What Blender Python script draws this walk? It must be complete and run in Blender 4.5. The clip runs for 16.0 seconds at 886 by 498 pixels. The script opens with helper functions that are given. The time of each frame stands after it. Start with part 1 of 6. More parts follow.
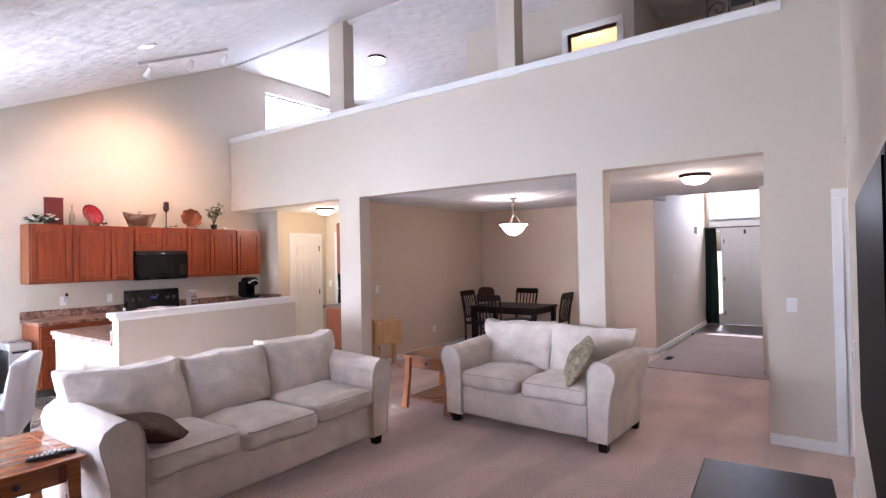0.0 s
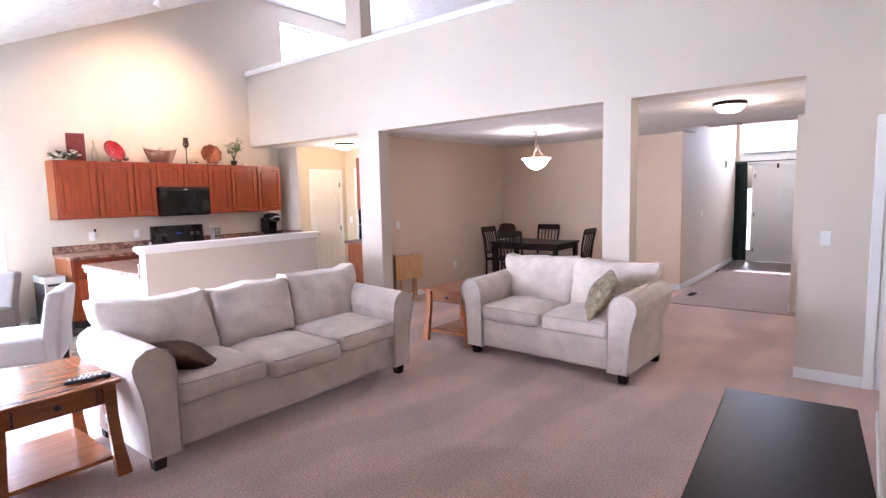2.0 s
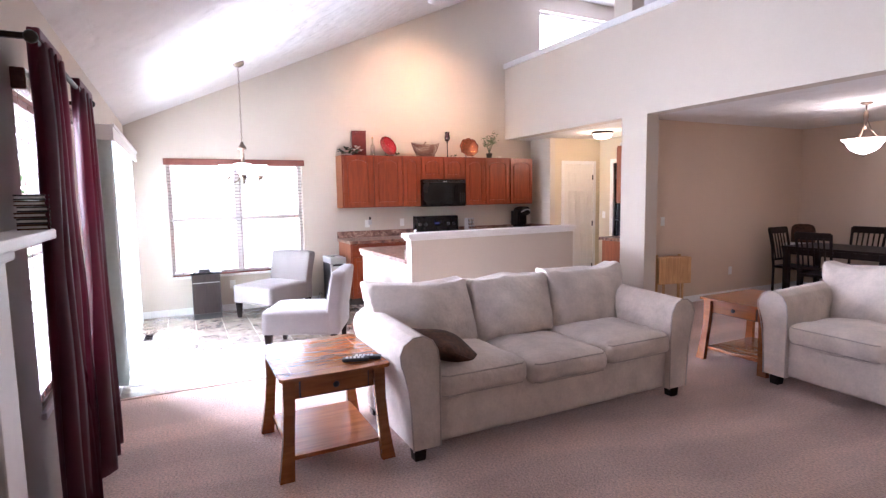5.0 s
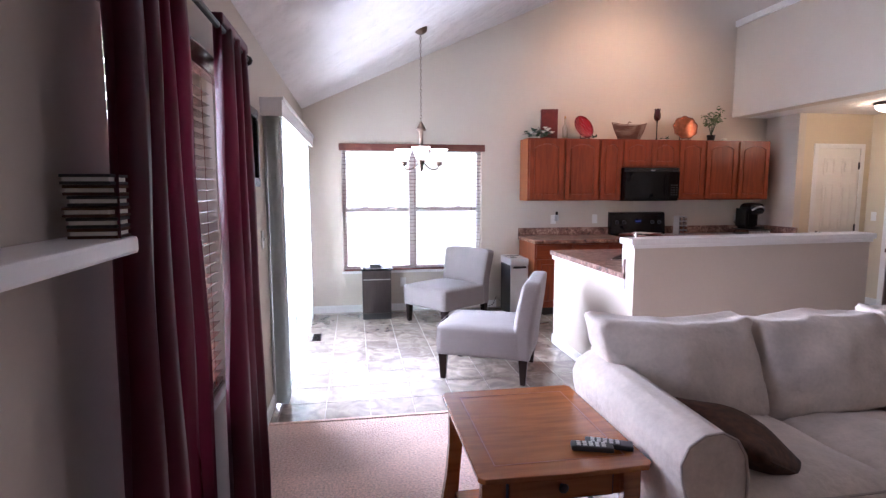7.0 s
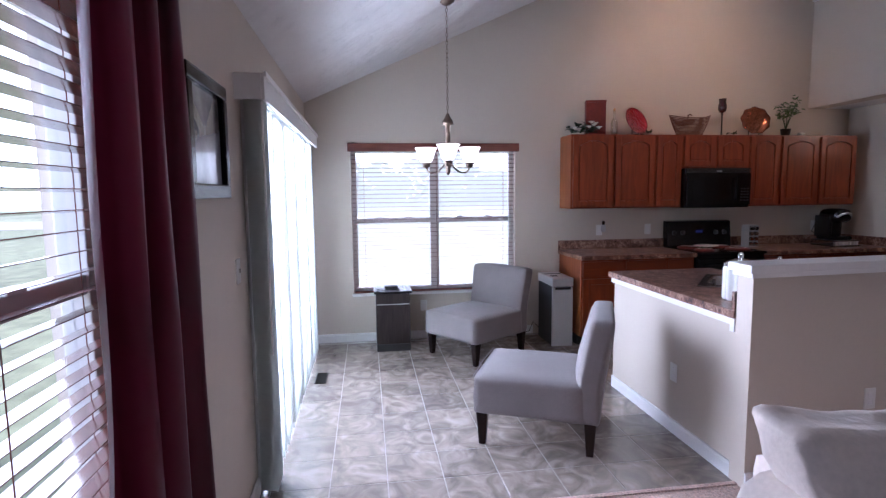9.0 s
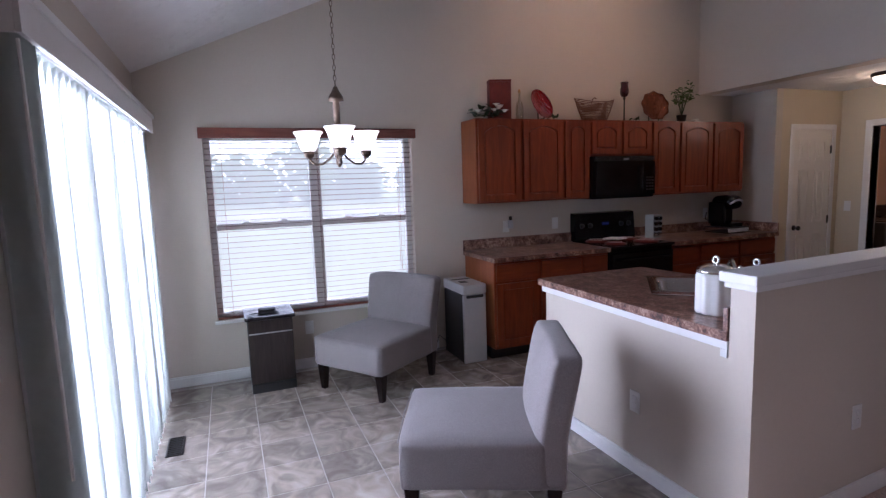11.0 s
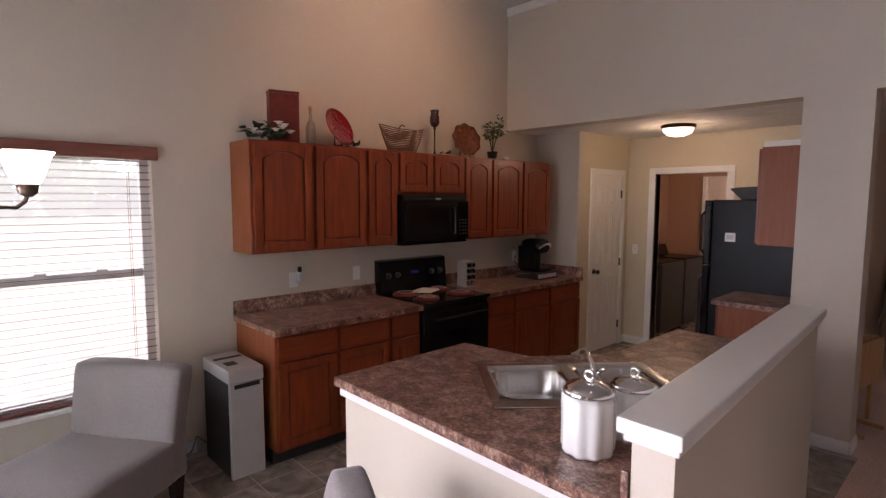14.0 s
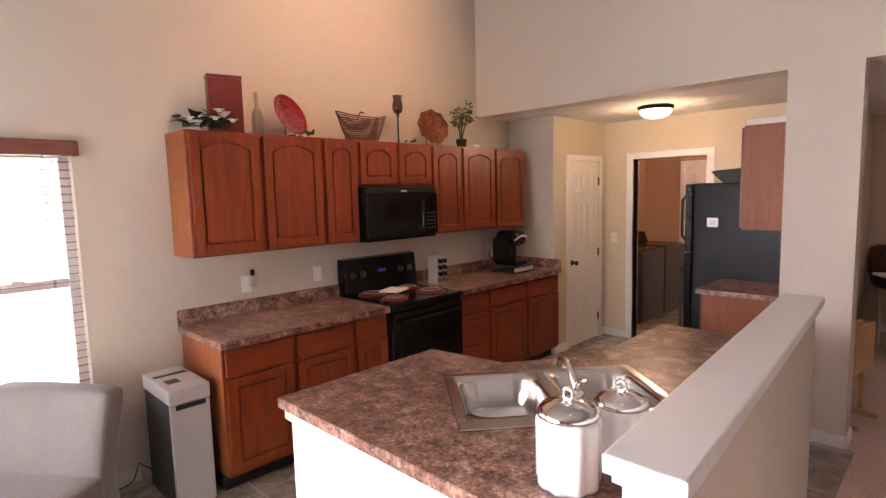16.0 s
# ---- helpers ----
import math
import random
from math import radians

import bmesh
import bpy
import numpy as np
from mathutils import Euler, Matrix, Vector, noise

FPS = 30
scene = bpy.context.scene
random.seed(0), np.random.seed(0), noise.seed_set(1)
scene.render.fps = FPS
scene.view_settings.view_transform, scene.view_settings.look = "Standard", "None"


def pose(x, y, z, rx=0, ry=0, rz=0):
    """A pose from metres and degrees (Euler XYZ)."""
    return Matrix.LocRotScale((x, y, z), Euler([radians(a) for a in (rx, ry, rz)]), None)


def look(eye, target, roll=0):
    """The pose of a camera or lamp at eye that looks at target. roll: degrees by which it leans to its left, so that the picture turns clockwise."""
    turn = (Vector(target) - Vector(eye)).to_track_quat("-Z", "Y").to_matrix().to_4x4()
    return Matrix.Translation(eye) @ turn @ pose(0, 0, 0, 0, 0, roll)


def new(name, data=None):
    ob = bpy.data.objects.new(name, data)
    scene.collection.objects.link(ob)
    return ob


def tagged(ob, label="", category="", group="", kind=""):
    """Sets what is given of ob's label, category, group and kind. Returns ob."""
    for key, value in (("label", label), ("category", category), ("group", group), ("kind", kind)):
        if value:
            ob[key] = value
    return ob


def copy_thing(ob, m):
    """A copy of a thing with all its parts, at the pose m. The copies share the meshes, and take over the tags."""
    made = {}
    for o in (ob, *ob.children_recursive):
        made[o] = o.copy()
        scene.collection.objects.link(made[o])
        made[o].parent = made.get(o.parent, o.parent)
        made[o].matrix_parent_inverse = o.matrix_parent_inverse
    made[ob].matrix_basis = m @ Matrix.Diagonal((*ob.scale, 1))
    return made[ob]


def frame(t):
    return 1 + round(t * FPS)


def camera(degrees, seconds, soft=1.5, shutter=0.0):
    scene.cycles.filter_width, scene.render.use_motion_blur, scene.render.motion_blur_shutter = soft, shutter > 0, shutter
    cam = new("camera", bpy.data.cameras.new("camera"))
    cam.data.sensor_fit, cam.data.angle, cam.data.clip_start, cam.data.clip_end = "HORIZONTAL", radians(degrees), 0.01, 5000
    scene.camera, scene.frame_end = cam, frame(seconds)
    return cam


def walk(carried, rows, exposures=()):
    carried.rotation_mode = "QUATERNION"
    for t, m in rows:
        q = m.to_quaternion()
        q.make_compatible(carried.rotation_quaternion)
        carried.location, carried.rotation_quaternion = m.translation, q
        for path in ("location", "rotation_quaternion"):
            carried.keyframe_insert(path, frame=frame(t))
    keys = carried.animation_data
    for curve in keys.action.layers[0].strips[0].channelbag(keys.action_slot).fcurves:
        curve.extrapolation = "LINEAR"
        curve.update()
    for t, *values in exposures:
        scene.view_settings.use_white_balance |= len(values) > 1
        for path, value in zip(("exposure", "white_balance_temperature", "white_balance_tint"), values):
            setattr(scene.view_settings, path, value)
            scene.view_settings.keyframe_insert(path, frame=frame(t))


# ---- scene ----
cam = camera(79.5, 16.0, soft=1.35)
PATH = [
    (0, (-0.423, 0.402, 1.635), (-1.602, 2.017, 1.658), -1.1),
    (0.5, (-0.443, 0.382, 1.605), (-1.624, 1.996, 1.591), -0.6),
    (1, (-0.452, 0.388, 1.581), (-1.638, 1.997, 1.51), -0.8),
    (1.5, (-0.449, 0.4, 1.594), (-1.651, 1.992, 1.452), -0.8),
    (2, (-0.455, 0.451, 1.587), (-1.694, 2.007, 1.382), -1.3),
    (2.5, (-0.481, 0.436, 1.582), (-1.773, 1.943, 1.337), -1.7),
    (3, (-0.503, 0.48, 1.573), (-1.888, 1.899, 1.314), -2.5),
    (3.5, (-0.571, 0.517, 1.538), (-2.068, 1.822, 1.295), -2.8),
    (4, (-0.638, 0.564, 1.514), (-2.25, 1.727, 1.292), -2.7),
    (4.5, (-0.818, 0.593, 1.479), (-2.523, 1.619, 1.278), -1.6),
    (5, (-0.964, 0.575, 1.519), (-2.747, 1.46, 1.321), -0.9),
    (7.5, (-2.494, 0.636, 1.518), (-4.466, 0.882, 1.292), -0.2),
    (8, (-2.772, 0.649, 1.529), (-4.748, 0.866, 1.306), -0.3),
    (10.5, (-3.808, 0.582, 1.551), (-5.707, 1.171, 1.333), -1.8),
    (11, (-4.097, 0.618, 1.571), (-5.939, 1.356, 1.323), -1.9),
    (11.5, (-4.268, 0.644, 1.594), (-6.045, 1.526, 1.338), -1.6),
    (12, (-4.381, 0.754, 1.636), (-6.097, 1.747, 1.376), -1.7),
    (12.5, (-4.596, 0.857, 1.659), (-6.226, 1.986, 1.399), -1.1),
    (13, (-4.733, 0.956, 1.685), (-6.296, 2.182, 1.455), -0.6),
    (13.5, (-4.871, 1.096, 1.719), (-6.387, 2.388, 1.529), -0.3),
    (14, (-5.013, 1.218, 1.738), (-6.463, 2.583, 1.551), 0.2),
    (14.5, (-5.105, 1.305, 1.74), (-6.491, 2.736, 1.561), 0.2),
    (15, (-5.151, 1.403, 1.729), (-6.519, 2.852, 1.549), -0.5),
    (15.5, (-5.166, 1.475, 1.72), (-6.548, 2.908, 1.526), -1.0),
    (16, (-5.172, 1.505, 1.717), (-6.569, 2.921, 1.507), -1.5),
]
walk(cam, [(t, look(eye, target, roll)) for t, eye, target, roll in PATH],
     exposures=[(0, 1.65, 5400, 24), (2.0, 2.0, 5400, 25), (3.5, 2.05, 5450, 27), (5.2, 1.45, 5550, 29), (7.3, 0.6, 5350, 30), (8.2, 0.1, 5150, 29), (10.3, -0.55, 5200, 30), (12.5, -0.8, 5600, 31), (14.0, -0.3, 6250, 32), (15.0, 0.5, 6650, 33), (16, 0.75, 6700, 33)])

# ---- world, sun, large lights ----
world = bpy.data.worlds.new("sky")
scene.world = world
world.use_nodes = True
wn = world.node_tree
sky = wn.nodes.new("ShaderNodeTexSky")
sky.sky_type, sky.sun_disc = "NISHITA", False
sky.sun_elevation, sky.sun_rotation = radians(59), radians(-6.3)
sky.air_density, sky.dust_density, sky.ozone_density = 1.0, 6.0, 0.6
wn.links.new(sky.outputs[0], wn.nodes["Background"].inputs[0])
wn.nodes["Background"].inputs[1].default_value = 0.15


def lamp(name, kind, m, power, colour=(1, 1, 1), **more):
    data = bpy.data.lights.new(name, kind)
    data.energy, data.color = power, colour
    if kind == "AREA":
        data.shape, data.size, data.size_y = "RECTANGLE", more["w"], more["h"]
    if kind == "SUN":
        data.angle = radians(more["angle"])
    if kind in ("POINT", "SPOT"):
        data.shadow_soft_size = more.get("r", 0.05)
    if kind == "SPOT":
        data.spot_size, data.spot_blend = radians(more["cone"]), 1.0
    ob = new(name, data)
    ob.matrix_world = m
    return ob


lamp("sun", "SUN", look((-1, 9, 17), (0, 0, 2)), 5.0, (1, 0.96, 0.9), angle=2)
# lamps stand in for daylight at the glazed openings; front window's is outside, unseen
lamp("slider_daylight", "AREA", pose(-7.18, -0.12, 1.05, -76, 0, 180), 320, (0.95, 0.99, 0.985), w=2.2, h=1.9)
lamp("loft_daylight", "AREA", pose(-8.9, 7.2, 4.3, 0, -90, 0), 40, (0.86, 0.93, 1.0), w=0.7, h=1.6)
lamp("transom_daylight", "AREA", pose(-1.93, 13.7, 2.65, -90, 0, 0), 30, (0.93, 0.97, 1.0), w=1.2, h=0.7)
lamp("front_window_daylight", "AREA", look((-4.11, -1.2, 1.75), (-4.11, 1.4, 0.9)), 55, (0.93, 0.97, 1.0), w=1.6, h=1.2)

# ---- materials ----


def material(name, colour, rough=0.6, metal=0.0, spec=0.5, grain=None, stain=None, bump=None, **more):
    """colour with two scales of variation: grain (scale, amount), stain (scale, amount); bump (scale, strength, distance)."""
    m = bpy.data.materials.new(name)
    m.use_nodes = True
    t = m.node_tree
    b = t.nodes["Principled BSDF"]
    b.inputs["Base Color"].default_value = (*colour, 1)
    b.inputs["Roughness"].default_value, b.inputs["Metallic"].default_value = rough, metal
    b.inputs["Specular IOR Level"].default_value = spec
    co = t.nodes.new("ShaderNodeTexCoord").outputs["Object"]
    if more.get("stretch"):
        mp = t.nodes.new("ShaderNodeMapping")
        mp.inputs["Scale"].default_value = more["stretch"]
        t.links.new(co, mp.inputs[0])
        co = mp.outputs[0]
    last = None
    for spec_ in (grain, stain):
        if not spec_:
            continue
        n = t.nodes.new("ShaderNodeTexNoise")
        n.inputs["Scale"].default_value, n.inputs["Detail"].default_value = spec_[0], 6
        t.links.new(co, n.inputs["Vector"])
        r = t.nodes.new("ShaderNodeMapRange")
        r.inputs[1].default_value, r.inputs[2].default_value = 0.3, 0.7
        r.inputs[3].default_value, r.inputs[4].default_value = 1 - spec_[1], 1 + spec_[1] * 0.6
        t.links.new(n.outputs["Fac"], r.inputs[0])
        mul = t.nodes.new("ShaderNodeVectorMath")
        mul.operation = "MULTIPLY"
        if last is None:
            mul.inputs[0].default_value = colour
        else:
            t.links.new(last, mul.inputs[0])
        t.links.new(r.outputs[0], mul.inputs[1])
        last = mul.outputs[0]
    if more.get("vary"):
        oi = t.nodes.new("ShaderNodeObjectInfo")
        r = t.nodes.new("ShaderNodeMapRange")
        r.inputs[3].default_value, r.inputs[4].default_value = 1 - more["vary"], 1 + more["vary"]
        t.links.new(oi.outputs["Random"], r.inputs[0])
        mul = t.nodes.new("ShaderNodeVectorMath")
        mul.operation = "MULTIPLY"
        if last is None:
            mul.inputs[0].default_value = colour
        else:
            t.links.new(last, mul.inputs[0])
        t.links.new(r.outputs[0], mul.inputs[1])
        last = mul.outputs[0]
    if last is not None:
        t.links.new(last, b.inputs["Base Color"])
    if bump:
        n = t.nodes.new("ShaderNodeTexNoise")
        n.inputs["Scale"].default_value, n.inputs["Detail"].default_value = bump[0], bump[3] if len(bump) > 3 else 4
        t.links.new(co, n.inputs["Vector"])
        bp = t.nodes.new("ShaderNodeBump")
        bp.inputs["Strength"].default_value, bp.inputs["Distance"].default_value = bump[1], bump[2]
        t.links.new(n.outputs["Fac"], bp.inputs["Height"])
        t.links.new(bp.outputs[0], b.inputs["Normal"])
    if more.get("sheen"):
        b.inputs["Sheen Weight"].default_value = more["sheen"]
        b.inputs["Sheen Roughness"].default_value = 0.4
    if more.get("coat"):
        b.inputs["Coat Weight"].default_value, b.inputs["Coat Roughness"].default_value = more["coat"], 0.15
    if more.get("glow"):
        b.inputs["Emission Color"].default_value = (*more["glow"][:3], 1)
        b.inputs["Emission Strength"].default_value = more["glow"][3]
    if more.get("through"):
        b.inputs["Transmission Weight"].default_value = more["through"]
    return m


def wood(name, dark, light, rough=0.35, along="z", coat=0.3, spec=0.45):
    """Stained wood with grain along one axis of the part."""
    m = bpy.data.materials.new(name)
    m.use_nodes = True
    t = m.node_tree
    b = t.nodes["Principled BSDF"]
    tc = t.nodes.new("ShaderNodeTexCoord")
    mp = t.nodes.new("ShaderNodeMapping")
    mp.inputs["Scale"].default_value = [(1.0 if a == along else 9.0) for a in "xyz"]
    t.links.new(tc.outputs["Object"], mp.inputs[0])
    n = t.nodes.new("ShaderNodeTexNoise")
    n.inputs["Scale"].default_value, n.inputs["Detail"].default_value, n.inputs["Distortion"].default_value = 3.2, 9, 0.9
    t.links.new(mp.outputs[0], n.inputs["Vector"])
    big = t.nodes.new("ShaderNodeTexNoise")
    big.inputs["Scale"].default_value = 2.1
    t.links.new(tc.outputs["Object"], big.inputs["Vector"])
    add = t.nodes.new("ShaderNodeMath")
    add.operation = "MULTIPLY_ADD"
    t.links.new(n.outputs["Fac"], add.inputs[0])
    add.inputs[1].default_value = 0.8
    sc = t.nodes.new("ShaderNodeMath")
    sc.operation = "MULTIPLY"
    t.links.new(big.outputs["Fac"], sc.inputs[0])
    sc.inputs[1].default_value = 0.2
    t.links.new(sc.outputs[0], add.inputs[2])
    ramp = t.nodes.new("ShaderNodeValToRGB")
    ramp.color_ramp.elements[0].position, ramp.color_ramp.elements[1].position = 0.34, 0.66
    ramp.color_ramp.elements[0].color, ramp.color_ramp.elements[1].color = (*dark, 1), (*light, 1)
    t.links.new(add.outputs[0], ramp.inputs[0])
    t.links.new(ramp.outputs[0], b.inputs["Base Color"])
    bp = t.nodes.new("ShaderNodeBump")
    bp.inputs["Strength"].default_value, bp.inputs["Distance"].default_value = 0.12, 0.002
    t.links.new(n.outputs["Fac"], bp.inputs["Height"])
    t.links.new(bp.outputs[0], b.inputs["Normal"])
    b.inputs["Roughness"].default_value, b.inputs["Specular IOR Level"].default_value = rough, spec
    b.inputs["Coat Weight"].default_value, b.inputs["Coat Roughness"].default_value = coat, 0.2
    return m


def stomp_ceiling():
    """White ceiling with a trowelled crow's-foot relief."""
    m = material("ceiling_white", (0.73, 0.71, 0.69), 0.9, grain=(5, 0.03))
    t = m.node_tree
    tc = t.nodes.new("ShaderNodeTexCoord")
    warp = t.nodes.new("ShaderNodeTexNoise")
    warp.inputs["Scale"].default_value, warp.inputs["Detail"].default_value = 7, 3
    t.links.new(tc.outputs["Object"], warp.inputs["Vector"])
    mix = t.nodes.new("ShaderNodeVectorMath")
    mix.operation = "MULTIPLY_ADD"
    t.links.new(warp.outputs["Color"], mix.inputs[0])
    mix.inputs[1].default_value = (0.16, 0.16, 0.16)
    t.links.new(tc.outputs["Object"], mix.inputs[2])
    v = t.nodes.new("ShaderNodeTexVoronoi")
    v.feature = "SMOOTH_F1"
    v.inputs["Scale"].default_value = 6.0
    t.links.new(mix.outputs[0], v.inputs["Vector"])
    bp = t.nodes.new("ShaderNodeBump")
    bp.inputs["Strength"].default_value, bp.inputs["Distance"].default_value = 0.7, 0.04
    t.links.new(v.outputs["Distance"], bp.inputs["Height"])
    t.links.new(bp.outputs[0], t.nodes["Principled BSDF"].inputs["Normal"])
    return m


def laminate():
    """Mottled brown stone-look laminate of the worktops."""
    m = material("worktop_laminate", (0.2, 0.12, 0.08), 0.32, coat=0.2)
    t = m.node_tree
    b = t.nodes["Principled BSDF"]
    tc = t.nodes.new("ShaderNodeTexCoord")
    facs = []
    for s, d in ((11, 6), (75, 8)):
        n = t.nodes.new("ShaderNodeTexNoise")
        n.inputs["Scale"].default_value, n.inputs["Detail"].default_value, n.inputs["Distortion"].default_value = s, d, 0.8
        t.links.new(tc.outputs["Object"], n.inputs["Vector"])
        facs.append(n.outputs["Fac"])
    mid = t.nodes.new("ShaderNodeMath")
    mid.operation = "ADD"
    t.links.new(facs[0], mid.inputs[0])
    t.links.new(facs[1], mid.inputs[1])
    half = t.nodes.new("ShaderNodeMath")
    half.operation = "MULTIPLY"
    half.inputs[1].default_value = 0.5
    t.links.new(mid.outputs[0], half.inputs[0])
    ramp = t.nodes.new("ShaderNodeValToRGB")
    e = ramp.color_ramp.elements
    e[0].position, e[0].color = 0.39, (0.045, 0.021, 0.015, 1)
    e[1].position, e[1].color = 0.63, (0.50, 0.34, 0.26, 1)
    k = e.new(0.47)
    k.color = (0.175, 0.08, 0.056, 1)
    k = e.new(0.55)
    k.color = (0.30, 0.17, 0.122, 1)
    t.links.new(half.outputs[0], ramp.inputs[0])
    t.links.new(ramp.outputs[0], b.inputs["Base Color"])
    return m


def slate_tile():
    m = material("vinyl_tile", (0.2, 0.17, 0.14), 0.26, coat=0.5)
    t = m.node_tree
    b = t.nodes["Principled BSDF"]
    tc = t.nodes.new("ShaderNodeNewGeometry")
    n = t.nodes.new("ShaderNodeTexNoise")
    n.inputs["Scale"].default_value, n.inputs["Detail"].default_value, n.inputs["Distortion"].default_value = 5.5, 8, 1.6
    t.links.new(tc.outputs["Position"], n.inputs["Vector"])
    ramp = t.nodes.new("ShaderNodeValToRGB")
    e = ramp.color_ramp.elements
    e[0].position, e[0].color = 0.34, (0.185, 0.153, 0.125, 1)
    e[1].position, e[1].color = 0.70, (0.40, 0.345, 0.295, 1)
    k = e.new(0.52)
    k.color = (0.285, 0.238, 0.195, 1)
    t.links.new(n.outputs["Fac"], ramp.inputs[0])
    mul = t.nodes.new("ShaderNodeVectorMath")
    mul.operation = "MULTIPLY"
    oi = t.nodes.new("ShaderNodeObjectInfo")
    r = t.nodes.new("ShaderNodeMapRange")
    r.inputs[3].default_value, r.inputs[4].default_value = 0.82, 1.18
    t.links.new(oi.outputs["Random"], r.inputs[0])
    t.links.new(ramp.outputs[0], mul.inputs[0])
    t.links.new(r.outputs[0], mul.inputs[1])
    t.links.new(mul.outputs[0], b.inputs["Base Color"])
    bp = t.nodes.new("ShaderNodeBump")
    bp.inputs["Strength"].default_value, bp.inputs["Distance"].default_value = 0.25, 0.004
    t.links.new(n.outputs["Fac"], bp.inputs["Height"])
    t.links.new(bp.outputs[0], b.inputs["Normal"])
    return m


def pane_glass(name, tint=(0.97, 0.98, 0.98), gloss=0.03, haze=0.0):
    """Thin glass: mostly see-through with a weak mirror; a white translucent share paints haze over the view."""
    m = bpy.data.materials.new(name)
    m.use_nodes = True
    t = m.node_tree
    t.nodes.remove(t.nodes["Principled BSDF"])
    tr = t.nodes.new("ShaderNodeBsdfTransparent")
    tr.inputs[0].default_value = (*tint, 1)
    gl = t.nodes.new("ShaderNodeBsdfGlossy")
    gl.inputs["Roughness"].default_value = 0.02
    mix = t.nodes.new("ShaderNodeMixShader")
    mix.inputs[0].default_value = gloss
    t.links.new(tr.outputs[0], mix.inputs[1])
    t.links.new(gl.outputs[0], mix.inputs[2])
    last = mix
    if haze:
        tl = t.nodes.new("ShaderNodeBsdfTranslucent")
        tl.inputs[0].default_value = (0.93, 0.91, 0.86, 1)
        last = t.nodes.new("ShaderNodeMixShader")
        last.inputs[0].default_value = haze
        t.links.new(mix.outputs[0], last.inputs[1])
        t.links.new(tl.outputs[0], last.inputs[2])
    t.links.new(last.outputs[0], t.nodes["Material Output"].inputs[0])
    return m


def cloth_through(name, colour, share, bump=(60, 0.3, 0.002), rough=0.8):
    """Cloth or vane that lets part of the light through."""
    m = material(name, colour, rough, grain=(30, 0.08), stain=(3, 0.08), bump=bump)
    t = m.node_tree
    b = t.nodes["Principled BSDF"]
    tl = t.nodes.new("ShaderNodeBsdfTranslucent")
    tl.inputs[0].default_value = (*colour, 1)
    mix = t.nodes.new("ShaderNodeMixShader")
    mix.inputs[0].default_value = share
    t.links.new(b.outputs[0], mix.inputs[1])
    t.links.new(tl.outputs[0], mix.inputs[2])
    t.links.new(mix.outputs[0], t.nodes["Material Output"].inputs[0])
    return m


PAINT = material("wall_paint_cream", (0.59, 0.52, 0.435), 0.75, grain=(60, 0.015), stain=(1.2, 0.03), bump=(180, 0.06, 0.002))
TAN = material("wall_paint_tan", (0.64, 0.50, 0.375), 0.75, grain=(60, 0.015), stain=(1.2, 0.03), bump=(180, 0.06, 0.002))
CEIL = stomp_ceiling()
TRIM = material("trim_white", (0.80, 0.79, 0.77), 0.4, grain=(20, 0.02))
CARPET = material("carpet_taupe_pink", (0.66, 0.47, 0.39), 0.95, grain=(75, 0.34), stain=(1.3, 0.2), bump=(85, 0.9, 0.014, 6), sheen=0.3)


def vacuumed(m, low=0.91, high=1.08):
    """Wavering swaths where the pile lies one way or the other."""
    t = m.node_tree
    b = t.nodes["Principled BSDF"]
    geo = t.nodes.new("ShaderNodeNewGeometry")
    swath = t.nodes.new("ShaderNodeTexWave")
    swath.inputs["Scale"].default_value, swath.inputs["Distortion"].default_value = 0.42, 7.0
    swath.inputs["Detail"].default_value, swath.inputs["Detail Scale"].default_value = 3.0, 0.8
    span = t.nodes.new("ShaderNodeMapRange")
    span.inputs[1].default_value, span.inputs[2].default_value = 0.3, 0.7
    span.inputs[3].default_value, span.inputs[4].default_value = low, high
    mul = t.nodes.new("ShaderNodeVectorMath")
    mul.operation = "MULTIPLY"
    t.links.new(geo.outputs["Position"], swath.inputs["Vector"])
    t.links.new(swath.outputs["Fac"], span.inputs[0])
    t.links.new(b.inputs["Base Color"].links[0].from_socket, mul.inputs[0])
    t.links.new(span.outputs[0], mul.inputs[1])
    t.links.new(mul.outputs[0], b.inputs["Base Color"])


vacuumed(CARPET)
CARPET2 = material("carpet_foyer_taupe", (0.45, 0.335, 0.295), 0.95, grain=(55, 0.3), stain=(2.2, 0.1), bump=(70, 0.9, 0.015, 6), sheen=0.3)
DARKVINYL = material("entry_vinyl", (0.14, 0.11, 0.09), 0.35, grain=(20, 0.25), stain=(3, 0.2))
TILE = slate_tile()
GROUT = material("grout", (0.38, 0.34, 0.30), 0.8, grain=(40, 0.15), stain=(2, 0.15))
CHERRY = wood("cabinet_cherry", (0.155, 0.025, 0.007), (0.25, 0.046, 0.011), 0.36, coat=0.12)
CHERRYX = wood("cabinet_cherry_cross", (0.155, 0.025, 0.007), (0.25, 0.046, 0.011), 0.36, along="y", coat=0.12)
CABSIDE = wood("cabinet_side_veneer", (0.24, 0.06, 0.015), (0.32, 0.092, 0.025), 0.5, coat=0.0)
PINE = wood("table_oak", (0.245, 0.07, 0.015), (0.39, 0.13, 0.032), 0.25, along="x", coat=0.5)
BLOND = wood("tray_blond_wood", (0.45, 0.24, 0.09), (0.62, 0.37, 0.16), 0.4)
ESPRESSO = wood("espresso_wood", (0.016, 0.010, 0.009), (0.026, 0.016, 0.013), 0.36, coat=0.0, spec=0.07)
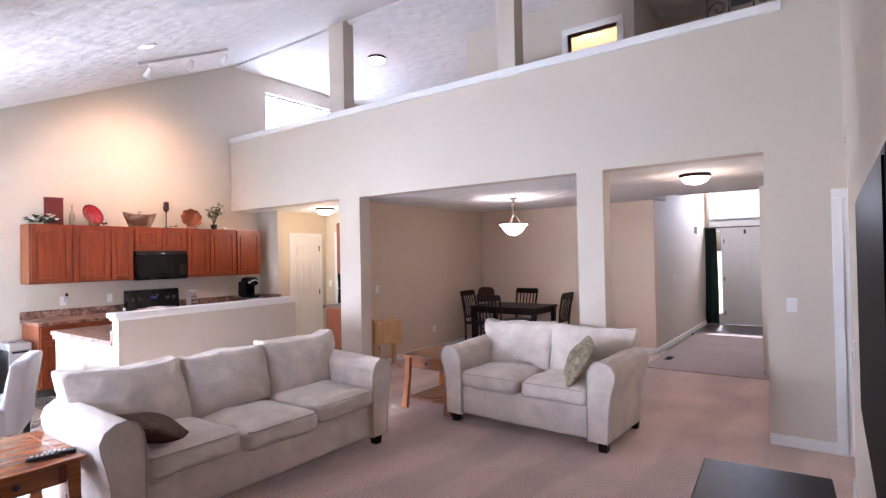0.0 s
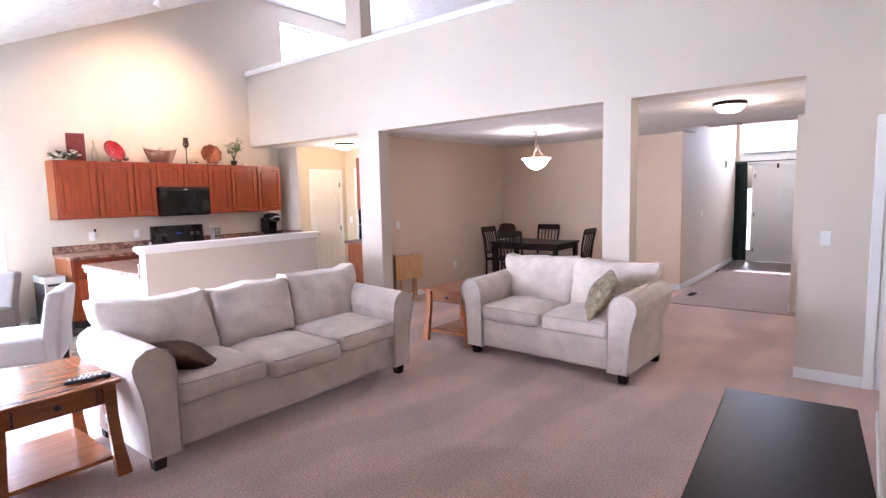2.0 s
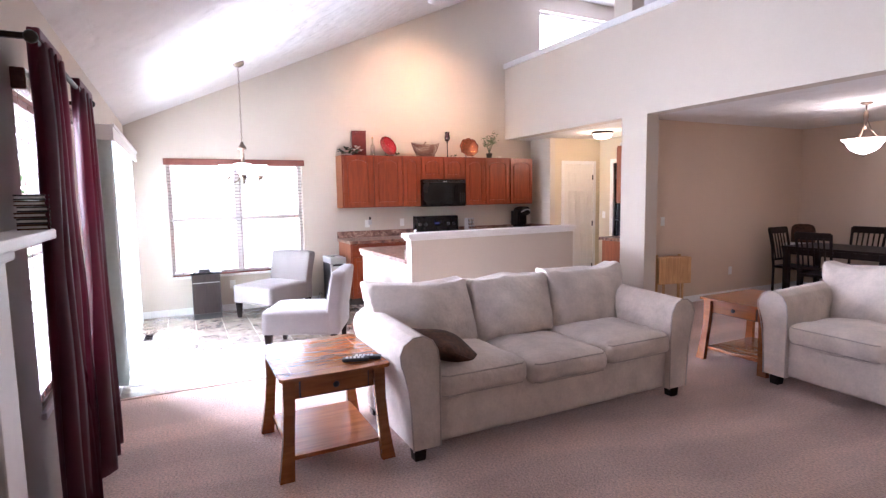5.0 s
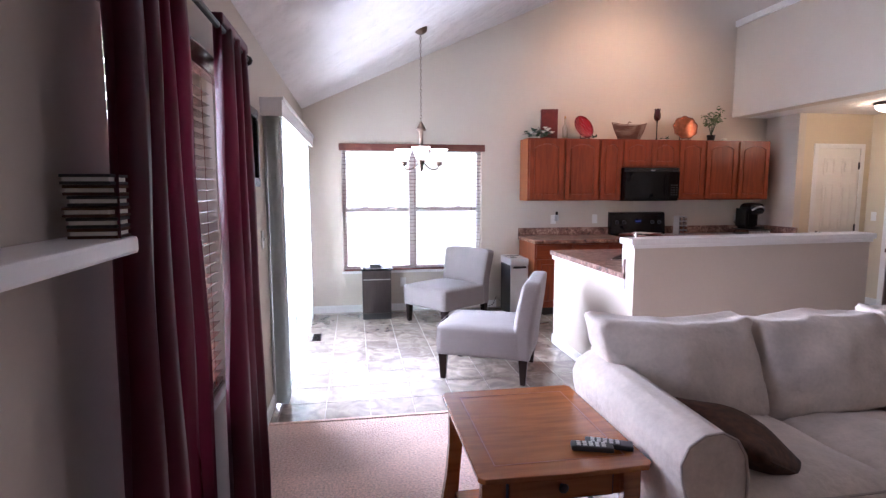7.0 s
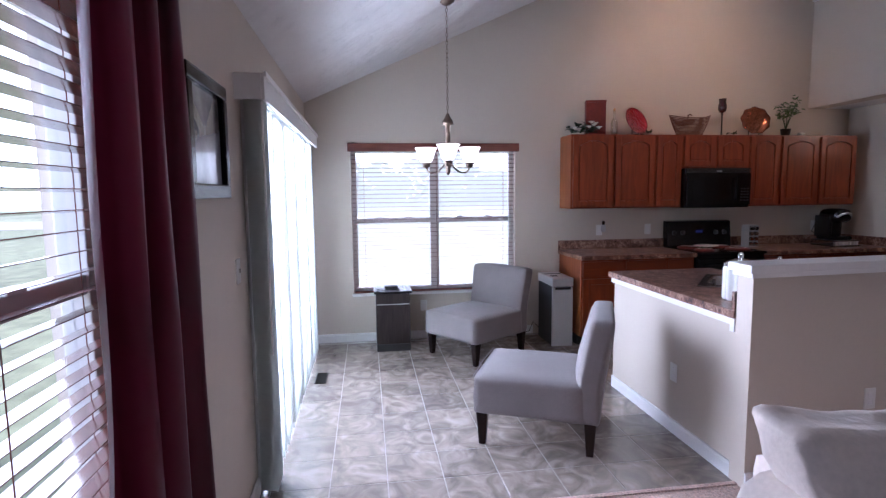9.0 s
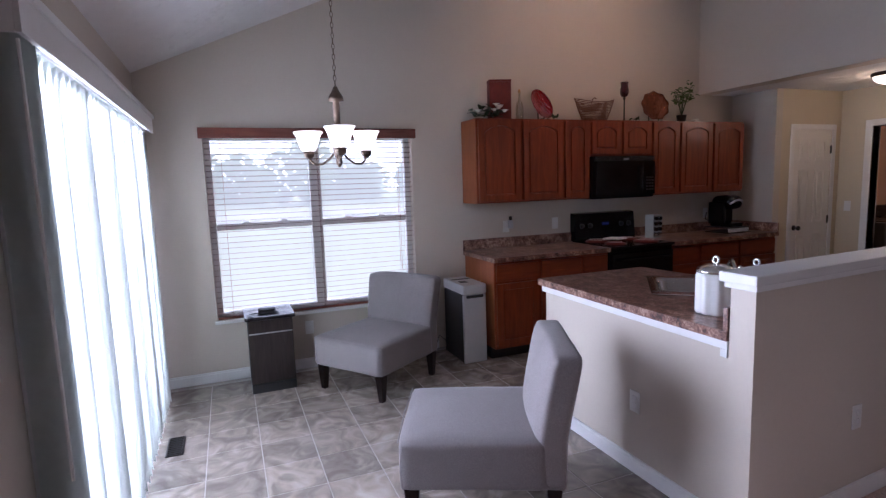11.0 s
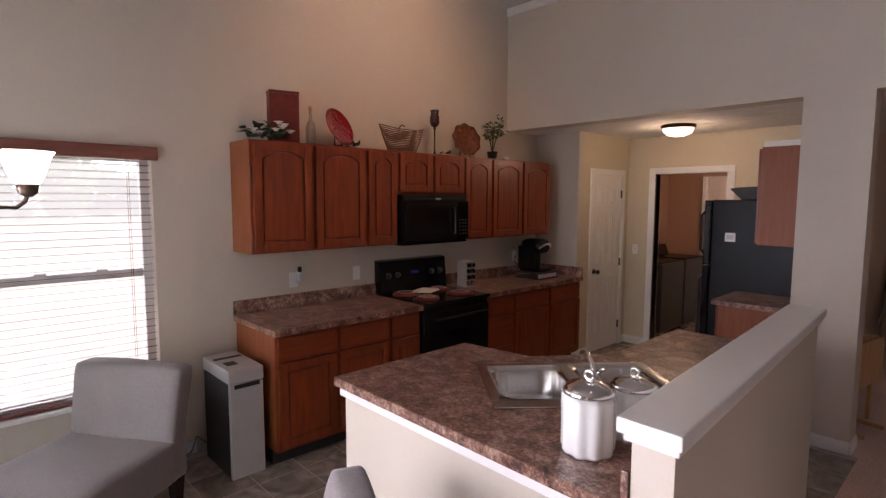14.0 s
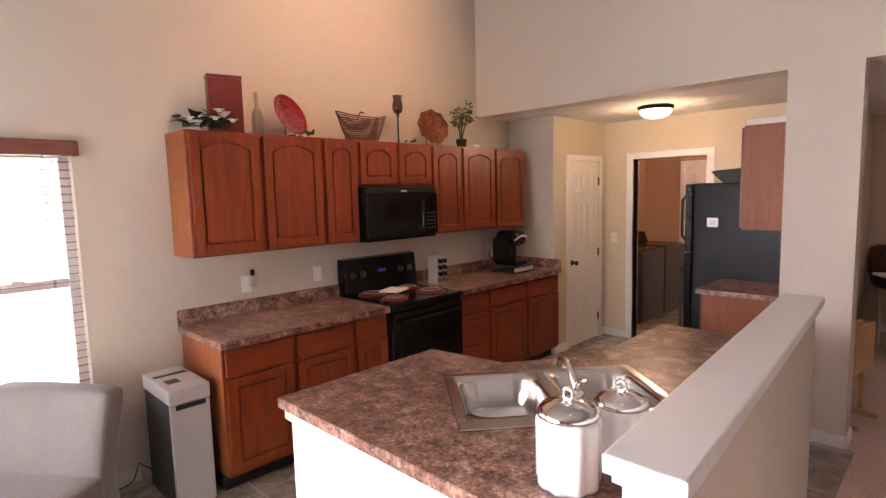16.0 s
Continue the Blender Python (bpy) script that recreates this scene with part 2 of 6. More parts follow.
WENGE = wood("bin_dark_taupe_wood", (0.025, 0.017, 0.015), (0.05, 0.035, 0.03), 0.5, coat=0.0, spec=0.25)
BLINDWOOD = wood("blind_brown_wood", (0.15, 0.045, 0.032), (0.22, 0.075, 0.05), 0.22, along="x", coat=0.9, spec=0.7)
LAMINATE = laminate()
SOFA = material("sofa_cream_microfibre", (0.72, 0.625, 0.545), 0.9, grain=(60, 0.06), stain=(5.5, 0.16), bump=(9, 0.5, 0.035, 5), sheen=0.25)
PIPING = material("piping_cream", (0.5, 0.43, 0.38), 0.9, grain=(90, 0.06))
GREY = material("chair_grey_linen", (0.235, 0.206, 0.200), 0.95, grain=(260, 0.3), stain=(5, 0.06), bump=(320, 0.4, 0.003), sheen=0.2)
SCREEN = material("television_screen_black", (0.005, 0.005, 0.006), 0.5, spec=0.03, grain=(40, 0.05))
PILLOWB = material("pillow_brown_brocade", (0.085, 0.036, 0.018), 0.6, spec=0.2, grain=(30, 0.5), stain=(9, 0.4), bump=(40, 0.3, 0.004))
PILLOWG = material("pillow_green_gold_brocade", (0.27, 0.215, 0.125), 0.6, grain=(26, 0.5), stain=(12, 0.4), bump=(30, 0.3, 0.004))
RED = cloth_through("curtain_burgundy_satin", (0.105, 0.005, 0.02), 0.16, (14, 0.25, 0.006), 0.36)
GREEN = material("curtain_dark_green", (0.02, 0.035, 0.03), 0.8, grain=(20, 0.2))
VANE = cloth_through("blind_vane_white", (0.77, 0.80, 0.765), 0.55, (20, 0.05, 0.002), 0.6)
BLACK = material("appliance_black", (0.008, 0.008, 0.009), 0.2, spec=0.3, grain=(8, 0.1))
BLACKM = material("black_matt", (0.018, 0.017, 0.017), 0.5, grain=(30, 0.15))
FRIDGE = material("fridge_black_textured", (0.006, 0.007, 0.009), 0.3, spec=0.18, stain=(2.5, 0.3), bump=(220, 0.35, 0.002))
DARKGLASS = material("dark_glass", (0.006, 0.006, 0.007), 0.12, spec=0.3)
SKYGLOW = material("bright_overcast_sky", (0.8, 0.85, 0.9), 1.0, spec=0.0, glow=(0.94, 0.97, 1.0, 7.0))
STEEL = material("stainless_steel", (0.62, 0.61, 0.59), 0.22, 1.0, grain=(140, 0.06), stretch=(1, 12, 1))
CHROME = material("chrome", (0.78, 0.77, 0.75), 0.08, 1.0)
SILVER = material("silver_plastic", (0.55, 0.55, 0.54), 0.35, 0.3, grain=(40, 0.03))
NICKEL = material("brushed_nickel_brown", (0.16, 0.115, 0.085), 0.35, 0.9, grain=(60, 0.1))
BRONZE = material("oil_bronze", (0.035, 0.026, 0.02), 0.4, 0.8, grain=(40, 0.15))
CERAMIC = material("ceramic_white", (0.78, 0.77, 0.74), 0.12, grain=(10, 0.02), coat=0.5)
SHADEGLOW = material("lamp_glass_lit", (0.9, 0.85, 0.75), 0.3, glow=(1.0, 0.80, 0.56, 4.0))
SHADEWHITE = material("lamp_glass_lit_white", (0.9, 0.88, 0.84), 0.3, glow=(1.0, 0.93, 0.84, 4.0))
BULB = material("bulb_lit", (1, 0.95, 0.85), 0.3, glow=(1.0, 0.85, 0.62, 13.0))
GLASS = pane_glass("window_glass")
# plain pane whose translucent share whitens the view as haze
HAZED = pane_glass("window_glass_hazed", haze=0.3)
BOTTLEGLASS = pane_glass("bottle_glass", (0.86, 0.88, 0.84), 0.16)
REDGLASS = material("red_glass", (0.06, 0.002, 0.003), 0.08, coat=0.4, spec=0.6)
REDBOX = material("red_box", (0.15, 0.018, 0.012), 0.45, grain=(20, 0.2), stain=(4, 0.15))
REDDISH = material("red_hammered_dish", (0.36, 0.012, 0.016), 0.14, 0.6, bump=(38, 1.0, 0.01, 0), coat=0.6)
COPPER = material("copper_hammered", (0.30, 0.10, 0.05), 0.22, 0.9, grain=(20, 0.35), bump=(46, 1.0, 0.008, 1))
WICKER = material("dark_wicker_metal", (0.15, 0.06, 0.035), 0.35, 0.4, grain=(30, 0.3))
LEAF = material("leaf_green", (0.07, 0.13, 0.035), 0.5, grain=(20, 0.3), vary=0.2)
LEAFD = material("leaf_dark", (0.03, 0.06, 0.025), 0.5, grain=(20, 0.3))
PETAL = material("petal_white", (0.78, 0.76, 0.68), 0.6)
PLASTIC = material("outlet_white", (0.78, 0.77, 0.73), 0.4)
ART = material("art_print_grey", (0.28, 0.28, 0.29), 0.25, grain=(5, 0.5), stain=(2, 0.6), coat=0.6)
GRASS = material("grass", (0.31, 0.34, 0.2), 0.95, grain=(2.5, 0.35), stain=(0.08, 0.25))
ASPHALT = material("road_pale", (0.45, 0.43, 0.39), 0.9, grain=(6, 0.2))
FOLIAGE = cloth_through("tree_foliage", (0.42, 0.55, 0.33), 0.65, (3, 0.2, 0.02), 0.9)
BARK = material("bark", (0.07, 0.05, 0.04), 0.9, grain=(6, 0.3))
LAUNDRY = material("wall_paint_rose_tan", (0.50, 0.33, 0.235), 0.75, grain=(60, 0.015), stain=(1.2, 0.03))
CREAMDOOR = material("door_white", (0.78, 0.76, 0.71), 0.4, grain=(15, 0.02))
YELLOW = material("wall_paint_warm", (0.62, 0.53, 0.38), 0.75, grain=(60, 0.015), stain=(1.2, 0.03))

# ---- building tools ----


def add_box(bm, x0, x1, y0, y1, z0, z1):
    v = [bm.verts.new((x, y, z)) for x in (x0, x1) for y in (y0, y1) for z in (z0, z1)]
    for a in ((0, 1, 3, 2), (4, 6, 7, 5), (0, 4, 5, 1), (2, 3, 7, 6), (0, 2, 6, 4), (1, 5, 7, 3)):
        bm.faces.new([v[i] for i in a])
    return v


def boxes(rows, bevel=0.0, seg=2):
    bm = bmesh.new()
    for r in rows:
        add_box(bm, *r)
    if bevel:
        bmesh.ops.bevel(bm, geom=list(bm.edges), offset=bevel, segments=seg, profile=0.6, affect="EDGES")
    return bm


def prism(points, lo, hi, axis="z", bevel=0.0, seg=2):
    """A polygon (a, b) pushed along an axis; for x the pairs are (y, z), for y (x, z), for z (x, y)."""
    bm = bmesh.new()
    place = {"x": lambda a, b, c: (c, a, b), "y": lambda a, b, c: (a, c, b), "z": lambda a, b, c: (a, b, c)}[axis]
    lower = [bm.verts.new(place(a, b, lo)) for a, b in points]
    upper = [bm.verts.new(place(a, b, hi)) for a, b in points]
    n = len(points)
    bm.faces.new(lower)
    bm.faces.new(upper[::-1])
    for i in range(n):
        bm.faces.new((lower[i], lower[(i + 1) % n], upper[(i + 1) % n], upper[i]))
    bmesh.ops.recalc_face_normals(bm, faces=bm.faces)
    if bevel:
        bmesh.ops.bevel(bm, geom=list(bm.edges), offset=bevel, segments=seg, profile=0.6, affect="EDGES")
    return bm


def lathe(profile, n=24, cx=0.0, cy=0.0, ripple=0, depth=0.0):
    bm = bmesh.new()
    rings = []
    for r, z in profile:
        rings.append([bm.verts.new((cx + (r * (1 + depth * math.cos(ripple * a)) if ripple else r) * math.cos(a), cy + (r * (1 + depth * math.cos(ripple * a)) if ripple else r) * math.sin(a), z))
                      for a in (2 * math.pi * i / n for i in range(n))])
    for a, b in zip(rings, rings[1:]):
        for i in range(n):
            bm.faces.new((a[i], a[(i + 1) % n], b[(i + 1) % n], b[i]))
    if profile[0][0] > 1e-4:
        bm.faces.new(rings[0][::-1])
    if profile[-1][0] > 1e-4:
        bm.faces.new(rings[-1])
    bmesh.ops.remove_doubles(bm, verts=bm.verts, dist=1e-5)
    bmesh.ops.recalc_face_normals(bm, faces=bm.faces)
    return bm


def tube(points, r, n=8, bm=None):
    bm = bm or bmesh.new()
    pts = [Vector(p) for p in points]
    rings = []
    up = Vector((0.13, 0.21, 0.97))
    for i, p in enumerate(pts):
        d = (pts[min(i + 1, len(pts) - 1)] - pts[max(i - 1, 0)]).normalized()
        s = d.cross(up)
        if s.length < 0.05:
            s = d.cross(Vector((1, 0, 0)))
        s.normalize()
        u = s.cross(d)
        rr = r[i] if isinstance(r, (list, tuple)) else r
        rings.append([bm.verts.new(p + rr * (math.cos(a) * s + math.sin(a) * u)) for a in (2 * math.pi * k / n for k in range(n))])
    for a, b in zip(rings, rings[1:]):
        for k in range(n):
            bm.faces.new((a[k], a[(k + 1) % n], b[(k + 1) % n], b[k]))
    bm.faces.new(rings[0][::-1])
    bm.faces.new(rings[-1])
    bmesh.ops.recalc_face_normals(bm, faces=bm.faces)
    return bm


def soft(cx, cy, cz, sx, sy, sz, r=0.06, puff=(0, 0, 0), rumple=0.008, cuts=11, lean=0.0, leany=0.0, seed=0.0, freq=4.0):
    """A stuffed block: rounded, swollen along each axis by puff, rumpled; lean shifts x (leany: y) with height."""
    bm = bmesh.new()
    bmesh.ops.create_cube(bm, size=2)
    bmesh.ops.subdivide_edges(bm, edges=list(bm.edges), cuts=cuts, use_grid_fill=True)
    h = Vector((sx / 2, sy / 2, sz / 2))
    for v in bm.verts:
        u = v.co.copy()
        p = Vector((u.x * h.x, u.y * h.y, u.z * h.z))
        inner = Vector([max(-(h[i] - r), min(h[i] - r, p[i])) for i in range(3)])
        d = p - inner
        if d.length > 1e-6:
            p = inner + d.normalized() * min(r, max(abs(c) for c in d) if d.length < r else r)
        w = [1 - u.x ** 2, 1 - u.y ** 2, 1 - u.z ** 2]
        p.x += u.x * puff[0] * w[1] * w[2]
        p.y += u.y * puff[1] * w[0] * w[2]
        p.z += u.z * puff[2] * w[0] * w[1]
        q = p * freq + Vector((seed, seed * 1.7, 3.1))
        p += rumple * Vector((noise.noise(q), noise.noise(q + Vector((9, 0, 0))), noise.noise(q + Vector((0, 9, 0))))) * 1.6
        q = p * freq * 2.7 + Vector((seed, 4.2, seed))
        p += rumple * 0.5 * Vector((noise.noise(q), noise.noise(q + Vector((9, 0, 0))), noise.noise(q + Vector((0, 9, 0)))))
        p.x += lean * (p.z + h.z)
        p.y += leany * (p.z + h.z)
        v.co = p + Vector((cx, cy, cz))
    return bm


def part(name, bm, mat, parent=None, label="", smooth=False, m=None):
    me = bpy.data.meshes.new(name)
    if m is not None:
        bm.transform(m)
    bm.to_mesh(me)
    bm.free()
    me.materials.append(mat)
    if smooth:
        for p in me.polygons:
            p.use_smooth = True
    ob = new(name, me)
    if parent is not None:
        ob.parent = parent
    if label:
        ob["label"] = label
    return ob


def thing(name, label, category, m=None, group="", kind=""):
    ob = new(name)
    ob.empty_display_size = 0.1
    if m is not None:
        ob.matrix_world = m
    return tagged(ob, label, category, group, kind)


def single(name, bm, mat, label, category, m=None, smooth=False, group="", kind=""):
    ob = part(name, bm, mat, None, "", smooth)
    if m is not None:
        ob.matrix_world = m
    return tagged(ob, label, category, group, kind)


def structure(name, bm, mat, label="", category="", smooth=False):
    return tagged(part(name, bm, mat, None, "", smooth), label, category, "", "structure")


def cells(a0, a1, b0, b1, holes):
    """The rectangles left of a0..a1 by b0..b1 when the holes (a0, a1, b0, b1) are cut out."""
    aa = sorted({a0, a1, *[h[0] for h in holes], *[h[1] for h in holes]})
    out = []
    for p, q in zip(aa, aa[1:]):
        cut = sorted((h[2], h[3]) for h in holes if h[0] < (p + q) / 2 < h[1])
        z = b0
        for lo, hi in cut:
            if lo > z:
                out.append((p, q, z, lo))
            z = max(z, hi)
        if z < b1:
            out.append((p, q, z, b1))
    return out


def wall_along_x(name, x0, x1, y0, y1, z0, z1, mat, holes=(), label=""):
    return structure(name, boxes([(a, b, y0, y1, c, d) for a, b, c, d in cells(x0, x1, z0, z1, holes)]), mat, label, "wall")


def wall_along_y(name, x0, x1, y0, y1, z0, z1, mat, holes=(), label=""):
    return structure(name, boxes([(x0, x1, a, b, c, d) for a, b, c, d in cells(y0, y1, z0, z1, holes)]), mat, label, "wall")

# ---- structure ----
W, HY, EX, TV = -8.73, 5.64, 0.03, -0.33
HEAD, RISE = 2.455, 0.447
EAVE = 2.45
RIDGE = EAVE + RISE * (HY - EX)

# floors
structure("floor_carpet", boxes([(-5.60, 0.6, EX - 0.05, HY, -0.12, 0.0), (-6.0, 1.3, HY, 8.15, -0.12, 0.0), (-6.0, -2.62, 8.15, 9.6, -0.12, 0.0)]), CARPET, "pinkish taupe cut-pile carpet", "carpet")
structure("floor_foyer", boxes([(-2.62, -0.9, 8.15, 11.8, -0.12, 0.004)]), CARPET2, "pale taupe foyer carpet", "carpet")
structure("floor_entry", boxes([(-2.8, -0.9, 11.8, 13.6, -0.12, 0.002)]), DARKVINYL, "dark brown vinyl entry floor", "floor")
structure("carpet_threshold", boxes([(-2.62, -0.98, 8.135, 8.165, 0, 0.012)], 0.004), CARPET2, "low carpet seam strip at the foyer", "strip")
floor_kitchen = structure("floor_kitchen", boxes([(W, -5.60, EX - 0.05, HY, -0.12, -0.0015), (W, -6.0, HY, 9.5, -0.12, -0.0015)]), GROUT, "slate-look vinyl tiles with pale grout", "floor")
structure("floor_loft", boxes([(W, 0.6, HY + 0.2, 11.0, 2.66, 2.76)]), CARPET, "loft floor", "floor")

# outer walls
GW = (0.475, 2.198, 0.51, 2.015)
LW = (6.37, 8.1, 3.95, 4.68)
gable = bmesh.new()
for a, b, c, d in cells(EX - 0.3, HY, -0.1, EAVE, [GW]):
    add_box(gable, W - 0.2, W, a, b, c, d)
for a, b, c, d in cells(HY, 11.0, -0.1, 5.05, [LW]):
    add_box(gable, W - 0.2, W, a, b, c, d)
tri = [gable.verts.new((x, y, z)) for x in (W - 0.2, W) for y, z in ((EX - 0.3, EAVE), (HY, EAVE), (HY, RIDGE + 0.1))]
for f_ in ((0, 1, 2), (3, 5, 4), (0, 3, 4, 1), (1, 4, 5, 2), (2, 5, 3, 0)):
    gable.faces.new([tri[i] for i in f_])
bmesh.ops.recalc_face_normals(gable, faces=gable.faces)
structure("wall_west", gable, PAINT, "cream painted gable wall", "wall")
EW = (-4.62, -3.60, 0.66, 2.0)
SL = (-8.38, -5.98, -0.1, 2.03)
wall_along_x("wall_south", W - 0.2, 0.62, EX - 0.2, EX, -0.1, EAVE + 0.05, PAINT, [EW, SL], "cream painted outer wall")
# wall with the television, with a passage at its north end
wall_along_y("wall_east", TV, TV + 0.12, 1.25, HY, -0.1, 5.0, PAINT, [(4.9, HY, -0.2, HEAD)], "cream painted wall with the television")
wall_along_y("wall_east_corner", 0.5, 0.62, EX, 1.25, -0.1, 5.0, PAINT, (), "cream painted wall closing the corner of the room")
wall_along_x("wall_east_return", TV + 0.12, 0.62, 1.25, 1.37, -0.1, 5.0, PAINT, (), "cream painted return wall")
wall_along_y("wall_passage", 1.2, 1.32, 4.78, 8.3, -0.1, 2.6, PAINT, (), "cream passage wall")
wall_along_x("wall_passage_south", TV + 0.12, 1.2, 4.78, 4.9, -0.1, 2.6, PAINT, (), "cream passage wall")
structure("ceiling_passage", boxes([(TV + 0.12, 1.3, 4.78, HY, HEAD + 0.01, HEAD + 0.1)]), CEIL, "white textured ceiling", "ceiling")

# the wall of openings with the loft ledge on it
wall_along_x("wall_north", W, 1.3, HY, HY + 0.2, -0.1, 3.62, PAINT,
             [(W, -6.055, -0.2, HEAD), (-5.655, -2.53, -0.2, HEAD), (-2.258, -0.875, -0.2, HEAD)], "cream wall with three wide openings under a loft ledge")
structure("wall_loft_end", boxes([(-0.72, TV + 0.02, HY, HY + 0.2, 3.62, 5.0)]), PAINT, "cream wall beside the loft opening", "wall")
structure("trim_ledge", boxes([(W, -5.6, HY - 0.03, HY + 0.23, 3.62, 3.70), (-3.35, -0.72, HY - 0.03, HY + 0.23, 3.62, 3.70), (-5.6, -3.35, HY - 0.03, HY + 0.23, 3.62, 3.70)], 0.008), TRIM, "white painted ledge cap", "trim")
for i, (a, b) in enumerate(((-6.22, -5.92), (-3.43, -3.21))):
    structure("wall_pier_%d" % (i + 1), boxes([(a, b, HY, HY + 0.2, 3.70, 5.0)], 0.006), PAINT, "cream pier between the loft openings", "column")

# ceilings
structure("ceiling_vault", prism([(EX - 0.3, EAVE - RISE * 0.3), (HY + 0.1, RIDGE + RISE * 0.1), (HY + 0.1, RIDGE + 0.3), (EX - 0.3, EAVE + 0.2)], W - 0.1, 0.65, "x"), CEIL, "white textured sloping ceiling", "ceiling")
structure("ceiling_loft", boxes([(W - 0.1, 0.7, HY + 0.1, 11.1, 4.96, 5.1)]), CEIL, "white loft ceiling", "ceiling")
structure("ceiling_low", boxes([(W, -0.9, HY + 0.2, 8.7, HEAD, HEAD + 0.15), (W, -2.6, 8.7, 9.6, HEAD, HEAD + 0.15)]), CEIL, "white textured ceiling over kitchen, dining room and hall", "ceiling")
structure("ceiling_foyer", boxes([(-2.8, -0.9, 8.7, 13.7, 3.5, 3.6)]), CEIL, "white foyer ceiling", "ceiling")
structure("wall_foyer_drop", boxes([(-2.6, -0.9, 8.62, 8.7, HEAD, 3.55)]), PAINT, "cream drop over the foyer", "wall")

# loft walls
wall_along_x("wall_loft_room", -4.8, -2.33, 7.1, 7.2, 2.7, 5.0, PAINT, [(-3.19, -2.54, 2.7, 4.52)], "cream loft wall with a doorway")
wall_along_y("wall_loft_room_west", -4.8, -4.7, 7.2, 11.0, 2.7, 5.0, PAINT, (), "cream loft wall")
wall_along_y("wall_loft_room_east", -2.43, -2.33, 7.2, 9.0, 2.7, 5.0, PAINT, (), "cream loft wall")
wall_along_x("wall_loft_back", W, 0.6, 10.9, 11.0, 2.7, 5.0, PAINT, (), "cream loft back wall")
wall_along_x("wall_loft_back_hall", -2.33, 0.6, 8.6, 8.7, 2.7, 5.0, TAN, (), "tan loft hall wall")
wall_along_y("wall_loft_east", -0.45, -0.33, HY + 0.2, 8.7, 2.7, 5.0, PAINT, (), "cream loft wall")
structure("trim_loft_door", boxes([(-3.27, -3.19, 7.08, 7.22, 2.76, 4.52), (-2.54, -2.46, 7.08, 7.22, 2.76, 4.52), (-3.27, -2.46, 7.08, 7.22, 4.52, 4.60)], 0.004), TRIM, "white door casing", "trim")
structure("wall_loft_room_back", boxes([(-4.7, -2.43, 8.9, 9.0, 2.7, 5.0)]), YELLOW, "warm lit wall of the loft room", "wall")

# kitchen alcove, laundry, dining room, hall
wall_along_x("wall_pantry", W, -8.18, 6.17, 6.27, -0.1, 2.5, PAINT, (), "cream wall beside the pantry")
wall_along_y("wall_pantry_door", -8.28, -8.18, 6.27, 7.37, -0.1, 2.5, YELLOW, [(6.46, 7.10, -0.2, 2.03)], "warm cream pantry wall")
wall_along_x("wall_laundry", -8.18, -6.03, 7.25, 7.37, -0.1, 2.5, YELLOW, [(-7.84, -7.07, -0.2, 2.03)], "warm cream wall with the laundry doorway")
wall_along_y("wall_kitchen_dining", -6.03, -5.97, HY + 0.2, 9.6, -0.1, 2.5, TAN, (), "tan wall between kitchen and dining room")
structure("wall_kitchen_pier", boxes([(-6.055, -6.032, HY + 0.2, 7.25, -0.1, 2.5)]), PAINT, "cream kitchen wall", "wall")
wall_along_x("wall_dining", -5.97, -2.70, 9.3, 9.42, -0.1, 2.6, TAN, (), "tan dining room wall")
structure("wall_hall_pilaster", boxes([(-2.92, -2.70, 9.20, 9.3, -0.1, 2.6)]), TAN, "tan wall corner at the hall", "wall")
wall_along_x("wall_laundry_back", W, -6.03, 9.5, 9.6, -0.1, 2.5, LAUNDRY, (), "rose tan laundry wall")
wall_along_y("wall_hall_west", -2.82, -2.70, 9.42, 13.6, -0.1, 3.6, PAINT, (), "cream foyer wall")
wall_along_y("wall_hall_east", -0.875, -0.76, HY + 0.2, 8.4, -0.1, 2.6, PAINT, (), "cream hall wall")
wall_along_y("wall_foyer_east", -1.17, -0.9, 8.4, 13.6, -0.1, 3.6, PAINT, (), "cream foyer wall")
wall_along_x("wall_front", -2.82, -0.9, 13.45, 13.6, -0.1, 3.6, TAN, [(-2.60, -1.40, -0.2, 2.08), (-2.60, -1.40, 2.3, 3.12)], "tan wall round the front door")

# half wall of the kitchen
SKEW = -0.06


def half_wall_strip(x0, x1, y0, y1, z0, z1, bevel=0.0):
    """A bar along the half wall, which runs a little out of square."""
    a, b = (y0 - 2.475) * SKEW, (y1 - 2.475) * SKEW
    return prism([(x0 + a, y0), (x1 + a, y0), (x1 + b, y1), (x0 + b, y1)], z0, z1, "z", bevel)


structure("wall_half", half_wall_strip(-5.655, -5.54, 2.515, 4.54, -0.05, 1.13), PAINT, "cream half wall of the kitchen peninsula", "wall")
structure("wall_peninsula_end", boxes([(-7.06, -5.657, 2.53, 2.61, -0.05, 0.875)]), PAINT, "cream end wall of the kitchen peninsula", "wall")
structure("trim_half_cap", half_wall_strip(-5.685, -5.51, 2.475, 4.57, 1.13, 1.173, 0.007), TRIM, "white half wall cap", "trim")
structure("trim_half_bed", half_wall_strip(-5.672, -5.523, 2.495, 4.555, 1.105, 1.13, 0.005), TRIM, "white bed moulding under the cap", "trim")
structure("trim_half_base", half_wall_strip(-5.54, -5.526, 2.515, 4.54, 0.0, 0.09, 0.003), TRIM, "white painted baseboard of the half wall", "baseboard")
structure("trim_peninsula", boxes([(-7.075, -5.66, 2.508, 2.53, 0.835, 0.872), (-5.695, -5.66, 2.508, 2.53, 0.80, 0.835)], 0.004), TRIM, "white strip under the worktop", "trim")


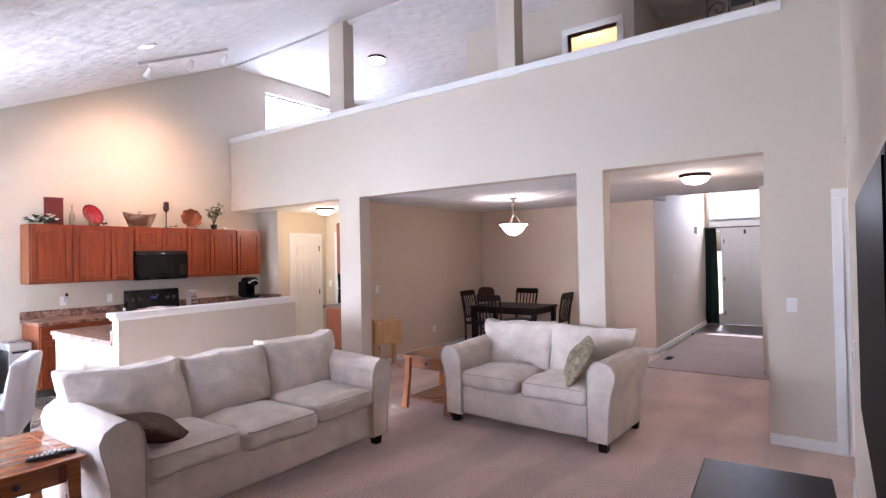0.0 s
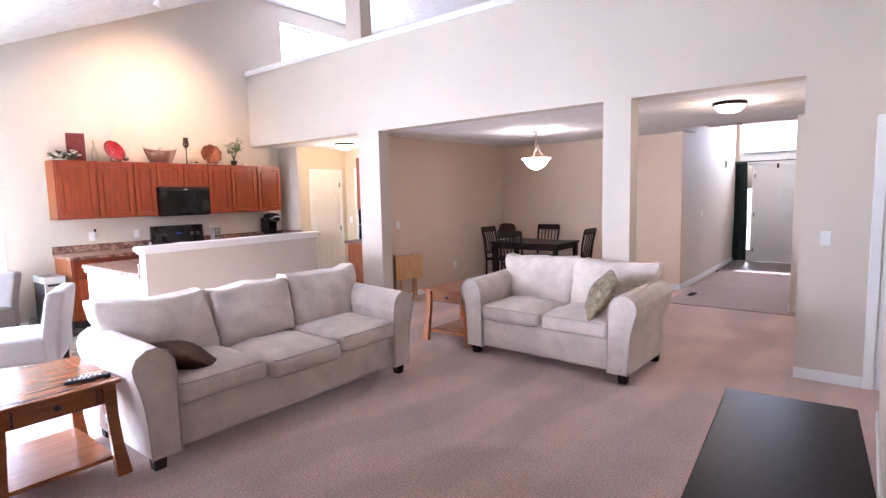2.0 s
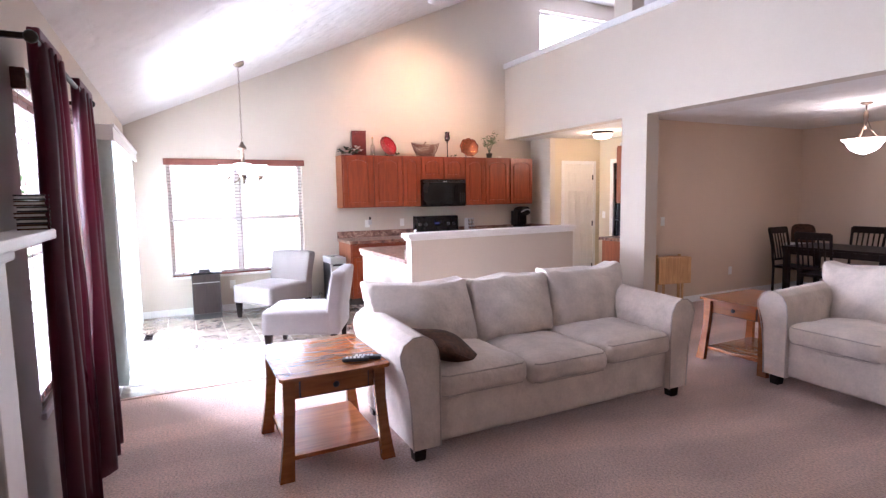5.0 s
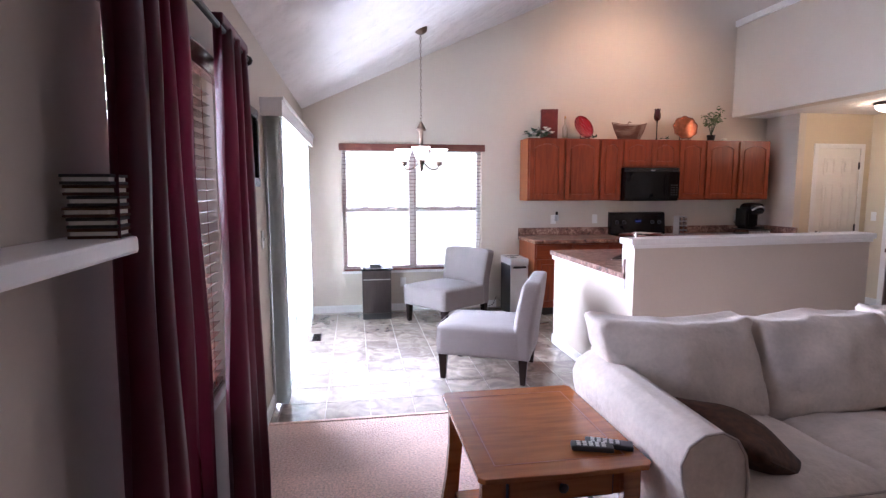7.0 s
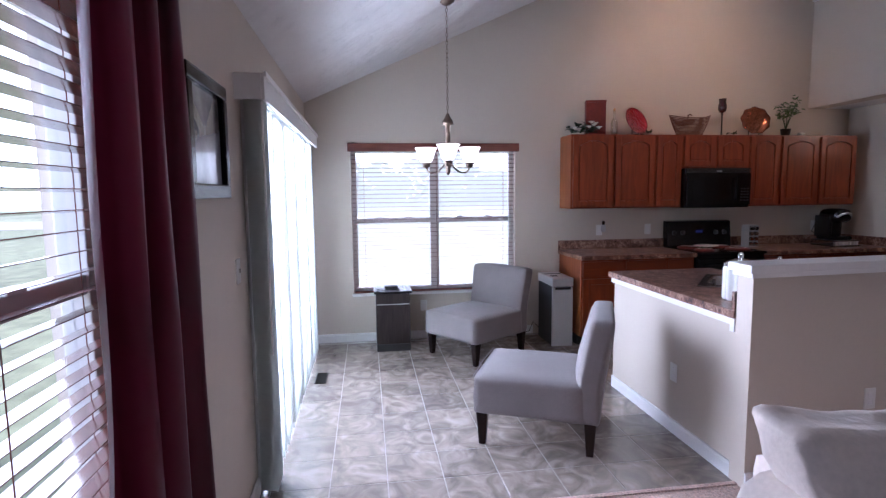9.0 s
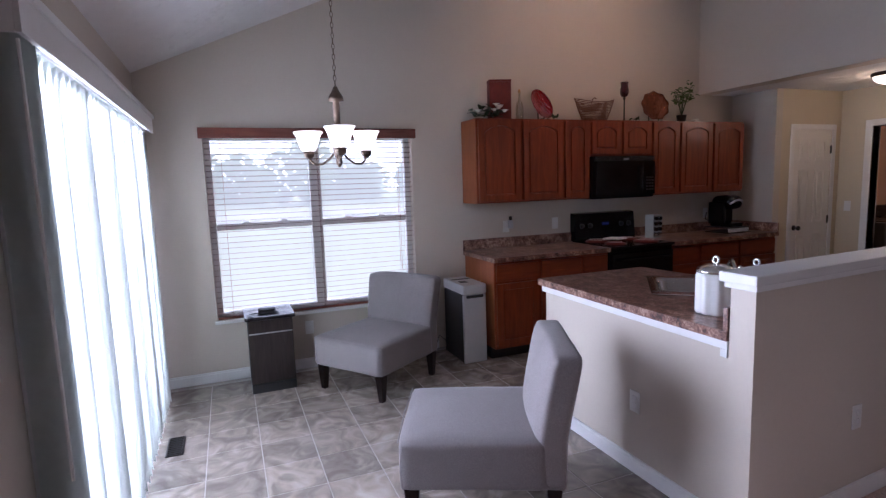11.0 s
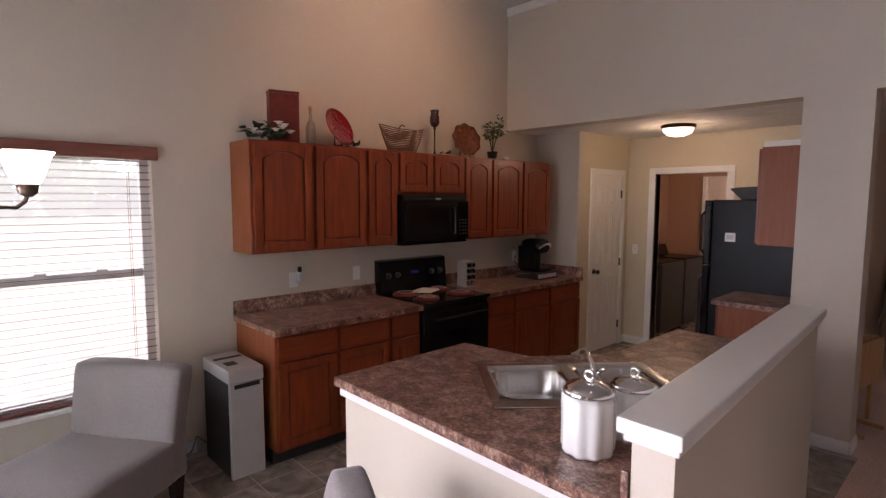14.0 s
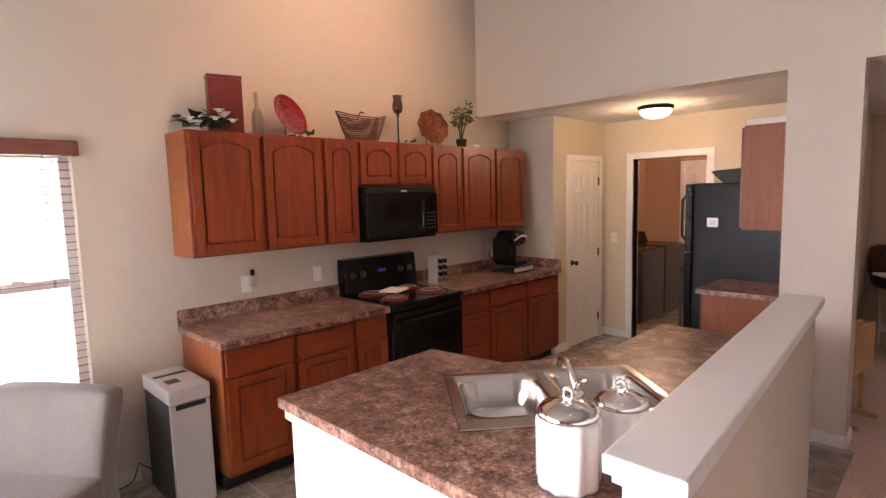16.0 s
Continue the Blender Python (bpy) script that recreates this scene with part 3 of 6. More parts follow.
def baseboard(x0, y0, x1, y1, side):
    """A board along a wall from one end to the other; side is the way that it stands out."""
    d = 0.014
    a = (min(x0, x1), max(x0, x1), min(y0, y1), max(y0, y1))
    if y0 == y1:
        lo, hi = (y0, y0 + d) if side > 0 else (y0 - d, y0)
        rows = [(a[0], a[1], lo, hi, 0, 0.075), (a[0], a[1], lo if side < 0 else lo, hi - 0.004 * (side > 0), 0.075, 0.09)]
    else:
        lo, hi = (x0, x0 + d) if side > 0 else (x0 - d, x0)
        rows = [(lo, hi, a[2], a[3], 0, 0.075), (lo, hi - 0.004 * (side > 0), a[2], a[3], 0.075, 0.09)]
    tagged(part("baseboard", boxes(rows, 0.003, 1), TRIM), "white painted baseboard", "baseboard", "", "structure")


for row in ((-5.9, EX, -4.7, EX, 1), (W, EX + 0.01, W, 2.4, 1), (TV, 1.37, TV, 4.9, -1),
            (-7.06, 2.53, -5.56, 2.53, -1), (-6.055, HY, -5.655, HY, -1), (-5.655, HY, -5.655, HY + 0.2, 1), (-5.97, HY + 0.2, -5.97, 9.3, 1), (-5.97, 9.3, -2.92, 9.3, -1),
            (-2.92, 9.20, -2.70, 9.20, -1), (-2.70, 9.20, -2.70, 13.45, 1), (-0.875, HY, -0.42, HY, -1), (-0.875, 6.0, -0.875, 6.3, -1), (-0.875, 7.2, -0.875, 8.4, -1), (-1.17, 8.4, -1.17, 13.45, -1),
            (-8.18, 6.17, -8.18, 6.40, 1), (W, 6.17, -8.18, 6.17, -1), (-8.18, 7.16, -8.18, 7.25, 1), (-8.18, 7.25, -7.92, 7.25, -1), (-2.53, HY, -2.258, HY, -1)):
    baseboard(*row)

# ---- outside ----
structure("ground", boxes([(-900, 900, -900, 900, -0.6, -0.35)]), GRASS, "mown grass reaching to the horizon", "grass")
structure("road", boxes([(-50, -38, -400, 400, -0.35, -0.33)]), ASPHALT, "pale road across the field", "road")

bd = bmesh.new()
arc = [(math.cos(radians(a)) * 180 - 4, math.sin(radians(a)) * 180 + 3) for a in range(130, 306, 8)]
low_, high_ = ([bd.verts.new((x, y, z)) for x, y in arc] for z in (-0.5, 70.0))
for i in range(len(arc) - 1):
    bd.faces.new((low_[i], low_[i + 1], high_[i + 1], high_[i]))
structure("backdrop", bd, SKYGLOW, "bright white overcast sky low over the fields", "sky")


def tree(x, y, h, spread):
    t = thing("tree", "broadleaf tree at the far edge of the field", "tree", pose(x, y, -0.36), "trees beyond the field")
    bm = tube([(0, 0, 0), (0.1, 0.05, h * 0.3), (0.0, 0.1, h * 0.6)], [0.22, 0.16, 0.08], 7)
    for k in range(4):
        a = k * 1.6 + x
        tube([(0.05, 0.05, h * 0.35), (math.cos(a) * spread * 0.4, math.sin(a) * spread * 0.4, h * 0.62)], [0.09, 0.03], 5, bm)
    part("trunk", bm, BARK, t)
    bm = bmesh.new()
    for k in range(430):
        a, b = random.uniform(0, 6.28), random.uniform(-1, 1)
        rr = spread * (0.35 + 0.65 * random.random()) * math.sqrt(max(0.05, 1 - b * b)) * (0.8 + 0.3 * noise.noise((a, b, x)))
        c = Vector((math.cos(a) * rr, math.sin(a) * rr, h * 0.55 + b * h * 0.5))
        s = random.uniform(0.16, 0.38)
        q = Euler((random.random() * 6, random.random() * 6, random.random() * 6)).to_matrix()
        vs = [bm.verts.new(c + q @ (Vector(v) * s)) for v in ((1, 0, 0.1), (0.2, 0.9, -0.2), (-0.9, 0.3, 0.2), (-0.3, -0.9, 0), (0, 0.1, 0.7))]
        for f_ in ((0, 1, 4), (1, 2, 4), (2, 3, 4), (3, 0, 4), (0, 3, 2), (0, 2, 1)):
            bm.faces.new([vs[i] for i in f_])
    part("crown", bm, FOLIAGE, t)
    return t


random.seed(4)
for i in range(44):
    tree(-62 - random.uniform(0, 14), -30 + i * 1.8 + random.uniform(-1, 1), random.uniform(4.2, 7.0), random.uniform(2.4, 3.6))
for i in range(10):
    tree(-30 + i * 5 + random.uniform(-1, 1), -60 - random.uniform(0, 10), random.uniform(4.5, 6.5), random.uniform(2.2, 3.2))

# ---- windows and doors ----


def slat_blind(parent, width, z0, z1, pitch=0.0445, depth=0.048, tilt=8):
    """Horizontal slats between z0 and z1 across local x, in local y = 0, with ladder cords and a bottom rail."""
    bm = boxes([(-width / 2, width / 2, -depth / 2, depth / 2, -0.0011, 0.0011)])
    first = None
    z = z0 + 0.05
    while z < z1 - 0.03:
        if first is None:
            first = part("slat", bm, BLINDWOOD, parent)
            first.matrix_basis = pose(0, 0, z, tilt)
        else:
            o = first.copy()
            scene.collection.objects.link(o)
            o.matrix_basis = pose(0, 0, z, tilt + random.uniform(-1.5, 1.5))
        z += pitch
    part("bottom_rail", boxes([(-width / 2, width / 2, -0.025, 0.025, z0, z0 + 0.022)], 0.004), BLINDWOOD, parent)
    for x in (-width / 2 + 0.12, -0.02, width / 2 - 0.12):
        bm = tube([(x, -depth / 2, z0), (x, -depth / 2, z1)], 0.0016, 4)
        tube([(x, depth / 2, z0), (x, depth / 2, z1)], 0.0016, 4, bm)
        part("ladder_cord", bm, BLINDWOOD, parent)


def window(name, m, w, h, label, twin=True, blind=True):
    """A vinyl sash window in the wall: local x along it, y into the room (0 at the room's face), z up from the sill."""
    t = thing(name, label, "window", m, "", "structure")
    d0, d1 = -0.15, -0.08
    rows = [(-w / 2, w / 2, d0, d1, 0, 0.05), (-w / 2, w / 2, d0, d1, h - 0.05, h), (-w / 2, -w / 2 + 0.05, d0, d1, 0.05, h - 0.05), (w / 2 - 0.05, w / 2, d0, d1, 0.05, h - 0.05)]
    spans = [(-w / 2 + 0.05, w / 2 - 0.05)]
    if twin:
        rows.append((-0.045, 0.045, d0, d1, 0.05, h - 0.05))
        spans = [(-w / 2 + 0.05, -0.045), (0.045, w / 2 - 0.05)]
    part("window_frame", boxes(rows, 0.004), TRIM, t)
    if not blind:
        g = part("pane", boxes([(spans[0][0], spans[-1][1], -0.122, -0.118, 0.05, h - 0.05)]), GLASS, t)
        g.visible_shadow = False
        spans = []
    for a, b in spans:
        part("sash_rail", boxes([(a, b, -0.135, -0.085, h * 0.5 - 0.025, h * 0.5 + 0.025)], 0.004), TRIM, t)
        for k in (0.3, 0.7):
            part("sash_lock", boxes([(a + (b - a) * k - 0.03, a + (b - a) * k + 0.03, -0.1, -0.075, h * 0.5 + 0.025, h * 0.5 + 0.04)], 0.004), TRIM, t)
        for lo, hi in ((0.05, h * 0.5 - 0.025), (h * 0.5 + 0.025, h - 0.05)):
            g = part("pane", boxes([(a, b, -0.122, -0.118, lo, hi)]), HAZED if twin and blind else GLASS, t)
            g.visible_shadow = False
    part("window_sill", boxes([(-w / 2 - 0.02, w / 2 + 0.02, -0.15, 0.02, -0.03, 0.0)], 0.006), TRIM, t)
    if blind:
        bl = thing("window_blind", "brown wooden slat blind with open slats", "blind", m)
        part("valance", boxes([(-w / 2 - 0.03, w / 2 + 0.03, 0.0, 0.05, h - 0.045, h + 0.04)], 0.008), BLINDWOOD, bl, "reddish brown wooden valance")
        holder = thing("slats", "", "", None)
        holder.parent = bl
        holder.matrix_basis = pose(0, -0.035, 0)
        slat_blind(holder, w - 0.012, 0.0, h - 0.03)
    return t


random.seed(9)
window("window_1", pose(W, (GW[0] + GW[1]) / 2, GW[2], 0, 0, -90), GW[1] - GW[0], GW[3] - GW[2], "white double sash window with brown slat blinds")
window("window_2", pose((EW[0] + EW[1]) / 2, EX, EW[2], 0, 0, 0), EW[1] - EW[0], EW[3] - EW[2], "white sash window behind burgundy curtains", twin=False)
window("window_3", pose(W, (LW[0] + LW[1]) / 2, LW[2], 0, 0, -90), LW[1] - LW[0], LW[3] - LW[2], "bright loft window", twin=False, blind=False)


def patio_door():
    t = thing("door_patio", "white sliding glass patio door behind vertical blinds", "patio door", pose((SL[0] + SL[1]) / 2, EX, 0), "", "structure")
    w, h = SL[1] - SL[0], SL[3]
    part("door_frame", boxes([(-w / 2, w / 2, -0.16, -0.06, 0, 0.04), (-w / 2, w / 2, -0.16, -0.06, h - 0.05, h), (-w / 2, -w / 2 + 0.05, -0.16, -0.06, 0.04, h - 0.05), (w / 2 - 0.05, w / 2, -0.16, -0.06, 0.04, h - 0.05)], 0.004), TRIM, t)
    for a, b, y in ((-w / 2 + 0.05, 0.03, -0.13), (-0.03, w / 2 - 0.05, -0.09)):
        s = part("door_panel", boxes([(a, b, y - 0.015, y + 0.015, 0.04, 0.14), (a, b, y - 0.015, y + 0.015, h - 0.13, h - 0.05), (a, a + 0.07, y - 0.015, y + 0.015, 0.14, h - 0.13), (b - 0.07, b, y - 0.015, y + 0.015, 0.14, h - 0.13)], 0.003), TRIM, t)
        g = part("pane", boxes([(a + 0.07, b - 0.07, y - 0.003, y + 0.003, 0.14, h - 0.13)]), GLASS, s)
        g.visible_shadow = False
    part("casing", boxes([(w / 2, w / 2 + 0.06, 0, 0.015, 0, h + 0.06), (-w / 2 - 0.06, -w / 2, 0, 0.015, 0, h + 0.06), (-w / 2, w / 2, 0, 0.015, h, h + 0.06)], 0.004), TRIM, t)


patio_door()


def vertical_blind():
    t = thing("vertical_blind", "white vertical blind with closed vanes over the patio door", "blind", pose(-7.12, EX, 0))
    part("valance_front", boxes([(-1.34, 1.32, 0.125, 0.14, 1.985, 2.105)], 0.003), TRIM, t, "white boxed valance")
    part("valance_return", boxes([(1.305, 1.32, 0.0, 0.125, 1.985, 2.105)], 0.003), TRIM, t)
    part("valance_top", boxes([(-1.34, 1.305, 0.0, 0.125, 2.093, 2.105)], 0.003), TRIM, t)
    part("valance_cornice", boxes([(-1.35, 1.33, 0.140, 0.152, 2.085, 2.111)], 0.004), TRIM, t)
    part("headrail", boxes([(-1.32, 1.29, 0.045, 0.095, 2.0, 2.04)], 0.003), TRIM, t)
    first = None
    n = 30
    for i in range(n):
        x = -1.28 + i * (2.40 / n)
        if first is None:
            bm = bmesh.new()
            cross = [(-0.045 + 0.0225 * k, 0.006 * (1 - ((k - 2) / 2) ** 2)) for k in range(5)]
            lo = [bm.verts.new((a, b, 0.03)) for a, b in cross]
            hi = [bm.verts.new((a, b, 2.0)) for a, b in cross]
            for k in range(4):
                bm.faces.new((lo[k], lo[k + 1], hi[k + 1], hi[k]))
            bmesh.ops.solidify(bm, geom=list(bm.faces), thickness=0.0012)
            first = part("vane", bm, VANE, t, "", True)
            o = first
        else:
            o = first.copy()
            scene.collection.objects.link(o)
        o.matrix_basis = pose(x, 0.068, 0, 0, 0, 38 + random.uniform(-3, 3))
    # vanes gathered at the near end
    for i in range(8):
        o = first.copy()
        scene.collection.objects.link(o)
        o.matrix_basis = pose(1.10 + i * 0.022, 0.068, 0, 0, 0, 76 + random.uniform(-4, 4))
    part("wand", tube([(1.27, 0.115, 0.75), (1.27, 0.115, 1.98)], 0.005, 6), TRIM, t)


vertical_blind()


def six_panel_door(name, m, w, h, label, mat, knob_x, hinge_x, casing=True, kind="structure"):
    """Closed door: local x across from the middle, y = 0 at the wall's face towards the viewer's side (-y), z up."""
    t = thing(name, label, "door", m, "", kind)
    d = part("door_leaf", boxes([(-w / 2, w / 2, 0.0, 0.035, 0.008, h)], 0.003), mat, t)
    cw = (w - 0.30) / 2
    for sx in (-1, 1):
        cx = sx * (cw / 2 + 0.05)
        for z0, z1 in ((0.18, 0.84), (0.98, 1.58), (1.68, h - 0.12)):
            part("panel_moulding", boxes([(cx - cw / 2, cx + cw / 2, -0.007, 0.002, z0, z0 + 0.018), (cx - cw / 2, cx + cw / 2, -0.007, 0.002, z1 - 0.018, z1), (cx - cw / 2, cx - cw / 2 + 0.018, -0.007, 0.002, z0 + 0.018, z1 - 0.018), (cx + cw / 2 - 0.018, cx + cw / 2, -0.007, 0.002, z0 + 0.018, z1 - 0.018)], 0.003), mat, d)
            part("panel", boxes([(cx - cw / 2 + 0.045, cx + cw / 2 - 0.045, -0.008, 0.002, z0 + 0.045, z1 - 0.045)], 0.006), mat, d)
    if knob_x is not None:
        k = part("knob", lathe([(0.0, -0.002), (0.03, 0.0), (0.03, 0.006), (0.012, 0.012), (0.011, 0.035), (0.024, 0.045), (0.028, 0.058), (0.02, 0.068), (0.0, 0.07)], 16), BLACKM, t, "dark bronze knob", True)
        k.matrix_basis = pose(knob_x, 0.0, 0.93, 90)
    for z in (0.25, 1.0, h - 0.22):
        part("hinge", boxes([(hinge_x - 0.012, hinge_x + 0.012, -0.012, 0.004, z - 0.045, z + 0.045)], 0.003), BLACKM, t)
    if casing:
        c = 0.06
        part("casing", boxes([(-w / 2 - c, -w / 2, -0.016, 0.0, 0, h + c), (w / 2, w / 2 + c, -0.016, 0.0, 0, h + c), (-w / 2, w / 2, -0.016, 0.0, h, h + c)], 0.005), TRIM, t)
    return t


six_panel_door("door_pantry", pose(-8.18, 6.78, 0, 0, 0, 90), 0.63, 2.02, "cream six-panel pantry door, shut", CREAMDOOR, -0.255, 0.31)
six_panel_door("door_closet", pose(-0.875, 6.72, 0, 0, 0, -90), 0.76, 2.02, "white six-panel hall closet door, shut", CREAMDOOR, -0.31, 0.375)
six_panel_door("door_laundry_inner", pose(-7.72, 9.462, 0, 0, 0, 0), 0.75, 2.02, "white six-panel door in the laundry", CREAMDOOR, -0.3, 0.37)
front = six_panel_door("door_front", pose(-1.90, 13.44, 0, 0, 0, 0), 0.88, 2.04, "white six-panel front door, shut", TRIM, 0.37, -0.435, casing=False)
structure("trim_front_door", boxes([(-2.62, -1.40, 13.42, 13.47, 2.04, 2.3), (-2.38, -2.34, 13.42, 13.47, 0, 2.04), (-1.46, -1.40, 13.42, 13.47, 0, 2.04), (-2.64, -2.58, 13.42, 13.47, 0, 2.04), (-2.58, -2.38, 13.42, 13.47, 0, 0.25)], 0.004), TRIM, "white frame of the front door", "trim")
g = structure("window_sidelight", boxes([(-2.58, -2.38, 13.47, 13.476, 0.25, 2.04)]), GLASS, "glass sidelight beside the front door", "window")
g.visible_shadow = False
tr = thing("window_transom", "wide bright transom window over the front door", "window", None, "", "structure")
part("window_frame", boxes([(-2.64, -1.36, 13.42, 13.5, 2.26, 2.32), (-2.64, -1.36, 13.42, 13.5, 3.08, 3.14), (-2.64, -2.58, 13.42, 13.5, 2.32, 3.08), (-1.42, -1.36, 13.42, 13.5, 2.32, 3.08)], 0.004), TRIM, tr)
g = part("pane", boxes([(-2.58, -1.42, 13.47, 13.476, 2.32, 3.08)]), GLASS, tr)
g.visible_shadow = False
for k in range(3):
    part("glazing_bar", boxes([(-2.58 + 0.29 * (k + 1) - 0.008, -2.58 + 0.29 * (k + 1) + 0.008, 13.46, 13.486, 2.86, 3.08)]), TRIM, tr)
structure("trim_laundry_door", boxes([(-7.915, -7.84, 7.235, 7.385, 0, 2.03), (-7.07, -6.995, 7.235, 7.385, 0, 2.03), (-7.915, -6.995, 7.235, 7.385, 2.03, 2.10)], 0.005), TRIM, "white casing of the laundry doorway", "trim")
structure("trim_passage_door", boxes([(-0.42, -0.35, HY - 0.02, HY, 0, 2.03), (-0.42, 0.5, HY - 0.02, HY, 2.03, 2.1), (0.43, 0.5, HY - 0.02, HY, 0, 2.03), (-0.35, 0.43, HY - 0.008, HY, 0, 2.03)], 0.004), TRIM, "white door casing in the passage", "trim")

# ---- living room ----


def tapered_leg(parent, x, y, z0, z1, top, bottom, mat, name="leg", label=""):
    bm = bmesh.new()
    lo = [bm.verts.new((x + a * bottom, y + b * bottom, z0)) for a, b in ((-1, -1), (1, -1), (1, 1), (-1, 1))]
    hi = [bm.verts.new((x + a * top, y + b * top, z1)) for a, b in ((-1, -1), (1, -1), (1, 1), (-1, 1))]
    bm.faces.new(lo[::-1])
    bm.faces.new(hi)
    for i in range(4):
        bm.faces.new((lo[i], lo[(i + 1) % 4], hi[(i + 1) % 4], hi[i]))
    bmesh.ops.bevel(bm, geom=list(bm.edges), offset=0.004, segments=1, affect="EDGES")
    return part(name, bm, mat, parent, label)


def sofa(label, seats, width, m, category):
    """Rolled-arm sofa: local x across, front at -y."""
    d = 0.92
    t = thing("sofa" if seats == 3 else "loveseat", label, category, m)
    arm = 0.2
    iw = width - 2 * arm - 0.06
    part("base", soft(0, 0.02, 0.245, width - 0.34, d - 0.06, 0.31, 0.02, (0, 0.006, 0), 0.004, 9), SOFA, t, "", True)
    part("back_frame", soft(0, d / 2 - 0.12, 0.46, width - 0.2, 0.2, 0.66, 0.05, (0, 0.01, 0.01), 0.006, 9, leany=0.06), SOFA, t, "", True)
    profile = [(0, 0.085), (0, 0.58), (0.012, 0.66), (0.045, 0.715), (0.1, 0.745), (0.16, 0.74), (0.215, 0.705), (0.24, 0.65), (0.235, 0.595), (0.212, 0.52), (0.192, 0.42), (0.18, 0.3), (0.17, 0.085)]
    for s in (-1, 1):
        x0 = s * (width / 2 - 0.24)
        bm = prism([(x0 + s * a, b) for a, b in profile], -d / 2 + 0.015, d / 2 - 0.08, "y", 0.011, 3)
        for v in bm.verts:
            k = max(0.0, (v.co.y + d / 2) / d)
            v.co.x += 0.012 * noise.noise(v.co * 5) + s * 0.02 * k * (v.co.z > 0.5)
            v.co.z += (0.014 * noise.noise(v.co * 4) + 0.03 * k) * (v.co.z > 0.3)
        a = part("arm", bm, SOFA, t, "", True)
        pip = [(x0 + s * p, -d / 2 + 0.012, q) for p, q in profile]
        part("piping", tube(pip, 0.005, 6), PIPING, a)
    w = iw / seats
    for i in range(seats):
        x = -iw / 2 + w * (i + 0.5)
        push = -0.03 if (seats == 3 and i == 1) else 0.0
        tilt = -0.02 if push else 0.0
        c = part("seat_cushion", soft(x, -0.13 + push, 0.435 + tilt, w - 0.008, 0.66, 0.15, 0.055, (0.004, 0.012, 0.035), 0.012, 13, seed=i * 3.3 + width), SOFA, t, "", True)
        y = -0.13 + push - 0.322
        for z in (0.375, 0.492):
            part("piping", tube([(x - w / 2 + 0.03, y + 0.02, z + tilt), (x - w / 2 + 0.06, y - 0.006, z + tilt), (x, y - 0.016, z + 0.004 + tilt), (x + w / 2 - 0.06, y - 0.006, z + tilt), (x + w / 2 - 0.03, y + 0.02, z + tilt)], 0.0045, 5), PIPING, c)
    bw = (width - 0.24) / seats
    for i in range(seats):
        x = -(width - 0.24) / 2 + bw * (i + 0.5)
        bm = soft(x, 0.2, 0.69, bw - 0.002, 0.18, 0.45, 0.04, (0.0, 0.085, -0.012), 0.020, 21, leany=0.28, seed=i * 5.1 + width, freq=3.4)
        for v in bm.verts:
            u, k = (v.co.x - x) / (bw / 2), (v.co.z - 0.69) / 0.225
            ear = min(1.0, abs(u)) ** 5 * min(1.0, abs(k)) ** 5
            v.co.x += 0.012 * ear * (1 if u > 0 else -1)
            v.co.z += 0.028 * ear * (1 if k > 0 else 0)
            near = max(0.0, 1 - math.hypot(abs(u) - 1, abs(k) - 1))
            v.co.y += 0.012 * near * math.sin(9 * math.atan2(abs(k) - 1.02, abs(u) - 1.02) + i)
            crease = math.sin(u * 3.0 + k * 7.0 + 4 * noise.noise((u * 1.5, k * 1.5, i + width)))
            v.co.y += 0.006 * max(0.0, crease) ** 4
            if (i == 0 and u < 0) or (i == seats - 1 and u > 0):
                v.co.x += 0.06 * (1 if u > 0 else -1) * abs(u) * max(0.0, min(1.0, (v.co.z - 0.70) / 0.12))
        c = part("back_cushion", bm, SOFA, t, "", True)
    for sx in (-1, 1):
        for sy in (-1, 1):
            tapered_leg(t, sx * (width / 2 - 0.13), sy * (d / 2 - 0.09), 0, 0.10, 0.04, 0.033, ESPRESSO, "foot", "dark wooden foot" if sx > 0 and sy > 0 else "")
    return t


sofa("three-seat cream microfibre sofa with loose rumpled cushions", 3, 2.34, pose(-4.06, 2.788, 0, 0, 0, 90), "sofa")
sofa("two-seat cream microfibre loveseat with loose cushions", 2, 1.76, pose(-2.70, 5.09, 0, 0, 0, -2), "loveseat")


def pillow(label, mat, m, w=0.44, h=0.40):
    bm = soft(0, 0, 0, w, h, 0.05, 0.025, (0, 0, 0.07), 0.008, 13, seed=w)
    ob = part("throw_pillow", bm, mat, None, "", True)
    ob.matrix_world = m
    edge = [(w / 2 * math.copysign(abs(math.cos(a)) ** 0.35, math.cos(a)), h / 2 * math.copysign(abs(math.sin(a)) ** 0.35, math.sin(a)), 0) for a in (2 * math.pi * k / 40 for k in range(41))]
    part("piping", tube(edge, 0.006, 5), mat, ob)
    return tagged(ob, label, "pillow")


pillow("dark brown brocade throw pillow lying on the sofa", PILLOWB, pose(-3.90, 2.02, 0.575, -27, 5, 14), 0.46, 0.34)
pillow("green and gold brocade pillow leaning on the loveseat arm", PILLOWG, pose(-2.23, 4.87, 0.685, 57, 4, -64), 0.46, 0.42)


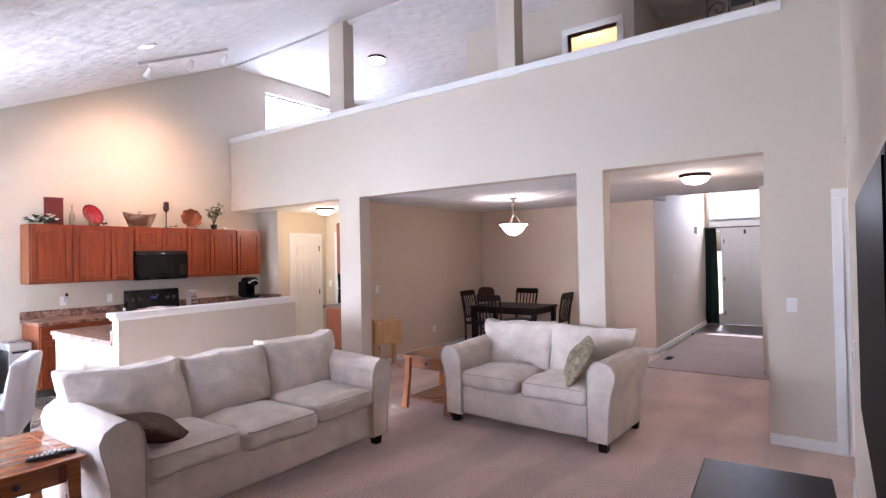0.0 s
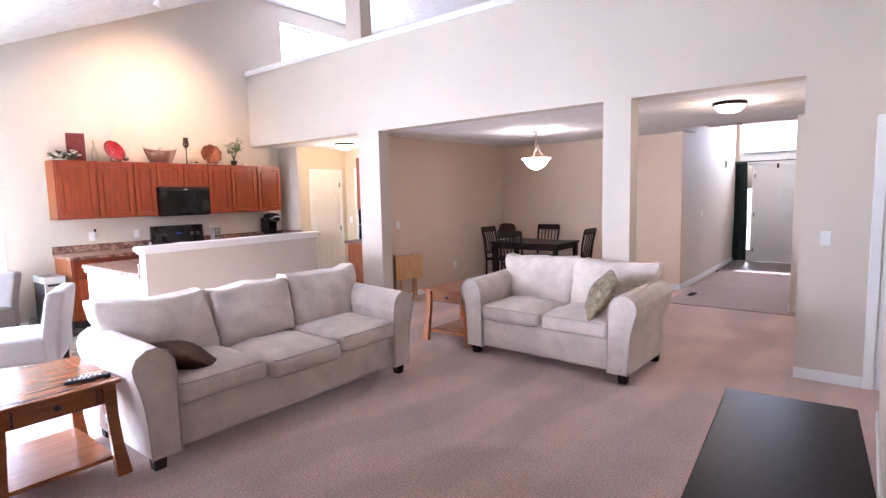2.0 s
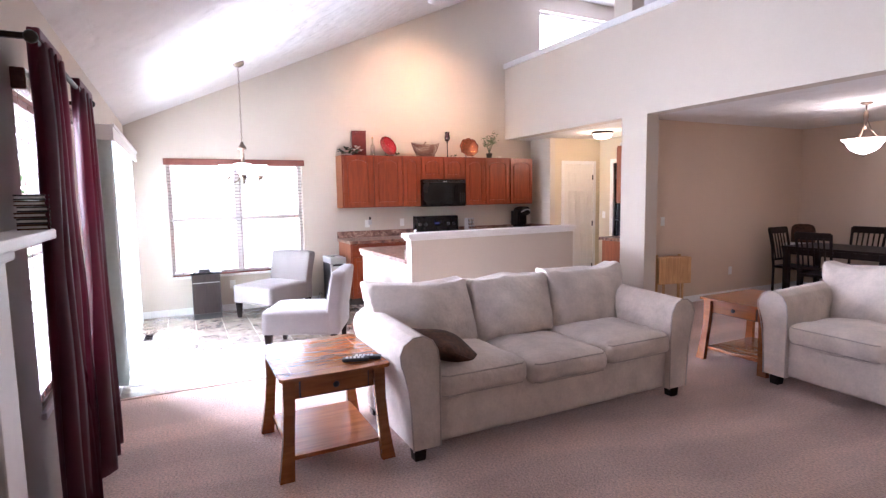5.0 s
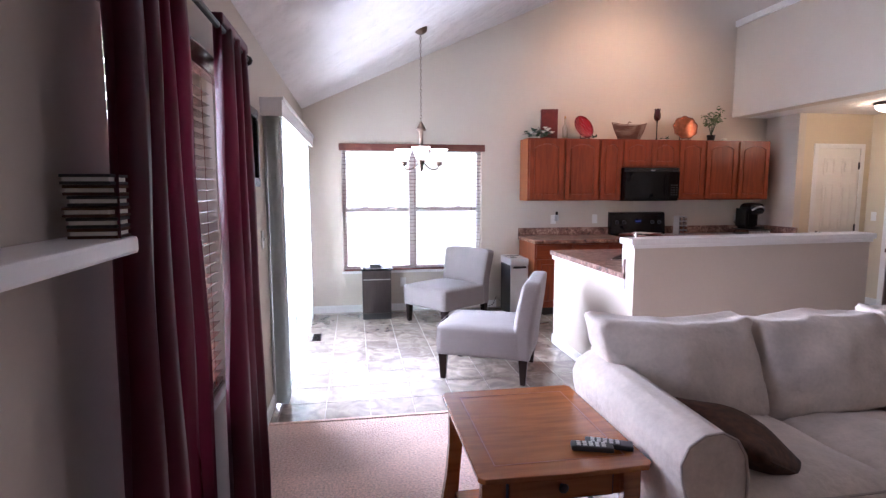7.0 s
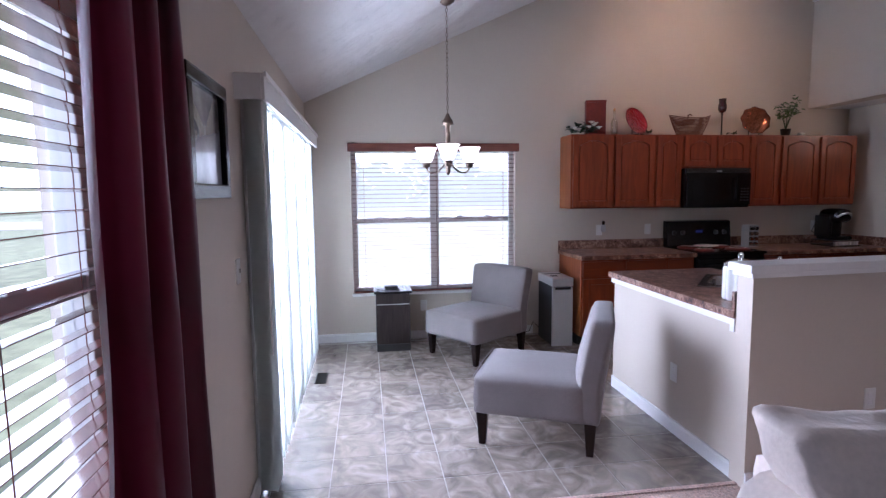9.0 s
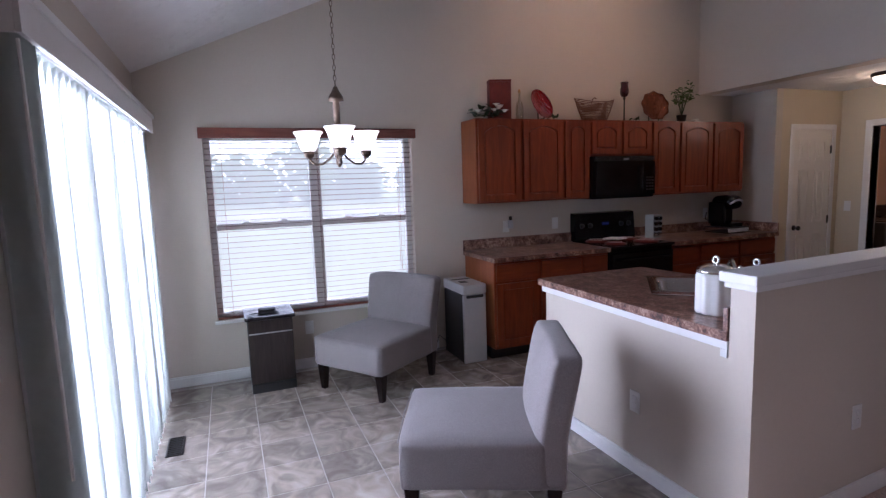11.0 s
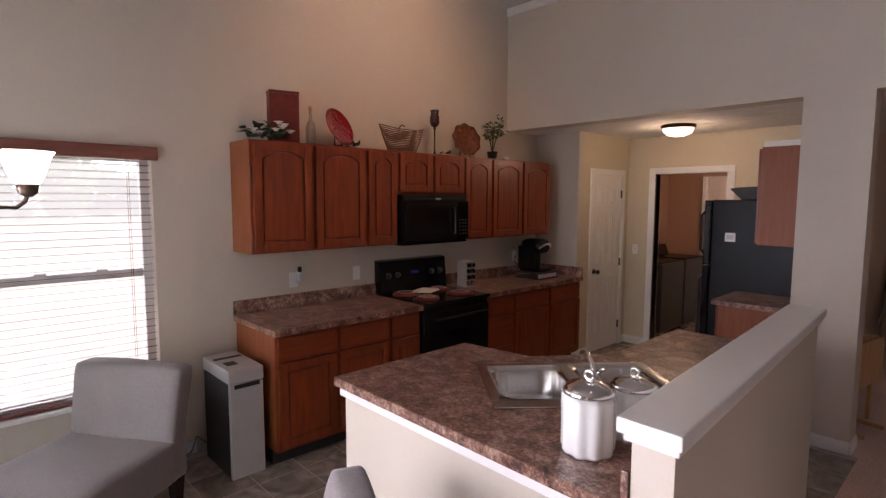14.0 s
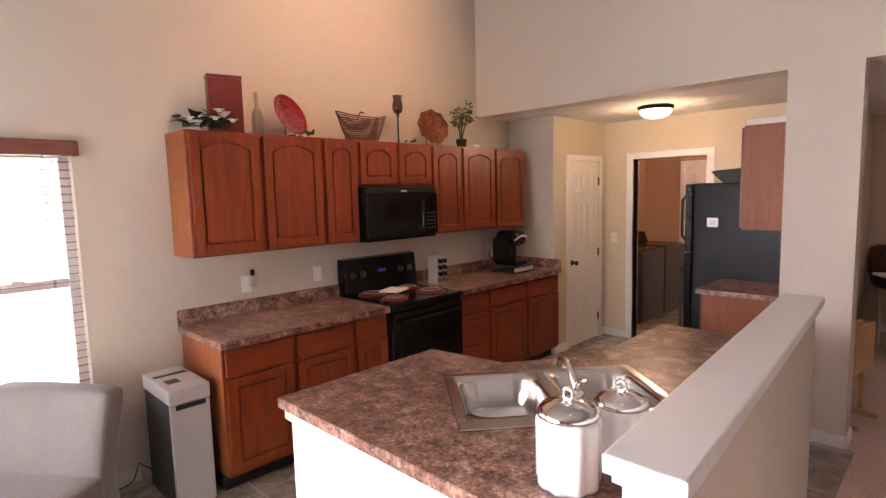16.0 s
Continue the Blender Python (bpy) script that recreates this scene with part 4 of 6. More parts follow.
def end_table(label, m):
    """Oak end table with splayed legs, a drawer and a low shelf: front at -y."""
    t = thing("end_table", label, "end table", m, "matching end tables")
    w, d, h = 0.62, 0.76, 0.575
    bm = prism([(-w / 2, -d / 2 + 0.02), (-w / 2 + 0.02, -d / 2), (0, -d / 2 - 0.012), (w / 2 - 0.02, -d / 2), (w / 2, -d / 2 + 0.02), (w / 2, d / 2 - 0.02), (w / 2 - 0.02, d / 2), (-w / 2 + 0.02, d / 2), (-w / 2, d / 2 - 0.02)], h - 0.022, h, "z", 0.005)
    part("tabletop", bm, PINE, t)
    part("inlay_border", boxes([(-w / 2 + 0.07, w / 2 - 0.07, -d / 2 + 0.075, -d / 2 + 0.08, h, h + 0.0008), (-w / 2 + 0.07, w / 2 - 0.07, d / 2 - 0.08, d / 2 - 0.075, h, h + 0.0008), (-w / 2 + 0.07, -w / 2 + 0.075, -d / 2 + 0.08, d / 2 - 0.08, h, h + 0.0008), (w / 2 - 0.075, w / 2 - 0.07, -d / 2 + 0.08, d / 2 - 0.08, h, h + 0.0008)]), CABSIDE, t)
    a, b = w / 2 - 0.065, d / 2 - 0.075
    part("apron", boxes([(-a, a, b - 0.02, b, h - 0.145, h - 0.022), (-a, -a + 0.02, -b, b - 0.02, h - 0.145, h - 0.022), (a - 0.02, a, -b, b - 0.02, h - 0.145, h - 0.022), (-a + 0.02, a - 0.02, -b + 0.005, -b + 0.02, h - 0.145, h - 0.022)], 0.002), PINE, t)
    dr = part("drawer_front", boxes([(-a + 0.055, a - 0.055, -b - 0.012, -b + 0.004, h - 0.135, h - 0.03)], 0.003), PINE, t)
    # black plate round the drawer front stands for the shade in its gap
    part("drawer_gap", boxes([(-a + 0.048, a - 0.048, -b - 0.003, -b + 0.003, h - 0.142, h - 0.024)]), BLACKM, t)
    k = part("knob", lathe([(0.0, 0.028), (0.014, 0.026), (0.018, 0.02), (0.014, 0.012), (0.007, 0.008), (0.008, 0.0)], 14), WENGE, dr, "dark wooden knob", True)
    k.matrix_basis = pose(0, -b - 0.012, h - 0.085, 90)
    for sx in (-1, 1):
        for sy in (-1, 1):
            x0, y0 = sx * (w / 2 - 0.055), sy * (d / 2 - 0.07)
            x1, y1 = sx * (w / 2 - 0.025), sy * (d / 2 - 0.04)
            bm = bmesh.new()
            rings = []
            for z, f_, r in ((0.0, 1.15, 0.040), (0.07, 0.9, 0.036), (0.2, 0.5, 0.03), (0.36, 0.12, 0.03), (h - 0.023, 0.0, 0.033)):
                cx, cy = x0 + (x1 - x0) * f_, y0 + (y1 - y0) * f_
                rings.append([bm.verts.new((cx + p * r, cy + q * 0.021, z)) for p, q in ((-1, -1), (1, -1), (1, 1), (-1, 1))])
            for p, q in zip(rings, rings[1:]):
                for i in range(4):
                    bm.faces.new((p[i], p[(i + 1) % 4], q[(i + 1) % 4], q[i]))
            bm.faces.new(rings[0][::-1])
            bm.faces.new(rings[-1])
            part("leg", bm, PINE, t)
    part("shelf", boxes([(-w / 2 + 0.05, w / 2 - 0.05, -d / 2 + 0.06, d / 2 - 0.06, 0.095, 0.12)], 0.005), PINE, t)
    return t


table_a = end_table("oak end table with a drawer, remotes on its top", pose(-4.14, 1.31, 0, 0, 0, 90))
table_b = end_table("oak end table with a drawer beside the loveseat", pose(-3.90, 5.15, 0, 0, 0, 0))
for i, (x, y, r, l) in enumerate(((-3.90, 1.52, 66, 0.17), (-3.89, 1.45, 72, 0.15))):
    t = thing("remote_control", "black remote control lying on the end table", "remote", pose(x, y, 0.577, 0, 0, r), "remotes on the end table")
    part("body", boxes([(-l / 2, l / 2, -0.024, 0.024, 0, 0.02)], 0.006), BLACKM, t)
    part("keypad", boxes([(-l / 2 + 0.02 + 0.022 * a, -l / 2 + 0.034 + 0.022 * a, -0.016 + 0.012 * b, -0.008 + 0.012 * b, 0.02, 0.0225) for a in range(5) for b in range(3)]), SILVER, t)

# console and television
t = thing("tv_console", "low black wooden console under the television", "console", pose(-0.611, 2.6, 0, 0, 0, 4))
part("top", boxes([(-0.30, 0.22, -0.745, 0.745, 0.565, 0.60)], 0.008), ESPRESSO, t)
part("body", boxes([(-0.27, 0.21, -0.71, 0.71, 0.08, 0.565)], 0.004), ESPRESSO, t)
part("plinth", boxes([(-0.24, 0.20, -0.69, 0.69, 0, 0.08)], 0.003), ESPRESSO, t)
for k in range(3):
    d = part("door", boxes([(-0.285, -0.27, -0.70 + k * 0.47, -0.24 + k * 0.47, 0.1, 0.55)], 0.004), ESPRESSO, t)
    part("knob", lathe([(0.0, 0.0), (0.012, 0.004), (0.01, 0.02), (0.0, 0.022)], 12), BRONZE, d, "", True, pose(-0.285, -0.3 + k * 0.47, 0.35, 0, -90, 0))
t = thing("television", "flat black television on the wall", "television", pose(TV + 0.047, 1.95, 1.45))
part("bezel", boxes([(-0.075, -0.03, -0.56, 0.56, -0.36, 0.345)], 0.012), SCREEN, t)
part("screen", boxes([(-0.079, -0.074, -0.535, 0.535, -0.31, 0.32)]), SCREEN, t)
part("wall_mount", boxes([(-0.03, -0.028, -0.2, 0.2, -0.2, 0.2)]), BLACKM, t)

# fireplace breast with its mantel
structure("wall_chimney_breast", boxes([(-2.95, -1.75, EX, EX + 0.05, 0, EAVE + 0.02)]), PAINT, "cream chimney breast", "wall")
t = thing("mantel", "white painted mantel shelf with pilasters", "mantel", pose(-2.66, EX, 0))
part("shelf", boxes([(-0.77, 0.85, 0.001, 0.14, 1.385, 1.422)], 0.008), TRIM, t)
part("shelf_moulding", boxes([(-0.27, 0.82, 0.051, 0.11, 1.35, 1.385)], 0.01), TRIM, t)
for x in (-0.18, 0.62):
    part("pilaster", boxes([(x - 0.09, x + 0.09, 0.051, 0.085, 0, 1.35)], 0.006), TRIM, t)
part("frieze", boxes([(-0.09, 0.53, 0.051, 0.075, 1.02, 1.35)], 0.004), TRIM, t)
part("firebox", boxes([(-0.09, 0.53, 0.051, 0.062, 0, 0.8)], 0.003), BLACKM, t, "black firebox front")
random.seed(3)
for k in range(6):
    c = thing("book", "small dark book in a stack on the mantel", "book", pose(-3.345 + random.uniform(-0.008, 0.008), EX + 0.085, 1.422 + k * 0.021, 0, 0, random.uniform(-6, 6)), "books stacked on the mantel")
    part("cover", boxes([(-0.06, 0.06, -0.045, 0.045, 0, 0.006), (-0.06, 0.06, -0.045, 0.045, 0.014, 0.020), (-0.06, -0.056, -0.045, 0.045, 0.006, 0.014)], 0.001, 1), BLACKM if k % 2 else PILLOWB, c)
    part("page_block", boxes([(-0.056, 0.057, -0.041, 0.041, 0.006, 0.014)]), PETAL, c)


def curtain(name, label, x0, x1, z0, z1, y, folds, mat, m=None, flare=0.0, category="curtain", amp=0.036):
    """A hanging cloth with deep folds between x0 and x1; it spreads by flare at the hem."""
    bm = bmesh.new()
    nx, nz = folds * 10, 26
    grid = []
    for j in range(nz + 1):
        v = j / nz
        row = []
        for i in range(nx + 1):
            u = i / nx
            a = u * folds * 2 * math.pi
            x = x0 + (x1 - x0) * u + (1 - v) * flare * (u - 0.5) + 0.012 * math.sin(a * 2 + 3 * v)
            dy = amp * math.sin(a + 0.5 * math.sin(v * 3 + u * 5)) * (0.75 + 0.35 * (1 - v)) + 0.012 * noise.noise((u * 9, v * 4, x0))
            row.append(bm.verts.new((x, y + dy, z0 + (z1 - z0) * v)))
        grid.append(row)
    for j in range(nz):
        for i in range(nx):
            bm.faces.new((grid[j][i], grid[j][i + 1], grid[j + 1][i + 1], grid[j + 1][i]))
    bmesh.ops.solidify(bm, geom=list(bm.faces), thickness=0.003)
    t = thing(name, label, category, m)
    part("cloth", bm, mat, t, "", True)
    part("top_hem", boxes([(x0, x1, y - 0.02, y + 0.02, z1 - 0.01, z1 + 0.03)], 0.008), mat, t)
    return t


curtain("window_curtain", "burgundy satin curtain hanging in folds", -3.74, -3.32, 0.03, 2.10, 0.16, 4, RED, None, 0.10)
curtain("window_curtain", "burgundy satin curtain hanging in folds", -4.64, -4.19, 0.05, 2.10, 0.16, 3, RED, None, 0.08)
t = thing("curtain_rod", "dark metal curtain rod over the window", "curtain rod")
part("pole", tube([(-3.28, 0.16, 2.085), (-4.72, 0.16, 2.085)], 0.012, 10), BRONZE, t)
for x in (-3.28, -4.72):
    part("finial", lathe([(0, -0.025), (0.018, -0.015), (0.024, 0.0), (0.018, 0.015), (0, 0.025)], 12, 0, 0), BRONZE, t, "", True, pose(x, 0.16, 2.085))
    part("bracket", boxes([(x - 0.01, x + 0.01, EX, 0.16, 2.075, 2.095)], 0.003), BRONZE, t)

t = thing("wall_picture", "black framed grey print on the wall", "picture", pose(-5.28, EX, 1.755))
part("picture_frame", boxes([(-0.25, 0.25, 0, 0.035, 0.17, 0.225), (-0.25, 0.25, 0, 0.035, -0.225, -0.17), (-0.25, -0.195, 0, 0.035, -0.17, 0.17), (0.195, 0.25, 0, 0.035, -0.17, 0.17)], 0.008), BLACK, t)
part("print", boxes([(-0.195, 0.195, 0, 0.012, -0.17, 0.17)]), ART, t, "grey landscape print under glass")


def wall_plate(label, m, kind="switch", n=1):
    """A cover plate: local x across, y out of the wall (0 at the wall), z up from its middle."""
    t = thing("light_switch" if kind == "switch" else "wall_outlet", label, kind, m)
    w = 0.036 + 0.046 * (n - 1) / 2
    part("cover_plate", boxes([(-w, w, 0, 0.006, -0.058, 0.058)], 0.003), PLASTIC, t)
    for i in range(n):
        x = (i - (n - 1) / 2) * 0.046
        if kind == "switch":
            part("toggle", boxes([(x - 0.005, x + 0.005, 0.006, 0.018, -0.008, 0.012)], 0.002), PLASTIC, t)
        else:
            for z in (-0.02, 0.02):
                part("socket", boxes([(x - 0.014, x + 0.014, 0.006, 0.008, z - 0.013, z + 0.013)], 0.003), TRIM, t)
    return t


wall_plate("white light switch by the patio door", pose(-5.71, EX, 1.195), "switch")
wall_plate("white light switch by the hall", pose(-0.70, HY, 1.17, 0, 0, 180), "switch")
wall_plate("white light switch on the television wall", pose(TV, 4.2, 1.05, 0, 0, 90), "switch")
wall_plate("white light switch in the dining room", pose(-5.97, 6.3, 1.14, 0, 0, -90), "switch")
wall_plate("white outlet low on the dining room wall", pose(-5.97, 7.7, 0.38, 0, 0, -90), "outlet")
wall_plate("white outlet on the peninsula end wall", pose(-6.22, 2.53, 0.394, 0, 0, 180), "outlet")
wall_plate("white outlet on the living room side of the half wall", pose(-5.588, 3.27, 0.42, 0, 0, -86.6), "outlet")
wall_plate("white outlet over the kitchen worktop", pose(W, 3.15, 1.12, 0, 0, -90), "outlet")
wall_plate("white outlet over the kitchen worktop", pose(W, 3.72, 1.12, 0, 0, -90), "outlet")
wall_plate("white outlet behind the coffee maker", pose(W, 5.79, 1.12, 0, 0, -90), "outlet")
wall_plate("white outlet under the window", pose(W, 1.20, 0.36, 0, 0, -90), "outlet")
wall_plate("white light switch beside the pantry", pose(-8.06, 7.25, 1.15, 0, 0, 180), "switch")
wall_plate("white light switch in the foyer", pose(-2.70, 10.5, 1.15, 0, 0, -90), "switch")
t = thing("air_freshener", "small dark plug-in in the kitchen outlet", "plug-in", pose(W + 0.008, 3.185, 1.14))
part("body", soft(0.025, 0, 0.0, 0.05, 0.045, 0.08, 0.015, rumple=0), SILVER, t, "", True)
part("bottle", lathe([(0.014, 0.04), (0.016, 0.05), (0.016, 0.075), (0.006, 0.082)], 12, 0.025, 0), BRONZE, t, "", True)


def register(label, m, w=0.10, l=0.26):
    t = thing("floor_register", label, "floor vent", m)
    part("frame", boxes([(-w / 2, w / 2, -l / 2, -l / 2 + 0.012, 0, 0.006), (-w / 2, w / 2, l / 2 - 0.012, l / 2, 0, 0.006), (-w / 2, -w / 2 + 0.012, -l / 2, l / 2, 0, 0.006), (w / 2 - 0.012, w / 2, -l / 2, l / 2, 0, 0.006)], 0.002, 1), BRONZE, t)
    part("well", boxes([(-w / 2 + 0.01, w / 2 - 0.01, -l / 2 + 0.01, l / 2 - 0.01, -0.004, 0.001)]), BLACKM, t)
    for k in range(9):
        y = -l / 2 + 0.03 + k * (l - 0.06) / 8
        part("louvre", boxes([(-w / 2 + 0.012, w / 2 - 0.012, y - 0.004, y + 0.004, 0.001, 0.005)]), BRONZE, t)


register("dark metal floor register by the patio door", pose(-7.63, 0.21, 0.002, 0, 0, 90))
register("dark metal floor register in the foyer carpet", pose(-2.45, 8.95, 0.005, 0, 0, 0))

# ---- breakfast nook ----


def slipper_chair(label, m):
    t = thing("slipper_chair", label, "chair", m, "grey slipper chairs")
    part("seat", soft(0, -0.06, 0.315, 0.67, 0.68, 0.235, 0.03, (0.0, 0.004, 0.018), 0.003, 11), GREY, t, "", True)
    bm = soft(0, 0.285, 0.50, 0.66, 0.135, 0.62, 0.03, (0.0, 0.030, 0.012), 0.003, 13)
    for v in bm.verts:
        k = max(0.0, v.co.z - 0.40)
        v.co.y += 0.14 * k + 0.10 * k * k
        v.co.x *= 1 + 0.10 * k
    part("backrest", bm, GREY, t, "", True)
    for sx in (-1, 1):
        part("seam", tube([(sx * 0.332, -0.38, 0.21), (sx * 0.336, -0.39, 0.30), (sx * 0.332, -0.38, 0.415)], 0.003, 5), GREY, t)
        for y in (-0.345, 0.295):
            tapered_leg(t, sx * 0.29, y, 0, 0.205, 0.034, 0.02, ESPRESSO)
    part("seam", tube([(-0.32, -0.398, 0.427), (0.0, -0.404, 0.433), (0.32, -0.398, 0.427)], 0.003, 5), GREY, t)
    return t


slipper_chair("armless grey linen slipper chair by the window", pose(-8.15, 1.67, 0, 0, 0, 35))
slipper_chair("armless grey linen slipper chair before the peninsula", pose(-6.39, 1.735, 0, 0, 0, -25))

t = thing("side_cabinet", "narrow dark taupe cabinet with a black top under the window", "cabinet", pose(-8.49, 0.857, 0))
part("body", boxes([(-0.18, 0.17, -0.165, 0.165, 0.07, 0.575)], 0.004), WENGE, t)
part("plinth", boxes([(-0.17, 0.185, -0.165, 0.165, 0, 0.07)], 0.003), BLACKM, t)
part("door", boxes([(0.17, 0.188, -0.16, 0.16, 0.08, 0.47)], 0.003), WENGE, t)
part("drawer", boxes([(0.17, 0.188, -0.16, 0.16, 0.478, 0.57)], 0.003), WENGE, t)
part("metal_strip", boxes([(0.186, 0.192, -0.16, 0.16, 0.466, 0.474)]), SILVER, t)
part("top", boxes([(-0.19, 0.20, -0.185, 0.185, 0.575, 0.60)], 0.004), BLACK, t)
t = thing("phone_charger", "black device with a coiled cable on the side cabinet", "charger", pose(-8.47, 0.84, 0.602))
part("body", boxes([(-0.04, 0.04, -0.06, 0.07, 0, 0.022)], 0.006), BLACKM, t)
part("cable", tube([(0.03, 0.05, 0.008), (0.09, 0.09, 0.006), (0.10, 0.0, 0.006), (0.06, -0.1, 0.006), (0.1, -0.14, 0.006), (0.15, -0.1, 0.006)], 0.004, 6), BLACKM, t)

t = thing("paper_shredder", "tall silver and black paper shredder beside the base cabinets", "shredder", pose(-8.405, 2.535, 0))
part("bin", boxes([(-0.22, 0.19, -0.105, 0.105, 0.0, 0.60)], 0.008), BLACKM, t)
part("front_panel", boxes([(0.19, 0.225, -0.105, 0.105, 0.0, 0.60)], 0.006), SILVER, t, "silver front panel")
part("head", boxes([(-0.225, 0.228, -0.11, 0.11, 0.605, 0.69)], 0.01), SILVER, t)
part("pull_slot", boxes([(0.226, 0.2295, -0.08, 0.08, 0.575, 0.60)]), BLACKM, t)
part("paper_slot", boxes([(-0.1, -0.06, -0.09, 0.09, 0.688, 0.6915)]), BLACKM, t)
part("control_strip", boxes([(0.02, 0.1, -0.07, 0.0, 0.688, 0.6915)]), BLACKM, t)
part("power_cord", tube([(-0.22, -0.09, 0.08), (-0.235, -0.16, 0.15), (-0.235, -0.2, 0.05), (-0.23, -0.35, 0.01)], 0.004, 6), BLACKM, t)


def bell_shade(z0=0.0, h=0.13, r0=0.034, r1=0.076):
    prof = [(r0 + (r1 - r0) * (k / 8) ** 0.6 + 0.012 * (k / 8) ** 6, z0 + h * k / 8) for k in range(9)]
    return lathe(prof + [(a - 0.004, b) for a, b in prof[::-1]], 24)


def chandelier():
    t = thing("chandelier", "bronze chandelier with three lit white glass shades on a chain", "chandelier", pose(-7.33, 1.262, 0.04))
    zc = EAVE + RISE * (1.262 - EX) - 0.04
    part("canopy", lathe([(0.065, zc + 0.03), (0.062, zc - 0.015), (0.03, zc - 0.04), (0.008, zc - 0.045)], 20), NICKEL, t, "", True)
    z, k = zc - 0.05, 0
    while z > 2.12:
        a = [(0.008 * math.cos(q), 0, z + 0.018 * math.sin(q)) for q in (2 * math.pi * i / 10 for i in range(11))]
        o = part("chain_link", tube(a, 0.0022, 5), NICKEL, t)
        o.matrix_basis = pose(0, 0, 0, 0, 0, 90 * (k % 2))
        z -= 0.03
        k += 1
    part("stem", lathe([(0.0, 2.12), (0.012, 2.11), (0.02, 2.09), (0.042, 2.055), (0.046, 2.03), (0.02, 2.025), (0.02, 1.86), (0.03, 1.84), (0.036, 1.79), (0.03, 1.72), (0.018, 1.69), (0.02, 1.665), (0.008, 1.645), (0.0, 1.64)], 18), NICKEL, t, "", True)
    for k in range(3):
        a = radians(-8 + 120 * k)
        c, s = math.cos(a), math.sin(a)
        pts = [(c * r, s * r, q) for r, q in ((0.02, 1.74), (0.06, 1.695), (0.11, 1.665), (0.16, 1.662), (0.19, 1.685), (0.2, 1.715))]
        part("arm", tube(pts, 0.007, 8), NICKEL, t)
        part("cup", lathe([(0.012, 1.70), (0.03, 1.715), (0.034, 1.745), (0.02, 1.75)], 16, 0.2 * c, 0.2 * s), NICKEL, t, "", True)
        sh = part("shade", bell_shade(1.745, 0.115), SHADEWHITE, t, "lit white glass shade", True, Matrix.Translation((0.2 * c, 0.2 * s, 0)))


chandelier()


def flush_light(label, x, y, z, r=0.155):
    t = thing("ceiling_light", label, "ceiling light", pose(x, y, z), "flush ceiling lights")
    part("pan", lathe([(r, 0.0), (r + 0.005, -0.02), (r - 0.008, -0.035), (r - 0.03, -0.036)], 32), BRONZE, t, "dark bronze pan", True)
    part("diffuser", lathe([(r - 0.012, -0.03), (r - 0.02, -0.06), (r - 0.055, -0.09), (r - 0.1, -0.105), (0.0, -0.11)], 32), SHADEGLOW, t, "lit frosted glass bowl", True)


flush_light("lit bronze flush light on the kitchen ceiling", -7.265, 6.45, HEAD)
flush_light("lit bronze flush light on the hall ceiling", -1.6, 6.65, HEAD)
flush_light("lit flush light on the loft ceiling", -6.5, 6.95, 4.96)
lamp("kitchen_bulb", "POINT", pose(-7.265, 6.45, HEAD - 0.2), 9, (1.0, 0.72, 0.40), r=0.1)
lamp("hall_bulb", "POINT", pose(-1.6, 6.65, HEAD - 0.2), 4.5, (1.0, 0.76, 0.5), r=0.1)
lamp("dining_bulb", "POINT", pose(-4.18, 7.31, 2.1), 2.2, (1.0, 0.72, 0.45), r=0.12)
# unseen warm lamp added to light the loft room; it has no fixture
lamp("loft_room_fill", "POINT", pose(-3.4, 8.2, 4.5), 14, (1.0, 0.62, 0.25), r=0.1)
lamp("passage_bulb", "POINT", pose(0.4, 5.15, 2.2), 2.0, (1.0, 0.86, 0.7), r=0.1)
# added lamp without a fixture, out of sight, brightens the laundry
lamp("laundry_fill", "POINT", pose(-7.3, 8.6, 2.3), 15, (1.0, 0.66, 0.4), r=0.1)

t = thing("dining_pendant", "bronze pendant with a lit white glass bowl", "pendant lamp", pose(-4.18, 7.31, 0))
part("canopy", lathe([(0.06, HEAD), (0.058, HEAD - 0.015), (0.02, HEAD - 0.03)], 20), NICKEL, t, "", True)
part("stem", lathe([(0.008, HEAD - 0.02), (0.008, 2.37), (0.022, 2.36), (0.026, 2.30), (0.014, 2.22), (0.012, 2.17)], 14), NICKEL, t, "", True)
for k in range(3):
    a = radians(120 * k + 20)
    part("arm", tube([(0.012 * math.cos(a), 0.012 * math.sin(a), 2.28), (0.05 * math.cos(a), 0.05 * math.sin(a), 2.16), (0.13 * math.cos(a), 0.13 * math.sin(a), 2.06)], 0.005, 6), NICKEL, t)
prof = [(0.012, 1.90), (0.06, 1.915), (0.12, 1.95), (0.15, 1.99), (0.17, 2.03), (0.21, 2.06)]
part("bowl", lathe(prof + [(a - 0.005, b + 0.004) for a, b in prof[::-1]], 32), SHADEWHITE, t, "lit white glass bowl", True)
part("finial", lathe([(0, 1.87), (0.012, 1.88), (0.01, 1.9), (0, 1.905)], 12), NICKEL, t, "", True)

# track lights and the round ceiling lamp on the slope
slope = math.degrees(math.atan(RISE))


def on_slope(y):
    return EAVE + RISE * (y - EX)


